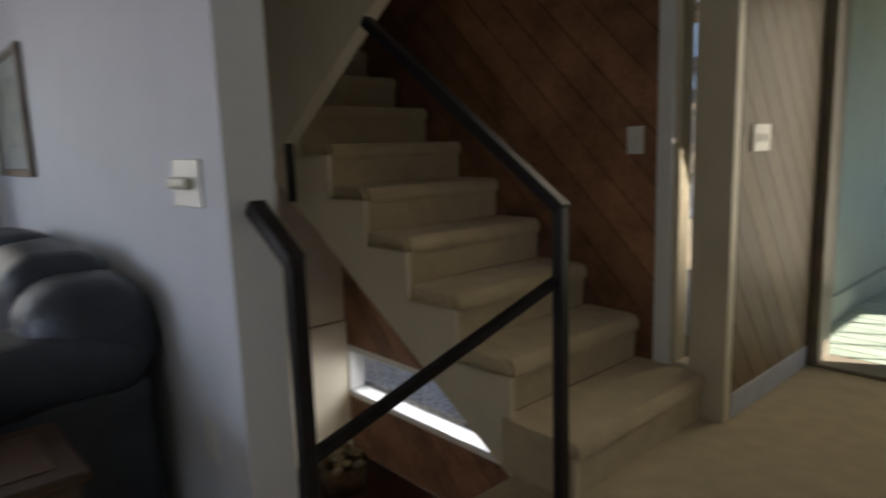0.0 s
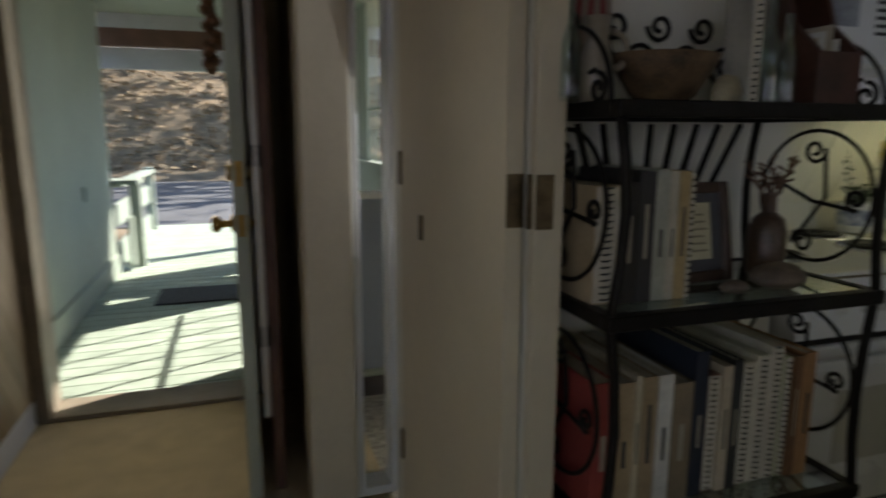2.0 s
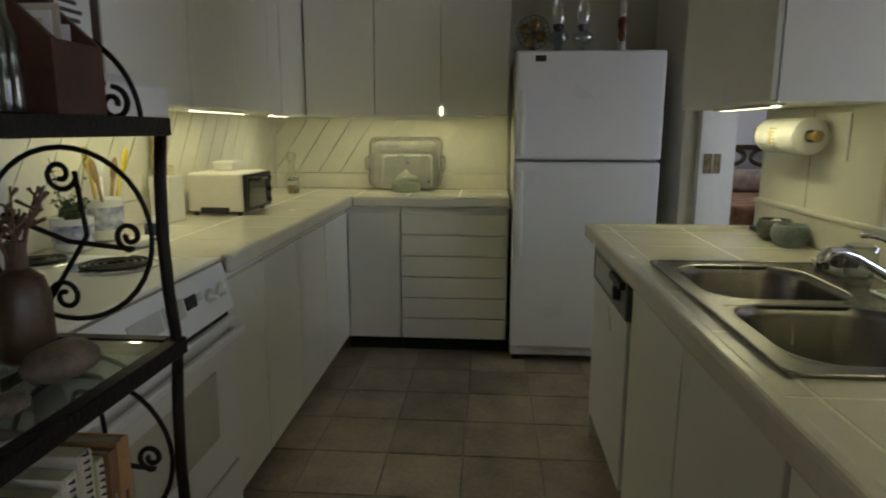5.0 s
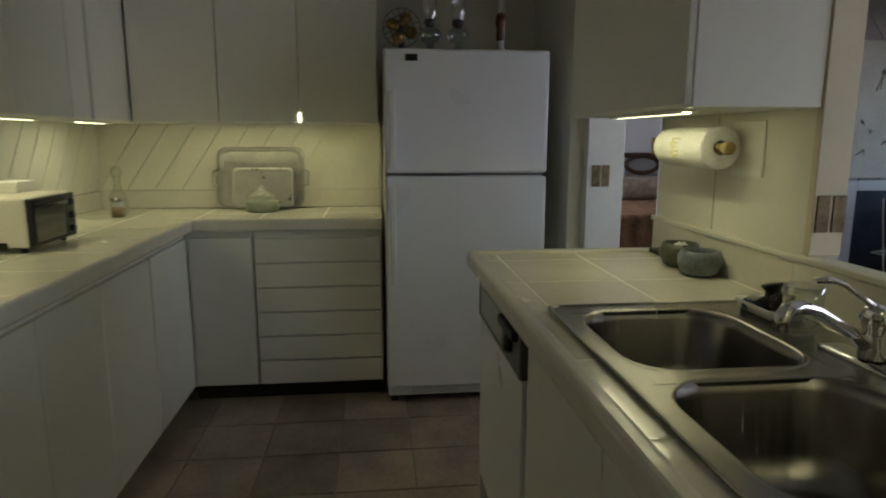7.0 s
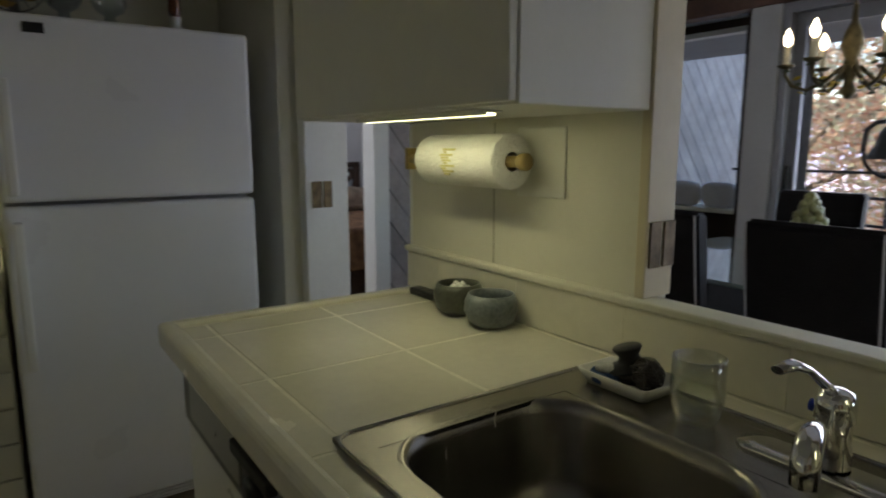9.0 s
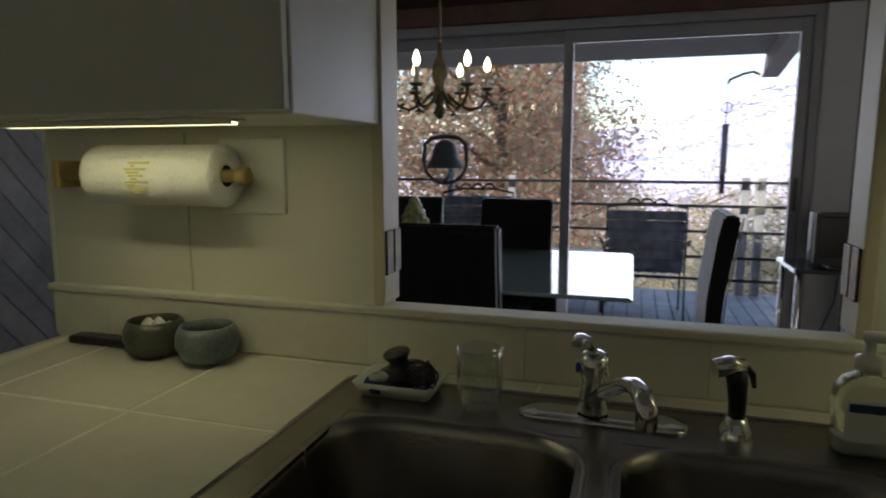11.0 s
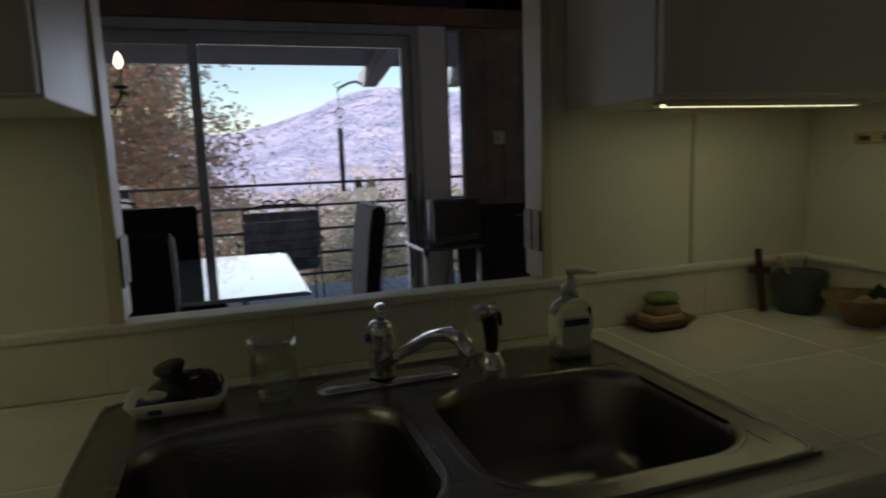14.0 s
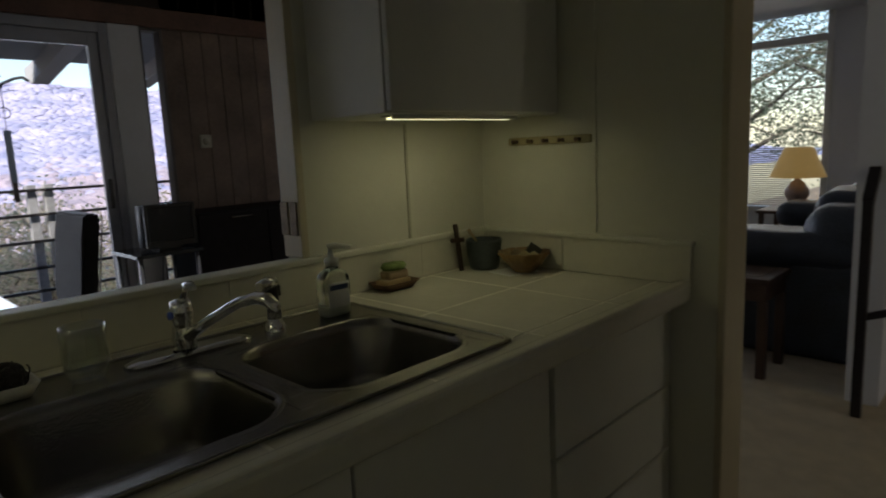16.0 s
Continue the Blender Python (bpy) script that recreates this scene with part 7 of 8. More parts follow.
for x, y in ((5.2, -2.62), (5.5, -2.6), (5.8, -2.62)):
    cu = thing("white_cushion", "white cushion on the window sill", "cushion", (x, y, 0.83), "cushions on the window sill")
    bm = bmesh.new()
    bmesh.ops.create_icosphere(bm, subdivisions=3, radius=1)
    for v in bm.verts:
        v.co = Vector((math.copysign(abs(v.co.x) ** 0.6, v.co.x) * 0.15, math.copysign(abs(v.co.y) ** 0.7, v.co.y) * 0.06, math.copysign(abs(v.co.z) ** 0.6, v.co.z) * 0.1))
    bmesh.ops.transform(bm, matrix=Matrix.Translation((x, y, 0.93)) @ pose(0, 0, 0, -14, 0, 0), verts=bm.verts)
    part("cover", finish(bm, True), material("white_linen", (0.65, 0.65, 0.68), 0.9, 0.08, 8, 0.2, 200), cu)
setting("trim_window_sill", box((4.75, -2.72, 0.8), (6.3, -2.52, 0.83), 0.004), CREAM_WALL, "cream sill of the dining window", "sill")

# bedroom beyond the hall
setting("wall_bedroom", boxes([((9.1, -2.1, 0), (9.2, 2.0, CEIL)), ((6.45, -2.1, 0), (9.1, -2.0, CEIL)), ((6.45, 1.9, 0), (9.1, 2.0, CEIL)), ((6.32, 1.2, 0), (6.45, 2.0, CEIL)), ((5.5, 0.9, 0), (6.32, 1.0, CEIL)), ((6.45, -2.0, CEIL), (9.1, 1.9, CEIL + 0.1))]), WHITE_WALL, "plain white bedroom wall")
setting("trim_bedroom_door", boxes([((6.29, -0.28, 0), (6.46, -0.16, 2.09)), ((6.29, 0.53, 0), (6.46, 0.62, 2.09)), ((6.29, -0.16, 2.03), (6.46, 0.53, 2.09))], 0.004), TRIM, "white bedroom door casing", "trim")
bed = thing("bed", "made bed with brown floral spread and carved headboard", "bed", (8.2, -0.7, 0))
part("mattress", box((7.15, -1.45, 0.25), (8.98, 0.1, 0.62), 0.05, 4), material("floral_spread", (0.30, 0.17, 0.09), 0.9, 0.5, 12, 0.2, 90, dark=(0.12, 0.06, 0.035)), bed)
part("pillow_roll", box((8.45, -1.38, 0.62), (8.95, 0.03, 0.86), 0.09, 5), material("pale_floral", (0.42, 0.34, 0.27), 0.9, 0.3, 14, 0.2, 90), bed)
part("base", box((7.2, -1.4, 0.0), (8.95, 0.05, 0.25), 0.01, 1), DARKWOOD, bed)
bm = bmesh.new()
for c in (-1.15, -0.68, -0.21):
    add_tube(bm, [(9.02, c + 0.2 * math.cos(t), 0.99 + 0.10 * math.sin(t)) for t in [2 * math.pi * i / 28 for i in range(29)]], 0.028, 8)
add_box(bm, (8.99, -1.45, 1.07), (9.05, 0.1, 1.13), 0.01, 2)
add_box(bm, (8.99, -1.45, 0.3), (9.05, -1.37, 1.13), 0.01, 2)
add_box(bm, (8.99, 0.02, 0.3), (9.05, 0.1, 1.13), 0.01, 2)
part("headboard", finish(bm), DARKWOOD, bed)
# fill lamp added at the unseen side wall to brighten the bedroom
lamp("bedroom_daylight", "AREA", look((8.0, 1.85, 1.4), (8.0, 0, 1.0)), 9, (0.9, 0.92, 1.0), 1.4, 1.2)

# ---- hall and living room things ----
def plate(name, label, lo, hi, toggles, axis):
    p = thing(name, label, "switch", lo)
    part("plate", box(lo, hi, 0.002, 1), WHITE_PLASTIC, p)
    for q in toggles:
        part("toggle", box(*q, 0.001, 1), WHITE_PLASTIC, p)
    return p


plate("light_switch", "cream switch plate on the cedar stair wall", (-0.293, FRONT_Y - 0.008, 1.183), (-0.207, FRONT_Y, 1.31), [((-0.26, FRONT_Y - 0.014, 1.228), (-0.24, FRONT_Y - 0.008, 1.263))], 1)
plate("light_switch", "double white switch plate in the vestibule", (0.205, 3.885, 1.18), (0.213, 4.06, 1.297), [((0.213, 3.93, 1.22), (0.219, 3.945, 1.255)), ((0.213, 4.0, 1.22), (0.219, 4.015, 1.255))], 0)
dm = plate("dimmer_switch", "white dimmer plate with a round knob on the wall", (-0.52, 1.712, 1.10), (-0.32, 1.72, 1.23), [], 1)
part("knob", box((-0.50, 1.685, 1.148), (-0.36, 1.712, 1.182), 0.012, 3), material("cream_knob", (0.6, 0.57, 0.45), 0.4), dm)
ou = plate("wall_outlet", "white electrical outlet near the floor", (-0.46, 1.713, 0.36), (-0.38, 1.72, 0.48), [], 1)
pic = thing("framed_print", "framed landscape print on the living room wall", "picture", (-2.1, 1.70, 1.18))
part("frame", boxes([((-2.72, 1.692, 1.18), (-2.68, 1.72, 1.86)), ((-1.73, 1.692, 1.18), (-1.69, 1.72, 1.86)), ((-2.68, 1.692, 1.18), (-1.73, 1.72, 1.22)), ((-2.68, 1.692, 1.82), (-1.73, 1.72, 1.86))], 0.004), material("brown_gilt_frame", (0.14, 0.09, 0.055), 0.4, 0.3, 12), pic)
part("mat_board", box((-2.68, 1.706, 1.22), (-1.73, 1.715, 1.82)), material("grey_green_mat", (0.33, 0.35, 0.32), 0.7, 0.1, 4), pic)
part("print", box((-2.55, 1.703, 1.34), (-1.86, 1.707, 1.72)), material("muted_print", (0.3, 0.3, 0.24), 0.6, 0.5, 6, 0, dark=(0.1, 0.13, 0.12)), pic)
move(pic, -0.82, 0, -0.02)


def cushion_block(lo, hi, r, puff=0.0, seed=0):
    bm = bmesh.new()
    add_box(bm, lo, hi, r, 5)
    bmesh.ops.subdivide_edges(bm, edges=[e for e in bm.edges if e.calc_length() > 0.15], cuts=4, use_grid_fill=True)
    c = (Vector(lo) + Vector(hi)) / 2
    for v in bm.verts:
        d = v.co - c
        v.co += d.normalized() * (puff * (0.5 + noise.noise(v.co * 5 + Vector((seed, 0, 0)))))
    return finish(bm, True)


sofa = thing("leather_sofa", "navy blue padded leather sofa against the white wall", "sofa", (-1.9, 1.25, 0))
part("base", box((-2.95, 0.78, 0.06), (-0.86, 1.66, 0.36), 0.03, 3), LEATHER_BLUE, sofa)
for a, b in ((-1.16, -0.84), (-2.97, -2.65)):
    part("arm", cushion_block((a, 0.76, 0.0), (b, 1.66, 0.56), 0.04, 0.004), LEATHER_BLUE, sofa)
    part("arm_pad", cushion_block((a - 0.03, 0.72, 0.52), (b + 0.03, 1.64, 0.72), 0.085, 0.03, a), LEATHER_BLUE, sofa)
for k in range(2):
    x = -2.65 + 0.745 * k
    part("seat_cushion", cushion_block((x, 0.72, 0.33), (x + 0.74, 1.40, 0.50), 0.07, 0.02, k), LEATHER_BLUE, sofa)
    part("back_cushion", cushion_block((x, 1.34, 0.42), (x + 0.74, 1.66, 0.92), 0.11, 0.03, k + 5), LEATHER_BLUE, sofa)
part("back_pad", cushion_block((-1.22, 1.36, 0.55), (-0.86, 1.70, 0.86), 0.12, 0.03, 8), LEATHER_BLUE, sofa)
move(sofa, 0.145)
et = thing("end_table", "dark wooden end table beside the sofa", "table", (-0.6, 1.2, 0))
part("tabletop", box((-0.80, 0.95, 0.515), (-0.42, 1.44, 0.545), 0.006, 2), DARKWOOD, et)
part("apron", box((-0.78, 0.97, 0.42), (-0.44, 1.42, 0.515), 0.003, 1), DARKWOOD, et)
part("inlay", box((-0.74, 1.01, 0.5455), (-0.48, 1.38, 0.548), 0.001, 1), material("brown_table_inlay", (0.10, 0.055, 0.03), 0.3, 0.3, 8), et)
for x in (-0.78, -0.48):
    for y in (0.97, 1.38):
        part("leg", box((x, y, 0), (x + 0.045, y + 0.045, 0.42), 0.003, 1), DARKWOOD, et)
move(et, 0.22, -0.08)
lt2 = thing("lamp_table", "dark side table under the lamp", "table", (-3.25, 0.67, 0))
part("tabletop", box((-3.52, 0.40, 0.56), (-2.98, 0.94, 0.59), 0.005, 2), DARKWOOD, lt2)
for x in (-3.5, -3.04):
    for y in (0.42, 0.88):
        part("leg", box((x, y, 0), (x + 0.04, y + 0.04, 0.56), 0.003, 1), DARKWOOD, lt2)
tl = thing("table_lamp", "lit table lamp with cream pleated shade and ceramic base", "lamp", (-3.25, 0.67, 0.59))
part("base", lathe([(0, 0), (0.07, 0), (0.07, 0.015), (0.05, 0.03), (0.10, 0.12), (0.105, 0.17), (0.06, 0.24), (0.03, 0.26), (0.025, 0.3), (0, 0.3)], (-3.25, 0.67, 0.591), 28), material("pinkish_ceramic", (0.35, 0.27, 0.24), 0.3, 0.2, 8), tl)
shm = material("cream_lamp_shade", (0.62, 0.5, 0.26), 0.8, 0.05, 10)
nb = shm.node_tree.nodes["Principled BSDF"]
nb.inputs["Transmission Weight"].default_value = 0.0
nb.inputs["Emission Color"].default_value, nb.inputs["Emission Strength"].default_value = (0.9, 0.55, 0.16, 1), 0.10
part("shade", lathe([(0.235, 0), (0.12, 0.27), (0.117, 0.27), (0.232, 0.0)], (-3.25, 0.67, 0.88), 32), shm, tl)
w7 = thing("window_7", "tall living room window with half-lowered blind", "window", (-4.1, 0.2, 0.5))
tagged(w7, kind="structure")
part("window_frame", boxes([((-4.2, -0.9, 0.45), (-4.08, -0.84, CEIL)), ((-4.2, 0.66, 0.45), (-4.08, 0.72, CEIL)), ((-4.2, -0.84, 0.45), (-4.08, 0.66, 0.51)), ((-4.19, -0.84, 2.17), (-4.09, 0.66, 2.24))], 0.004), TRIM, w7)
g = part("pane", box((-4.15, -0.84, 0.51), (-4.145, 0.66, CEIL)), WINDOW_GLASS, w7)
g.visible_shadow = False
bl = thing("window_blind", "white slatted blind lowered over half the window", "blind", (-4.05, 0.6, 0.6))
for k in range(28):
    part("slat", box((-4.075, -0.3, 0.53 + 0.022 * k), (-4.055, 0.40, 0.542 + 0.022 * k)), WHITE_PLASTIC, bl)
bs_ = thing("seed_ball_basket", "basket of pale seed balls standing low in the stairwell", "basket", (-1.05, 2.62, -0.45))
part("tub", lathe([(0, 0), (0.08, 0), (0.11, 0.14), (0.105, 0.14), (0.075, 0.01), (0, 0.01)], (-1.08, 2.64, -0.45), 26), material("wicker", (0.2, 0.13, 0.07), 0.8, 0.4, 40, 0.3), bs_)
rnd = random.Random(3)
pots = [material("seed_ball_%d" % i, c, 0.8, 0.3, 40, 0.2) for i, c in enumerate(((0.42, 0.34, 0.2), (0.3, 0.2, 0.1), (0.5, 0.42, 0.28)))]
for k in range(46):
    a, r = rnd.uniform(0, 6.28), 0.10 * math.sqrt(rnd.random())
    bm = bmesh.new()
    bmesh.ops.create_icosphere(bm, subdivisions=1, radius=rnd.uniform(0.014, 0.022))
    bmesh.ops.translate(bm, vec=(-1.08 + r * math.cos(a), 2.64 + r * math.sin(a), -0.32 + 0.06 * (1 - r / 0.1) + rnd.uniform(-0.01, 0.015)), verts=bm.verts)
    part("seed_ball", finish(bm, True), pots[k % 3], bs_)
move(bs_, 0.11, -0.14, 0.17)
sh = setting("ledge_stairwell", box((-1.3, 2.25, -0.75), (-0.16, 2.75, -0.281), 0.004), material("dark_plank_ledge", (0.10, 0.045, 0.028), 0.45, 0.3, 6), "dark wooden ledge in the stairwell", "ledge")
st = thing("door_stop", "small round wooden door stop on the carpet", "door stop", (1.19, 3.68, 0))
part("cap", lathe([(0, 0), (0.032, 0), (0.035, 0.02), (0.033, 0.06), (0.02, 0.075), (0, 0.077)], (1.19, 3.685, 0.001), 22), material("pale_door_stop", (0.4, 0.33, 0.25), 0.6, 0.3, 20), st)
sw = thing("door_swag", "hanging swag of brown pine cones on the front door", "wreath", (1.03, 4.0, 1.6))
rnd = random.Random(8)
part("cord", tube([(1.06, 3.95, 2.0), (1.045, 3.95, 1.72)], 0.004, 6), BEAM_WOOD, sw)
for k in range(46):
    zc = 1.46 + 0.5 * k / 46
    c = Vector((1.045 + rnd.uniform(-0.02, 0.01), 3.95 + rnd.uniform(-0.05, 0.05), zc))
    bm = bmesh.new()
    add_lathe(bm, [(0, -0.022), (0.012, -0.016), (0.02, 0), (0.013, 0.014), (0, 0.022)], c, 8, pose(0, 0, 0, rnd.uniform(0, 360), rnd.uniform(0, 360), 0))
    part("cone", finish(bm), material("cone_brown", (0.14, 0.065, 0.03), 0.8, 0.5, 60, 0.2), sw)

# ---- porch on the street side ----
porch = setting("porch_deck", boxes([((-0.2, 4.94, -0.2), (2.3, 11.3, -0.045))]), GROOVE, "pale green painted porch boards", "deck")
for k in range(46):
    y = 4.955 + 0.138 * k
    part("board", box((-0.2, y, -0.045), (2.3, y + 0.131, -0.02), 0.003, 1), PORCH_BOARD, porch)
sid = setting("wall_porch", boxes([((-0.22, 4.93, -0.1), (0.0, 8.1, 2.6))]), SIDING, "pale green painted porch wall", "wall")
part("skirting", box((0.0, 4.95, -0.02), (0.02, 8.1, 0.16), 0.003, 1), SIDING, sid)
for y, z in ((5.55, 1.2), (7.0, 0.75)):
    part("outlet_cover", box((0.0, y, z), (0.015, y + 0.07, z + 0.11), 0.002, 1), SIDING, sid)
setting("ceiling_porch", boxes([((-0.3, 4.94, 2.35), (2.6, 8.6, 2.45))]), SIDING, "pale painted porch ceiling", "ceiling")
setting("porch_beam", boxes([((-3.0, 8.5, 2.06), (5.0, 8.62, 2.22))], 0.004), BEAM_WOOD, "dark beam at the porch edge", "beam")
setting("porch_fascia", boxes([((-3.0, 8.62, 1.86), (5.0, 8.70, 2.06)), ((-3.0, 8.5, 2.22), (5.0, 8.62, 2.6))], 0.004), material("grey_fascia", (0.42, 0.43, 0.45), 0.6, 0.08, 4), "pale grey fascia board of the porch roof", "trim")
prl = thing("porch_railing", "white boarded porch railing", "railing", (0.2, 9.5, 0))
for x, y in ((0.30, 8.35), (0.12, 10.9)):
    part("post", box((x, y, 0.12), (x + 0.10, y + 0.10, 0.95), 0.006, 2), SIDING, prl)
part("side_panel", prism([(8.15, 0.16), (8.35, 0.16), (8.35, 0.62), (8.15, 0.62)], 0.30, 0.33, 0), SIDING, prl)
part("cap", box((0.02, 8.1, 0.93), (0.42, 8.47, 0.97), 0.004), SIDING, prl)
part("cap", box((0.10, 8.47, 0.88), (0.24, 11.0, 0.92), 0.004), SIDING, prl)
part("rail_board", box((0.14, 8.47, 0.5), (0.17, 11.0, 0.72), 0.004), SIDING, prl)
part("rail_board", box((0.14, 8.47, 0.12), (0.17, 11.0, 0.34), 0.004), SIDING, prl)
pnl = thing("low_fence", "low pale blue-grey board fence beside the front door", "fence", (1.85, 5.0, 0))
part("fence_board", box((1.43, 5.0, -0.02), (2.19, 5.04, 0.92), 0.004), material("pale_blue_grey_paint", (0.26, 0.30, 0.38), 0.6, 0.08, 3, 0.04, 40), pnl)
part("cap", box((1.43, 4.97, 0.92), (2.19, 5.07, 0.955), 0.004), TRIM, pnl)
move(prl, -0.20, 0.0, -0.14)
# added screen: panels and slats are set to shape the deck's sun patches
prr = thing("porch_screen", "white boarded screen added to shape the sun on the porch", "railing", (2.2, 7, 0))
part("lower_panel", box((2.2, 3.9, -0.16), (2.24, 4.936, 1.016), 0.004), SIDING, prr)
part("lower_panel", box((2.2, 4.94, -0.02), (2.24, 11.2, 0.98), 0.004), SIDING, prr)
part("cap", box((2.16, 4.94, 0.98), (2.28, 11.2, 1.02), 0.004), SIDING, prr)
for y0, y1 in ((3.9, 4.94), (4.94, 5.85), (7.3, 8.0), (8.35, 8.9), (9.6, 9.8)):
    part("panel", box((2.2, y0, 1.02), (2.24, y1, 2.45), 0.004), SIDING, prr)
for k in range(4):
    part("slat", box((2.2, 6.1 + 0.3 * k, 1.02), (2.23, 6.112 + 0.3 * k, 2.45), 0.003, 1), SIDING, prr)
for z in (1.45,):
    part("slat", box((2.2, 5.45, z), (2.23, 7.25, z + 0.015), 0.003, 1), SIDING, prr)
mat_ = thing("door_mat", "dark grey door mat on the porch boards", "mat", (0.9, 7.0, 0))
part("pad", box((0.45, 6.75, -0.019), (1.4, 7.25, -0.005), 0.004), material("grey_mat", (0.09, 0.09, 0.095), 0.95, 0.2, 30, 0.3, 300), mat_)

# ---- grounds ----
ROAD = material("grey_asphalt", (0.10, 0.10, 0.105), 0.9, 0.2, 2, 0.1, 60)
LITTER = material("leaf_litter", (0.20, 0.145, 0.09), 0.95, 0.55, 1.6, 0.3, 14, dark=(0.05, 0.045, 0.03))


def terrain(name, x0, x1, y0, y1, nx, ny, height, mat, label, cat, away=0.0):
    xs, ys = np.linspace(x0, x1, nx), np.linspace(y0, y1, ny)
    verts = [(float(x), float(y), float(height(x, y))) for y in ys for x in xs]
    faces = [(j * nx + i, j * nx + i + 1, (j + 1) * nx + i + 1, (j + 1) * nx + i) for j in range(ny - 1) for i in range(nx - 1)]
    me = bpy.data.meshes.new(name)
    me.from_pydata(verts, [], faces)
    me.materials.append(mat)
    for p in me.polygons:
        p.use_smooth = True
    return tagged(new(name, me), label, cat, kind="structure")


def street_side(x, y):
    if y < 22.5:
        return -0.14
    s = min(1, (y - 22.5) / 9)
    return -0.14 + 5.2 * s ** 0.8 + max(0, y - 31) * 0.25 + 0.5 * noise.noise(Vector((x * 0.25, y * 0.3, 0))) * min(1, s * 3)


terrain("ground_bank", -70, 70, 11.2, 60, 90, 60, street_side, LITTER, "leaf-strewn bank rising beyond the road", "ground")
setting("road", boxes([((-70, 12.0, -0.3), (70, 21.5, -0.125))]), ROAD, "grey asphalt road beyond the porch", "road")
setting("ground_near", boxes([((-70, 5.3, -0.9), (-0.22, 12.0, -0.15)), ((-70, 3.95, -0.9), (-3.4, 5.3, -0.15)), ((2.3, 3.95, -0.75), (70, 12.0, -0.15))]), LITTER, "leaf-covered ground beside the porch", "ground")
setting("ground_gravel", boxes([((-3.4, 3.9, -0.9), (-0.22, 5.3, -0.63)), ((1.43, 3.9, -0.75), (2.3, 4.94, -0.15))]), material("grey_gravel", (0.42, 0.41, 0.39), 0.95, 0.6, 34, 0.5, 60, dark=(0.10, 0.09, 0.08)), "grey gravel strips outside the low windows", "ground")
# woods over the road, added out of view to shade road and bank
v, f = [], []
rnd = random.Random(91)
for k in range(8500):
    x, y, z = rnd.uniform(-24, 26), rnd.uniform(13, 50), rnd.uniform(9, 15)
    if y < 20 and x > 6:
        continue
    c = Vector((x, y, z))
    u = Vector((rnd.gauss(0, 1), rnd.gauss(0, 1), rnd.gauss(0, 0.5))).normalized() * rnd.uniform(0.4, 0.8)
    w = u.orthogonal().normalized() * 0.5
    n0 = len(v)
    v += [tuple(c - u), tuple(c + w), tuple(c + u), tuple(c - w)]
    f.append((n0, n0 + 1, n0 + 2, n0 + 3))
me = bpy.data.meshes.new("road_woods")
me.from_pydata(v, [], f)
me.materials.append(material("woods_canopy", (0.12, 0.09, 0.05), 0.9, 0.4, 0.5, 0.0))
tagged(new("road_woods", me), "unseen leaf canopy added to shade the road and bank", "woods", kind="stuff")
# trunks added to carry the shading canopy
for k, (x, y) in enumerate(((-14, 24), (-8, 29), (9, 27), (15, 24), (19, 33), (-19, 33), (4, 36))):
    tr = thing("road_tree", "bare-trunked tree added to carry the shading canopy", "tree", (x, y, street_side(x, y)), "trees above the road")
    zb = street_side(x, y) - 0.3
    part("trunk", tube([(x, y, zb), (x + 0.2, y, zb + 5), (x - 0.2, y + 0.3, zb + 12)], [0.3, 0.22, 0.08], 8), material("grey_bark", (0.13, 0.11, 0.09), 0.9, 0.3, 6, 0.3, 30), tr)
    for q in range(6):
        a = 1.1 * q + k
        part("limb", tube([(x, y, zb + 6 + q), (x + 2 * math.cos(a), y + 2 * math.sin(a), zb + 8 + q)], [0.09, 0.03], 6), MATS["grey_bark"], tr)
# stones and leaves lying on the bank
rnd = random.Random(17)
bm_v, bm_f = [], []
for i in range(5000):
    x, y = rnd.uniform(-9, 12), 22.3 + abs(rnd.gauss(0, 4))
    zz = street_side(x, y)
    s = rnd.uniform(0.05, 0.16)
    a, t = rnd.uniform(0, 6.28), rnd.uniform(-0.8, 0.8)
    u = Vector((math.cos(a), math.sin(a) * math.cos(t), math.sin(a) * math.sin(t))) * s
    w = Vector((-math.sin(a), math.cos(a) * math.cos(t), 0.5)) * s * 0.6
    c = Vector((x, y, zz + 0.06))
    n0 = len(bm_v)
    bm_v += [tuple(c - u), tuple(c - w), tuple(c + u), tuple(c + w)]
    bm_f.append((n0, n0 + 1, n0 + 2, n0 + 3))
me = bpy.data.meshes.new("fallen_leaves")
me.from_pydata(bm_v, [], bm_f)
me.materials.append(material("dry_leaf", (0.34, 0.25, 0.15), 0.9, 0.4, 8, 0.05))
tagged(new("fallen_leaves", me), "dry fallen leaves scattered on the bank", "leaves", kind="stuff")


def leaf_material(name, col):
    """Thin leaf that lets part of the light through."""
    if name in MATS:
        return MATS[name]
    m = material(name, col, 0.8, 0.35, 1.2, 0.0)
    nt = m.node_tree
    out = [n for n in nt.nodes if n.type == "OUTPUT_MATERIAL"][0]
    body = out.inputs["Surface"].links[0].from_node
    thin = nt.nodes.new("ShaderNodeBsdfTranslucent")
    thin.inputs["Color"].default_value = (*col, 1)
    mix = nt.nodes.new("ShaderNodeMixShader")
    mix.inputs[0].default_value = 0.45
    nt.links.new(body.outputs[0], mix.inputs[1])
    nt.links.new(thin.outputs[0], mix.inputs[2])
    nt.links.new(mix.outputs[0], out.inputs["Surface"])
    return m


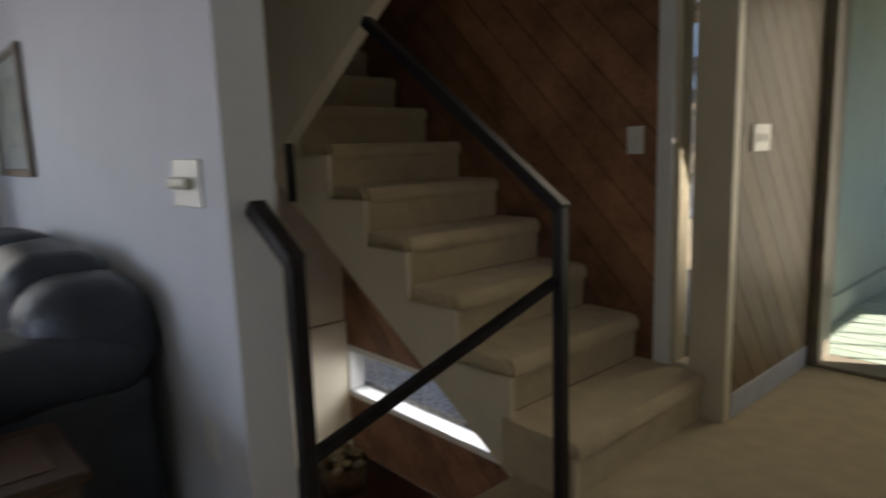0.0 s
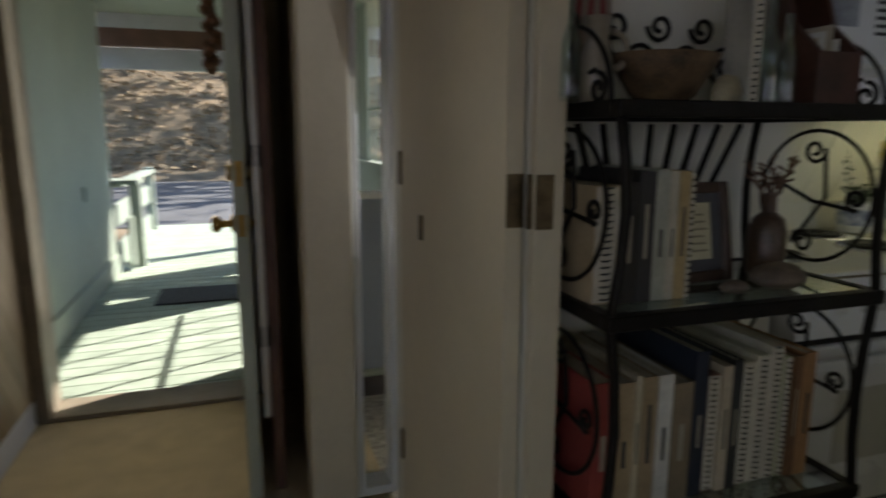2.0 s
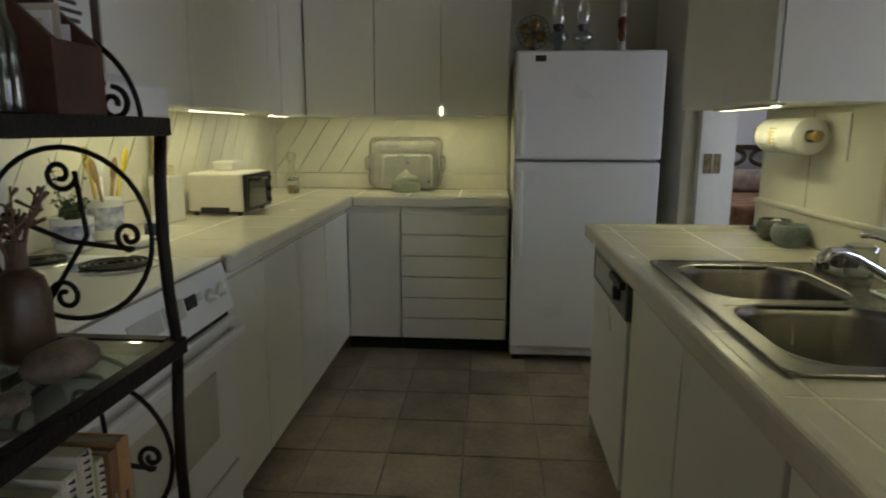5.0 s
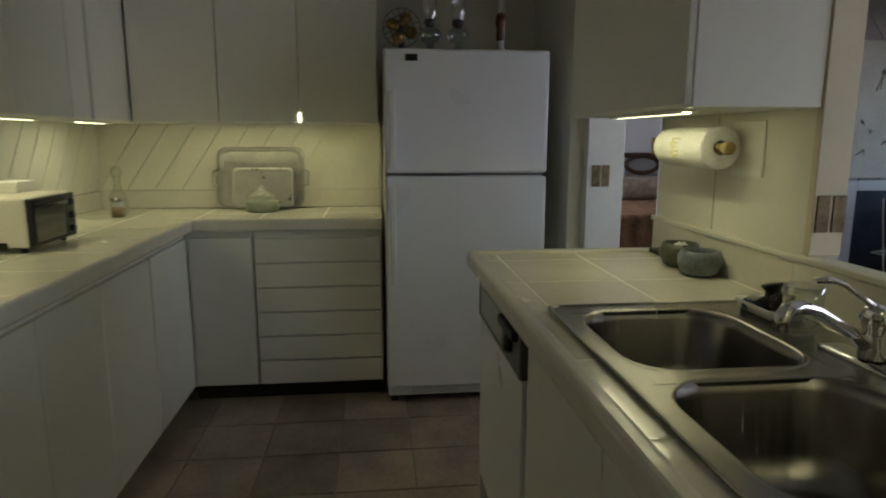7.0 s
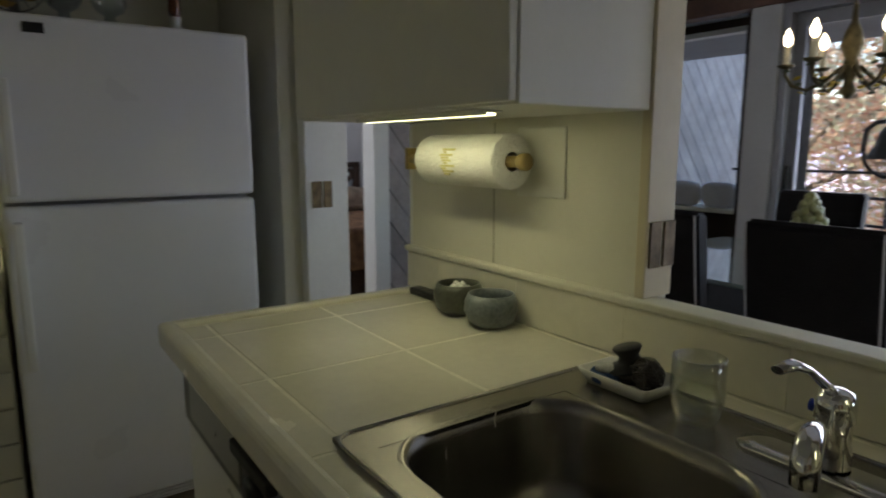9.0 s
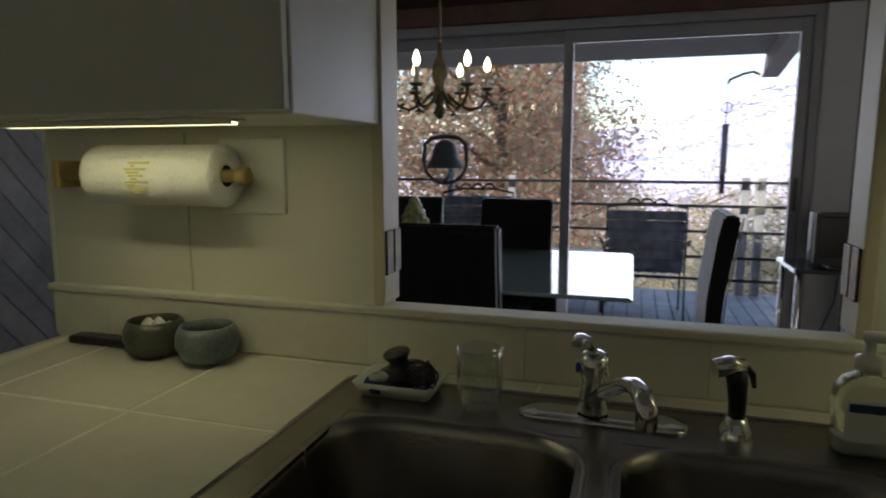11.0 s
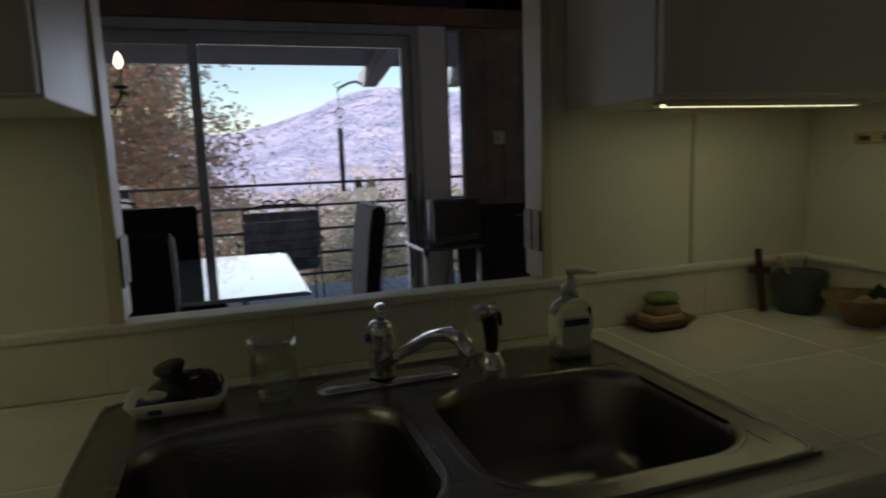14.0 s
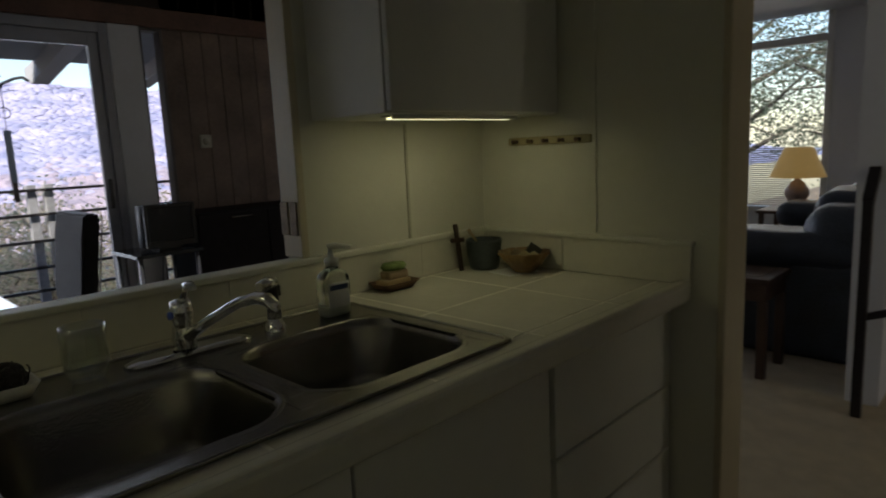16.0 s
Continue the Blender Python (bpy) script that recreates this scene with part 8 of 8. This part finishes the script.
def tree(name, label, at, height, spread, cols, seed, leaves=2600, size=0.16, bare=0.25):
    """Tapered trunk, limbs and a crown of many small leaves with gaps."""
    r = random.Random(seed)
    t = thing(name, label, "tree", at, "trees beyond the deck")
    base = Vector(at)
    bark = material("grey_bark", (0.13, 0.11, 0.09), 0.9, 0.3, 6, 0.3, 30)
    bm = bmesh.new()
    add_tube(bm, [base, base + Vector((0.1, 0, height * 0.35)), base + Vector((-0.1, 0.1, height * 0.7)), base + Vector((0, 0, height * 0.97))], [height * 0.024, height * 0.018, height * 0.01, 0.01], 8)
    part("trunk", finish(bm), bark, t)
    bm = bmesh.new()
    tips = []
    for k in range(26):
        h = bare + (0.95 - bare) * k / 26
        a = 2.4 * k + r.uniform(-0.4, 0.4)
        ln = spread * (1.05 - abs(h - 0.5) * 1.1) * r.uniform(0.65, 1.1)
        p0 = base + Vector((0, 0, height * h))
        p1 = p0 + Vector((math.cos(a) * ln * 0.55, math.sin(a) * ln * 0.55, ln * 0.28))
        p2 = p0 + Vector((math.cos(a) * ln, math.sin(a) * ln, ln * r.uniform(0.3, 0.6)))
        add_tube(bm, [p0, p1, p2], [height * 0.007, height * 0.004, 0.008], 5)
        tips += [p1, p2, (p1 + p2) / 2, p1.lerp(p0, 0.3)]
        for q in range(3):
            e = p1.lerp(p2, r.random()) + Vector((r.gauss(0, 1), r.gauss(0, 1), r.gauss(0.3, 0.7))) * spread * 0.22
            add_tube(bm, [p1, e], [0.02, 0.006], 4)
            tips.append(e)
    part("limbs", finish(bm), bark, t)
    for ci, col in enumerate(cols):
        v, f = [], []
        for k in range(leaves // len(cols)):
            c = r.choice(tips) + Vector((r.gauss(0, 1), r.gauss(0, 1), r.gauss(0, 0.9))) * spread * 0.13
            u = Vector((r.gauss(0, 1), r.gauss(0, 1), r.gauss(0, 1))).normalized() * size * r.uniform(0.6, 1.2)
            w = u.orthogonal().normalized() * size * 0.55
            n0 = len(v)
            v += [tuple(c - u), tuple(c + w), tuple(c + u), tuple(c - w)]
            f.append((n0, n0 + 1, n0 + 2, n0 + 3))
        me = bpy.data.meshes.new("crown")
        me.from_pydata(v, [], f)
        me.materials.append(leaf_material("leaf_%02x%02x%02x" % tuple(int(q * 255) for q in col), col))
        o = new("crown", me)
        o.parent = t
        o.matrix_parent_inverse = t.matrix_basis.inverted()
        o["kind"] = "stuff"
    return t


RUST, RED, OLIVE, GOLD, GREEN, TAN = (0.57, 0.39, 0.28), (0.50, 0.28, 0.21), (0.45, 0.44, 0.31), (0.60, 0.51, 0.31), (0.22, 0.27, 0.18), (0.60, 0.51, 0.40)


def valley(x, y):
    """Slope below the deck, falling to the valley floor."""
    d = -y
    if d < 5:
        return -2.2
    z = -2.2 - (d - 5) * 0.30
    return max(z, -34) + 1.5 * noise.noise(Vector((x * 0.05, y * 0.05, 3)))


terrain("ground_slope", -160, 160, -260, -2.2, 70, 70, valley, LITTER, "wooded slope falling below the deck", "ground")
for args in ((("autumn_tree", "red-brown and olive autumn tree beyond the deck", (5.3, -10.5, -4.0), 9.2, 2.7, (RUST, RED, OLIVE), 1, 30000, 0.06)),
             (("autumn_tree", "olive and rust autumn tree near the deck", (8.2, -9.5, -3.8), 9.5, 3.2, (OLIVE, RUST, TAN), 2, 28000, 0.06)),
             (("autumn_tree", "rust-red autumn tree beyond the rail", (5.1, -15, -5.4), 8.9, 2.1, (RED, RUST, OLIVE), 3, 22000, 0.065)),
             (("autumn_tree", "pale gold thin autumn tree", (3.2, -19, -6.5), 6.6, 1.8, (GOLD, TAN), 4, 4200, 0.08)),
             (("autumn_tree", "tan thin-leaved autumn tree", (0.2, -22, -7.4), 7.6, 2.2, (TAN, GOLD), 5, 4400, 0.085)),
             (("autumn_tree", "green and tan tree below the deck", (-2.6, -24, -8), 8.0, 2.4, (GREEN, TAN), 6, 5000, 0.09)),
             (("autumn_tree", "pale olive tree below the rail", (-0.4, -13, -5.2), 4.8, 1.7, (OLIVE, TAN), 7, 4600, 0.075)),
             (("autumn_tree", "gold and olive tree farther down the slope", (-7, -26, -8.5), 8.0, 2.8, (GOLD, OLIVE), 8, 4500, 0.1)),
             (("pine_tree", "dark pine outside the living room window", (-8.5, 0.8, -2), 9.0, 2.4, (GREEN, OLIVE), 9, 30000, 0.035)),
             (("pine_tree", "tall green tree outside the living room", (-10.5, -2.5, -2), 10.0, 2.6, (GREEN,), 10, 30000, 0.04))):
    tree(*args)
# woods in the valley, each crown a ragged clump, haze paled into the colours
rnd = random.Random(41)
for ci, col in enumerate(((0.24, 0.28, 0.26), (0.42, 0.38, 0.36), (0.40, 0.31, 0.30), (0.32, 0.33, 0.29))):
    v, f = [], []
    for k in range(420):
        y = -rnd.uniform(30, 240)
        x = rnd.uniform(-0.75, 0.75) * -y + 3
        g = valley(x, y)
        h = rnd.uniform(5, 9)
        for q in range(60):
            a, hh = rnd.uniform(0, 6.28), rnd.random()
            rr = (1.1 - hh) * h * 0.24 * rnd.uniform(0.4, 1.1)
            c = Vector((x + rr * math.cos(a), y + rr * math.sin(a), g + h * (0.15 + 0.85 * hh)))
            u = Vector((rnd.gauss(0, 1), rnd.gauss(0, 1), rnd.gauss(0, 1))).normalized() * rnd.uniform(0.3, 0.55)
            w = u.orthogonal().normalized() * 0.35
            n0 = len(v)
            v += [tuple(c - u), tuple(c + w), tuple(c + u), tuple(c - w)]
            f.append((n0, n0 + 1, n0 + 2, n0 + 3))
    me = bpy.data.meshes.new("valley_woods")
    me.from_pydata(v, [], f)
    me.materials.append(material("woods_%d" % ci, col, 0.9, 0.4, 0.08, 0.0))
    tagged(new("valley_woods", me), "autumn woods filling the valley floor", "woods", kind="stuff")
# wooded mountain across the valley, distance haze mixed into its lavender colours
MOUNT = material("hazed_far_mountain", (0.30, 0.31, 0.46), 0.95, 0.3, 0.012, 0.0, dark=(0.17, 0.19, 0.34))


def mountain(x, y):
    d = -y
    ridge = 36 + 84 / (1 + math.exp(max(-30, min(30, (x + 115) / 48)))) - 30 / (1 + math.exp(max(-30, min(30, (x + 760) / 120))))
    s = max(0.0, min(1.0, (d - 420) / 650))
    spur = 9 * noise.noise(Vector((x * 0.006, y * 0.004, 1))) + 5 * noise.noise(Vector((x * 0.02, y * 0.02, 5)))
    return -34 + (ridge + 34) * s ** 1.2 + spur * (0.15 + s)


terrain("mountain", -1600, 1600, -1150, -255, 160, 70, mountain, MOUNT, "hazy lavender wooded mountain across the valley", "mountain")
v, f, rusty = [], [], []
rnd = random.Random(77)
for k in range(26000):
    y = -rnd.uniform(260, 1120)
    x = rnd.uniform(-0.62, 0.55) * -y
    g, h = mountain(x, y) - 1.0, rnd.uniform(2.2, 4.4)
    a = rnd.uniform(0, 3.14)
    w = h * 1.9
    n0 = len(v)
    ring = [(math.cos(a + 1.2566 * q), math.sin(a + 1.2566 * q)) for q in range(5)]
    v += [(x + w * cx_, y + w * sy_, g) for cx_, sy_ in ring]
    v += [(x + w * 0.75 * cx_ * rnd.uniform(0.7, 1.2), y + w * 0.75 * sy_, g + h * rnd.uniform(0.55, 0.8)) for cx_, sy_ in ring]
    v.append((x, y, g + h))
    for q in range(5):
        r2 = (q + 1) % 5
        f += [(n0 + q, n0 + r2, n0 + 5 + r2, n0 + 5 + q), (n0 + 5 + q, n0 + 5 + r2, n0 + 10)]
    rusty += [1 if -y + 160 * noise.noise(Vector((x * 0.012, y * 0.012, 9))) + rnd.gauss(0, 60) < 560 else 0] * 10
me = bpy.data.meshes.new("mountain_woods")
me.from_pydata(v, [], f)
# both tree colours hold the same painted haze, the second one rustier
me.materials.append(material("hazed_far_woods", (0.36, 0.33, 0.44), 0.95, 0.4, 0.02, 0.0, dark=(0.17, 0.19, 0.32)))
me.materials.append(material("hazed_rusty_woods", (0.37, 0.30, 0.33), 0.95, 0.4, 0.03, 0.0, dark=(0.19, 0.17, 0.23)))
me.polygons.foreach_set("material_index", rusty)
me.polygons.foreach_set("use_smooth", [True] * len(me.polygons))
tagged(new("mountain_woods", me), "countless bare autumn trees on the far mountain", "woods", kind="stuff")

# ---- deck on the valley side ----
deck = setting("deck", boxes([((-3.5, -4.6, -0.3), (6.2, SLIDE_Y - 0.12, -0.06))]), GROOVE, "grey weathered deck boards outside the glass door", "deck")
for k in range(62):
    x = -1.6 + 0.126 * k
    part("board", box((x, -4.6, -0.06), (x + 0.119, SLIDE_Y - 0.12, -0.03), 0.003, 1), DECK_BOARD, deck)
drl = thing("deck_railing", "dark horizontal-bar deck railing with grey posts", "railing", (2, -4.5, 0))
for z in (1.07, 0.84, 0.59, 0.34, 0.12):
    part("rail", box((-3.5, -4.49, z - 0.014), (6.2, -4.455, z + 0.014), 0.003, 1), RAIL_STEEL, drl)
for x in (-2.2, -0.55, 1.50, 1.64, 3.9, 5.6):
    part("post", box((x - 0.04, -4.56, -0.3), (x + 0.04, -4.49, 1.12), 0.004), DECK_BOARD, drl)
PTN = material("painted_rafter", (0.5, 0.5, 0.52), 0.6, 0.08, 5)
sof = setting("ceiling_deck", prism([(SLIDE_Y - 0.12, 2.36), (SLIDE_Y - 0.12, 2.44), (-3.55, 2.20), (-3.55, 2.12)], -3.6, 6.3, 0), material("grey_soffit", (0.33, 0.34, 0.36), 0.7, 0.1, 4), "grey board soffit over the deck", "ceiling")
RAFTER = [(SLIDE_Y - 0.12, 2.24), (SLIDE_Y - 0.12, 2.36), (-3.7, 2.12), (-3.9, 2.10), (-3.9, 2.02), (-3.75, 1.96)]
raf = thing("rafter", "pale painted rafter end under the deck roof", "rafter", (1.45, -3.3, 1.9))
part("timber", prism(RAFTER, 1.57, 1.70, 0), PTN, raf)
raf2 = thing("rafter", "pale painted rafter end beside the narrow window", "rafter", (0.85, -3.3, 1.9))
part("timber", prism(RAFTER, 0.75, 0.87, 0), PTN, raf2)
sl = thing("soffit_light", "flat white light disc in the deck soffit", "light", (2.9, -2.8, 2.1))
part("disc", lathe([(0, 0), (0.09, 0), (0.085, 0.02), (0, 0.02)], (2.9, -2.75, 2.225), 24), WHITE_PLASTIC, sl)
wc = thing("wind_chime", "pale tube wind chime hanging from the rafter", "wind chime", (1.70, -3.4, 0.87))
part("cord", tube([(1.62, -3.70, 1.86), (1.72, -3.5, 1.80), (1.70, -3.4, 1.76), (1.70, -3.4, 1.42)], 0.004, 5), RAIL_STEEL, wc)
part("hook_arm", tube([(1.42, -3.78, 1.84), (1.47, -3.74, 1.86), (1.56, -3.6, 1.83), (1.68, -3.45, 1.77), (1.70, -3.40, 1.74)], 0.012, 6), RAIL_STEEL, wc)
part("ring", tube(arc((1.70, -3.4, 1.55), 0.04, 0, 360, 20, (1, 0, 0), (0, 0, 1)), 0.004, 5), RAIL_STEEL, wc)
for k in range(4):
    a = k * math.pi / 2
    part("chime_tube", tube([(1.70 + 0.016 * math.cos(a), -3.4 + 0.016 * math.sin(a), 1.42), (1.70 + 0.016 * math.cos(a), -3.4 + 0.016 * math.sin(a), 1.02)], 0.009, 8), material("pale_bamboo", (0.5, 0.5, 0.5), 0.4), wc)
part("striker", box((1.68, -3.41, 0.87), (1.72, -3.39, 1.03), 0.004), material("brown_striker", (0.15, 0.1, 0.08), 0.6), wc)
move(wc, 0.29, 0.0, 0.15)
bell = thing("iron_bell", "black iron bell hanging on a post outside", "bell", (4.18, -3.0, 1.2))
BI = material("weathered_iron", (0.045, 0.05, 0.06), 0.5, 0.2, 12, metal=0.3)
part("post", tube([(4.18, -3.25, -0.03), (4.18, -3.25, 1.24)], 0.03, 10), PTN, bell)
part("bell_body", lathe([(0.165, 0), (0.15, 0.03), (0.115, 0.09), (0.10, 0.16), (0.075, 0.21), (0.03, 0.235), (0, 0.235), (0, 0.22), (0.06, 0.19), (0.09, 0.1), (0.13, 0.03), (0.15, 0.0)], (4.18, -3.05, 1.22), 32), BI, bell)
part("yoke", tube([(3.99, -3.05, 1.27), (4.0, -3.05, 1.42), (4.06, -3.05, 1.47), (4.18, -3.05, 1.485), (4.30, -3.05, 1.47), (4.36, -3.05, 1.42), (4.37, -3.05, 1.27)], 0.018, 8), BI, bell)
part("cradle", tube(arc((4.18, -3.05, 1.28), 0.19, 180, 360, 22, (1, 0, 0), (0, 0, 1)), 0.014, 8), BI, bell)
part("bracket", tube([(4.18, -3.25, 1.2), (4.18, -3.05, 1.10)], 0.016, 8), BI, bell)


move(bell, 0.03)


def patio_chair(m, lab):
    c = thing("patio_chair", lab, "chair", (0, 0, 0), "patio chairs")
    pad = material("grey_patterned_pad", (0.22, 0.23, 0.28), 0.9, 0.45, 14, 0.2, 90, dark=(0.10, 0.10, 0.13))
    for k in range(6):
        z = 0.38 + 0.072 * k
        part("back_cushion", box((-0.30, 0.20 + 0.012 * k, z), (0.30, 0.27 + 0.012 * k, z + 0.068), 0.022, 3), pad, c)
    part("seat_cushion", box((-0.30, -0.32, 0.34), (0.30, 0.20, 0.42), 0.03, 3), pad, c)
    fr2 = []
    for s in (-1, 1):
        fr2 += [[(s * 0.31, -0.3, -0.03), (s * 0.31, -0.28, 0.34), (s * 0.31, 0.2, 0.34), (s * 0.30, 0.30, 0.84)], [(s * 0.31, 0.22, 0.34), (s * 0.31, 0.28, 0.1), (s * 0.31, 0.32, -0.03)],
                [(s * 0.32, -0.28, 0.34), (s * 0.36, -0.26, 0.52), (s * 0.37, 0.0, 0.57), (s * 0.33, 0.26, 0.56)]]
    fr2 += [[(-0.3, 0.30, 0.83), (-0.15, 0.305, 0.86), (0.15, 0.305, 0.86), (0.3, 0.30, 0.83)]]
    fr2 += [arc((q, 0.305, 0.845), 0.05, 0, 180, 12, (1, 0, 0), (0, 0, 1)) for q in (-0.1, 0, 0.1)]
    for pts in fr2:
        part("frame_bar", tube(pts, 0.008, 6), RAIL_STEEL, c)
    c.matrix_basis = m
    return c


pc0 = patio_chair(pose(2.56, -3.40, 0.003, 0, 0, 0) @ Matrix.Diagonal((1, 1, 1.1, 1)), "iron patio chair with grey patterned cushions on the deck")
copy_thing(pc0, pose(4.0, -3.45, 0.003, 0, 0, 10) @ Matrix.Diagonal((1, 1, 1.1, 1)))
ptb = thing("patio_table", "low white patio table on the deck", "table", (2.95, -3.5, 0))
part("tabletop", box((2.6, -3.9, 0.42), (3.35, -3.35, 0.45), 0.006), material("white_table_paint", (0.7, 0.7, 0.7), 0.4), ptb)
for x in (2.63, 3.28):
    for y in (-3.87, -3.42):
        part("leg", tube([(x + 0.02, y, -0.03), (x + 0.02, y, 0.42)], 0.014, 8), RAIL_STEEL, ptb)

move(ptb, 0.25)

# ---- floor tiles, last ----
xs = [v for v in [1.505 + 0.305 * k for k in range(14)]]
ys = [0.97 + 0.305 * k for k in range(9)]
for i, xa in enumerate(xs[:-1]):
    for j, ya in enumerate(ys[:-1]):
        part("tile", box((max(1.55, xa) + 0.004, max(1.02, ya) + 0.003, -0.008), (xs[i + 1] - 0.003, ys[j + 1] - 0.003, 0.0), 0.0015, 1), SLATE, kfloor)
